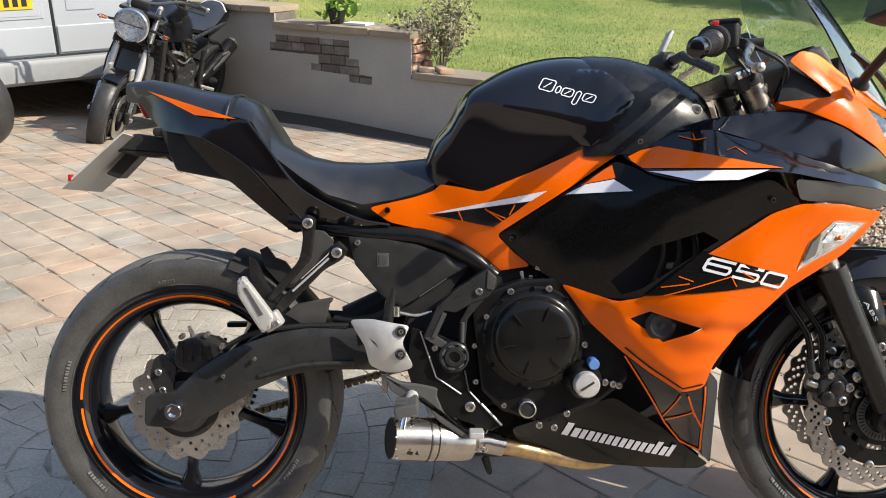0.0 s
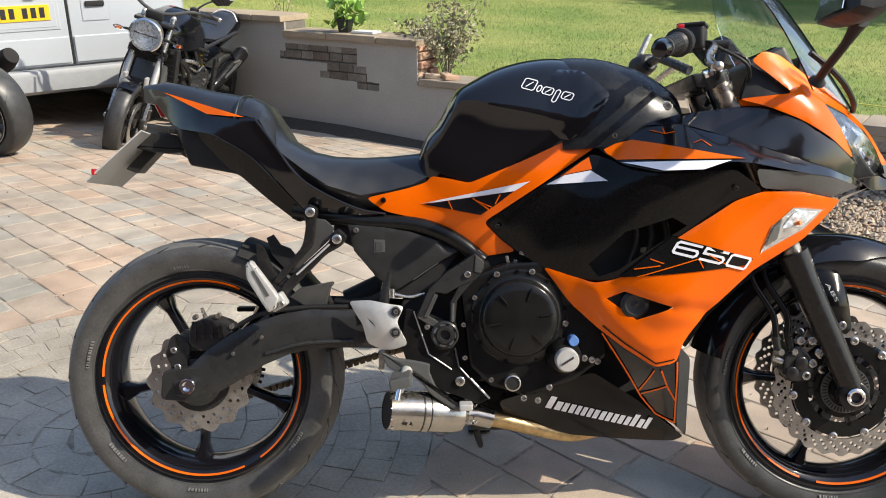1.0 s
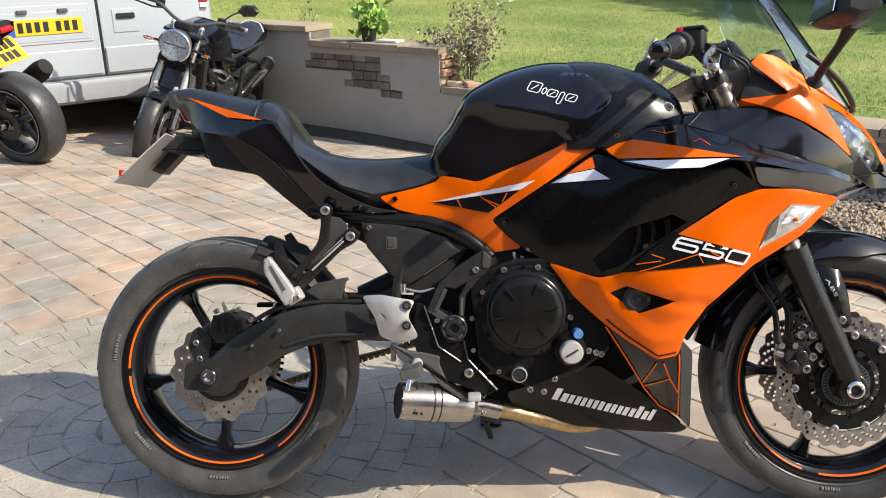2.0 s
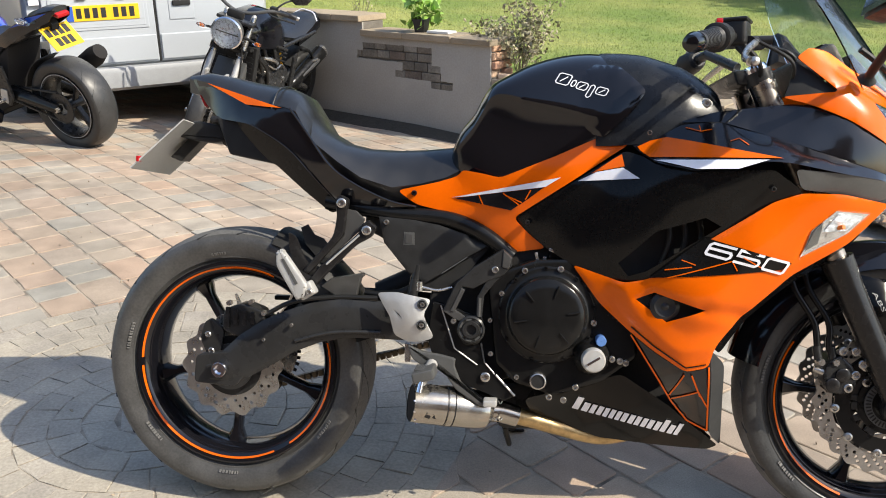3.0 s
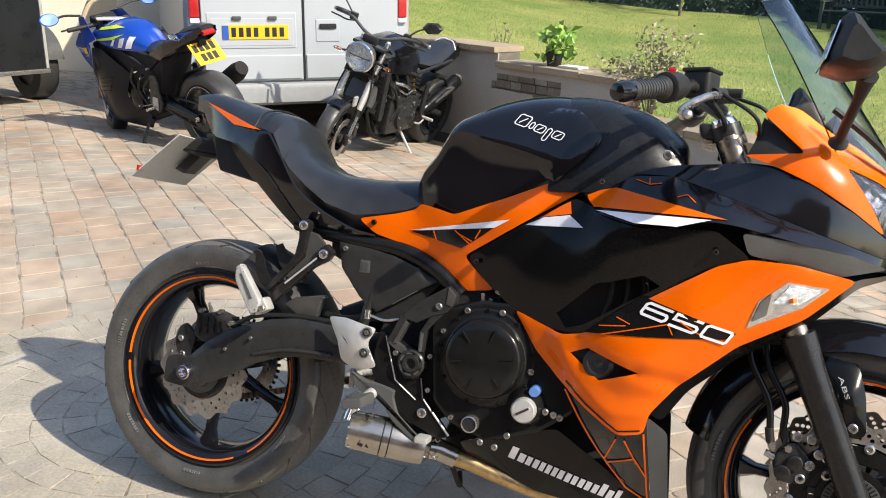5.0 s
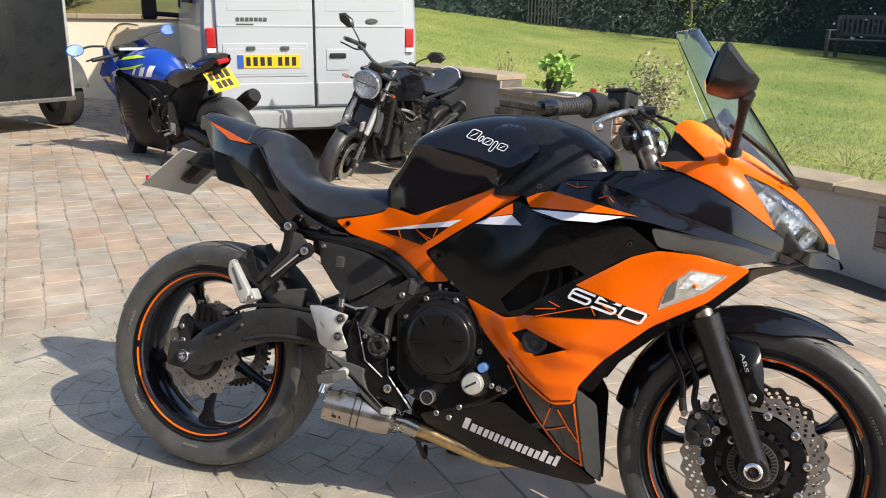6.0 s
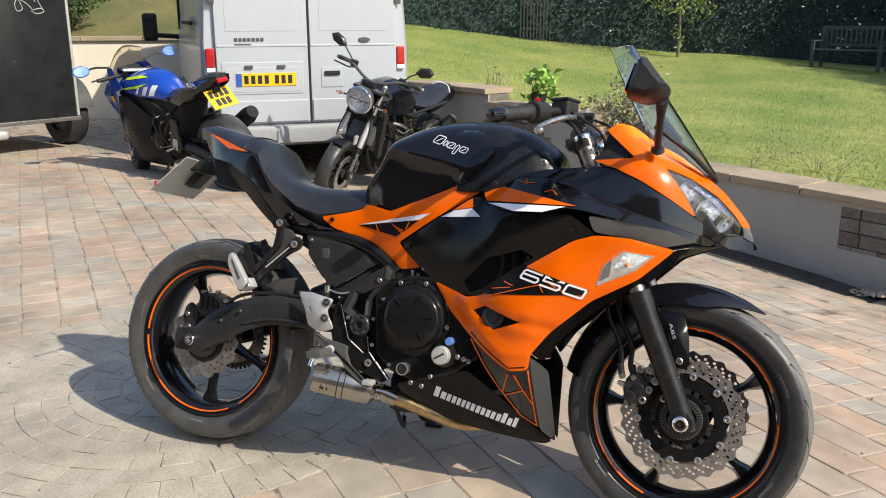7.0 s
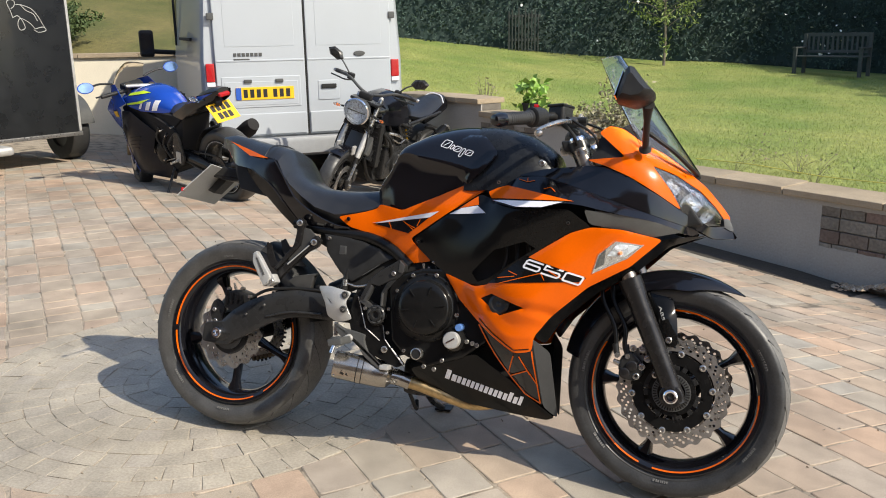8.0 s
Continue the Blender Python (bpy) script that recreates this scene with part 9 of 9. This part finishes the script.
def block(lx, ly, seed):
    """A tumbled paving block with worn corners and uneven sides, its top at z = 0."""
    r = random.Random(seed)
    a, b = lx / 2, ly / 2
    out = []
    for sx, sy in ((-1, -1), (1, -1), (1, 1), (-1, 1)):
        c, d = r.uniform(0.005, 0.015), r.uniform(0.005, 0.015)
        p, q, e = (sx * a, sy * (b - c)), (sx * (a - d), sy * b), (sx * (a - 0.35 * d), sy * (b - 0.35 * c))
        out += [p, e, q] if sx * sy > 0 else [q, e, p]
    side = []
    for i, p in enumerate(out):
        side.append(p)
        if i % 3 == 2:
            q = out[(i + 1) % 12]
            f, k = r.uniform(0.35, 0.65), r.uniform(-0.0030, 0.0008)
            x, y = p[0] + (q[0] - p[0]) * f, p[1] + (q[1] - p[1]) * f
            h = math.hypot(x, y)
            side.append((x * (1 + k / h), y * (1 + k / h)))
    out = [(x + r.uniform(-0.0015, 0.0010), y + r.uniform(-0.0015, 0.0010)) for x, y in side]
    n = len(out)
    top = [r.uniform(-0.0007, 0.0007) for k in out]
    vs = []
    for z, k in ((0.0, 0.0032), (-0.0020, 0.0008), (-0.035, 0.0)):
        for i, (x, y) in enumerate(out):
            vs.append((x - math.copysign(k, x), y - math.copysign(k, y), z + (top[i] if z == 0 else 0)))
    fs = [tuple(range(n))]
    for lvl in (0, n):
        for i in range(n):
            fs.append((lvl + i, lvl + n + i, lvl + n + (i + 1) % n, lvl + (i + 1) % n))
    return vs, fs


def cut_to_circle(m, vs, fs):
    """The same block with the part inside the round feature cut away."""
    n = len(vs) // 3
    out = [m @ Vector(q) for q in vs]
    keep = []
    for q in out:
        d = Vector((q.x, q.y)) - CEN
        e = max(d.length, CRAD + 0.004)
        if d.length < e:
            d *= e / d.length
        keep.append((CEN.x + d.x, CEN.y + d.y, q.z))
    area = sum(keep[i][0] * keep[(i + 1) % n][1] - keep[(i + 1) % n][0] * keep[i][1] for i in range(n)) / 2
    return (keep, fs) if abs(area) > 0.0006 else None


LENGTHS = (0.110, 0.152, 0.195, 0.195, 0.232)
MESHES = {}
for L in LENGTHS:
    for v in range(4):
        vs, fs = block(L - 2 * JW, COURSE - 2 * JW, int(L * 1000) * 7 + v)
        me = bpy.data.meshes.new("paving_block")
        me.from_pydata(vs, [], fs)
        me.materials.append(PAVER)
        MESHES[L, v] = (me, vs, fs)


def tilt_at(x, y):
    e = 0.05
    return Vector((-(ground_z(x + e, y) - ground_z(x - e, y)) / (2 * e), -(ground_z(x, y + e) - ground_z(x, y - e)) / (2 * e), 1)).normalized()


def block_pose(x, y, ang, r):
    n = tilt_at(x, y)
    q = Vector((0, 0, 1)).rotation_difference(n).to_matrix().to_4x4()
    return Matrix.Translation((x, y, ground_z(x, y) + r.uniform(-0.0010, 0.0012))) @ q @ Matrix.Rotation(ang + r.uniform(-0.018, 0.018), 4, "Z") @ Matrix.Rotation(r.uniform(-0.006, 0.006), 4, "X")


rnd = random.Random(4)
far_v, far_f, near = [], [], []
for i in range(-56, 47):
    c = (i + 0.5) * COURSE - 0.015
    a = -8.0 + rnd.uniform(0, 0.2)
    while a < 9.0:
        L = rnd.choice(LENGTHS)
        p = D1 * (a + L / 2) + D2 * (c + rnd.uniform(-0.0038, 0.0038))
        a += L
        x, y = p.x, p.y
        if (p - CEN).length < CRAD - 0.11 or not (-9 < x < 4.2 and -2.6 < y < 8.5):
            continue
        w = p - WA
        s, b = w.dot(WU), w.dot(WN)
        if b > -0.09 or (b > 0.3 * (-1.3 - s) - 0.15 and s < -1.3):
            continue
        if x + y > 5.15 and x > 2.3:
            continue
        v = rnd.randrange(4)
        m = block_pose(x, y, -math.pi / 4, rnd)
        d = max(abs(x - 0.6) * 0.8, abs(y - 0.15) * 1.1)
        near.append((d, m, L, v))
near.sort(key=lambda q: q[0])
for k, (d, m, L, v) in enumerate(near):
    me, vs, fs = MESHES[L, v]
    if abs((m.translation.xy - CEN).length - CRAD) < 0.16:
        cut = cut_to_circle(m, vs, fs)
        if cut is None:
            continue
        me, m = bpy.data.meshes.new("paving_block"), Matrix.Identity(4)
        vs, fs = cut
        me.from_pydata(vs, [], fs)
        me.materials.append(PAVER)
    if k < 200:
        ob = new("paving_block", me)
        ob.matrix_world = m
        ob.parent = paving
    else:
        o = len(far_v)
        far_v += [tuple(m @ Vector(q)) for q in vs]
        far_f += [tuple(o + i for i in f) for f in fs]
outer = random.Random(8)
for i in range(-84, 50):
    c = (i + 0.5) * COURSE - 0.015
    a = -12.6 + outer.uniform(0, 0.2)
    while a < 12.8:
        L = outer.choice(LENGTHS)
        p = D1 * (a + L / 2) + D2 * c
        a += L
        w = p - WA
        s, b = w.dot(WU), w.dot(WN)
        if not (-9 < p.x < 8.8 and -8.9 < p.y < 8.5) or (p.x < 4.2 and p.y > -2.6) or b > -1.45:
            continue
        h, k, o = L / 2 - 2 * JW, COURSE / 2 - 2 * JW, len(far_v)
        for z in (0.0, -0.03):
            for u, v in ((-h, -k), (h, -k), (h, k), (-h, k)):
                q = p + D1 * u + D2 * v
                far_v.append((q.x, q.y, ground_z(q.x, q.y) + z))
        far_f += [tuple(o + j for j in f) for f in ((0, 1, 2, 3), (4, 5, 1, 0), (5, 6, 2, 1), (6, 7, 3, 2), (7, 4, 0, 3))]
me = bpy.data.meshes.new("paving_field")
me.from_pydata(far_v, [], far_f)
me.materials.append(PAVER_FAR)
ob = new("paving_field", me)
ob.parent = paving
tagged(ob, "farther paving blocks", kind="stuff")


def sett(r0, r1, a0, a1, seed, m):
    r = random.Random(seed)
    vs = []
    for z, k in ((0.0, 0.0022), (-0.0014, 0.0005), (-0.03, 0.0)):
        for rr, aa in ((r0 + k, a0 + k / r1), (r1 - k, a0 + k / r1), (r1 - k, a1 - k / r1), (r0 + k, a1 - k / r1)):
            vs.append((CEN.x + rr * math.cos(aa) + r.uniform(-0.0032, 0.0032), CEN.y + rr * math.sin(aa) + r.uniform(-0.0032, 0.0032), z + m + (r.uniform(-0.0008, 0.0008) if z == 0 else 0)))
    fs = [(0, 1, 2, 3)]
    for lvl in (0, 4):
        for i in range(4):
            fs.append((lvl + i, lvl + 4 + i, lvl + 4 + (i + 1) % 4, lvl + (i + 1) % 4))
    return vs, fs


circle = tagged(new("paving_circle"), "round grey sett feature set into the paving", "pavement", kind="structure")
rings_ = [0.02, 0.105] + [0.105 + 0.0815 * k for k in range(1, 10)]
sv, sf = [], []
count = 0
for ri, (r0, r1) in enumerate(zip(rings_, rings_[1:])):
    n = max(5, int(2 * math.pi * (r0 + r1) / 2 / 0.082))
    ph = rnd.uniform(0, 1)
    for k in range(n):
        a0, a1 = 2 * math.pi * (k + ph) / n, 2 * math.pi * (k + 1 + ph) / n
        g = 0.0006
        am = (a0 + a1) / 2
        cx, cy = CEN.x + r0 * math.cos(am), CEN.y + r0 * math.sin(am)
        vs, fs = sett(r0 + g, r1 - g, a0 + g / r1, a1 - g / r1, ri * 100 + k, ground_z(cx, cy) + rnd.uniform(-0.0008, 0.0008))
        if r1 > 0.35 and count < 280:
            me = bpy.data.meshes.new("sett")
            me.from_pydata(vs, [], fs)
            me.materials.append(SETT)
            ob = new("sett", me)
            ob.parent = circle
            count += 1
        else:
            o = len(sv)
            sv += vs
            sf += [tuple(o + i for i in f) for f in fs]
me = bpy.data.meshes.new("sett_field")
me.from_pydata(sv, [], sf)
me.materials.append(SETT_FAR)
ob = new("sett_field", me)
ob.parent = circle
tagged(ob, "inner and outer setts", kind="stuff")

# fallen leaves and grit on the paving
rng = np.random.default_rng(15)
spots = []
for i in range(420):
    x, y = rng.uniform(-3, 3), rng.uniform(-1.2, 3)
    spots.append((x, y, ground_z(x, y) + 0.003))
leaves("grit", spots, 0.012, COPING, None, 16, 0.6)
tagged(bpy.data.objects["grit"], "small pale petals and grit scattered on the paving", "grit", kind="stuff")
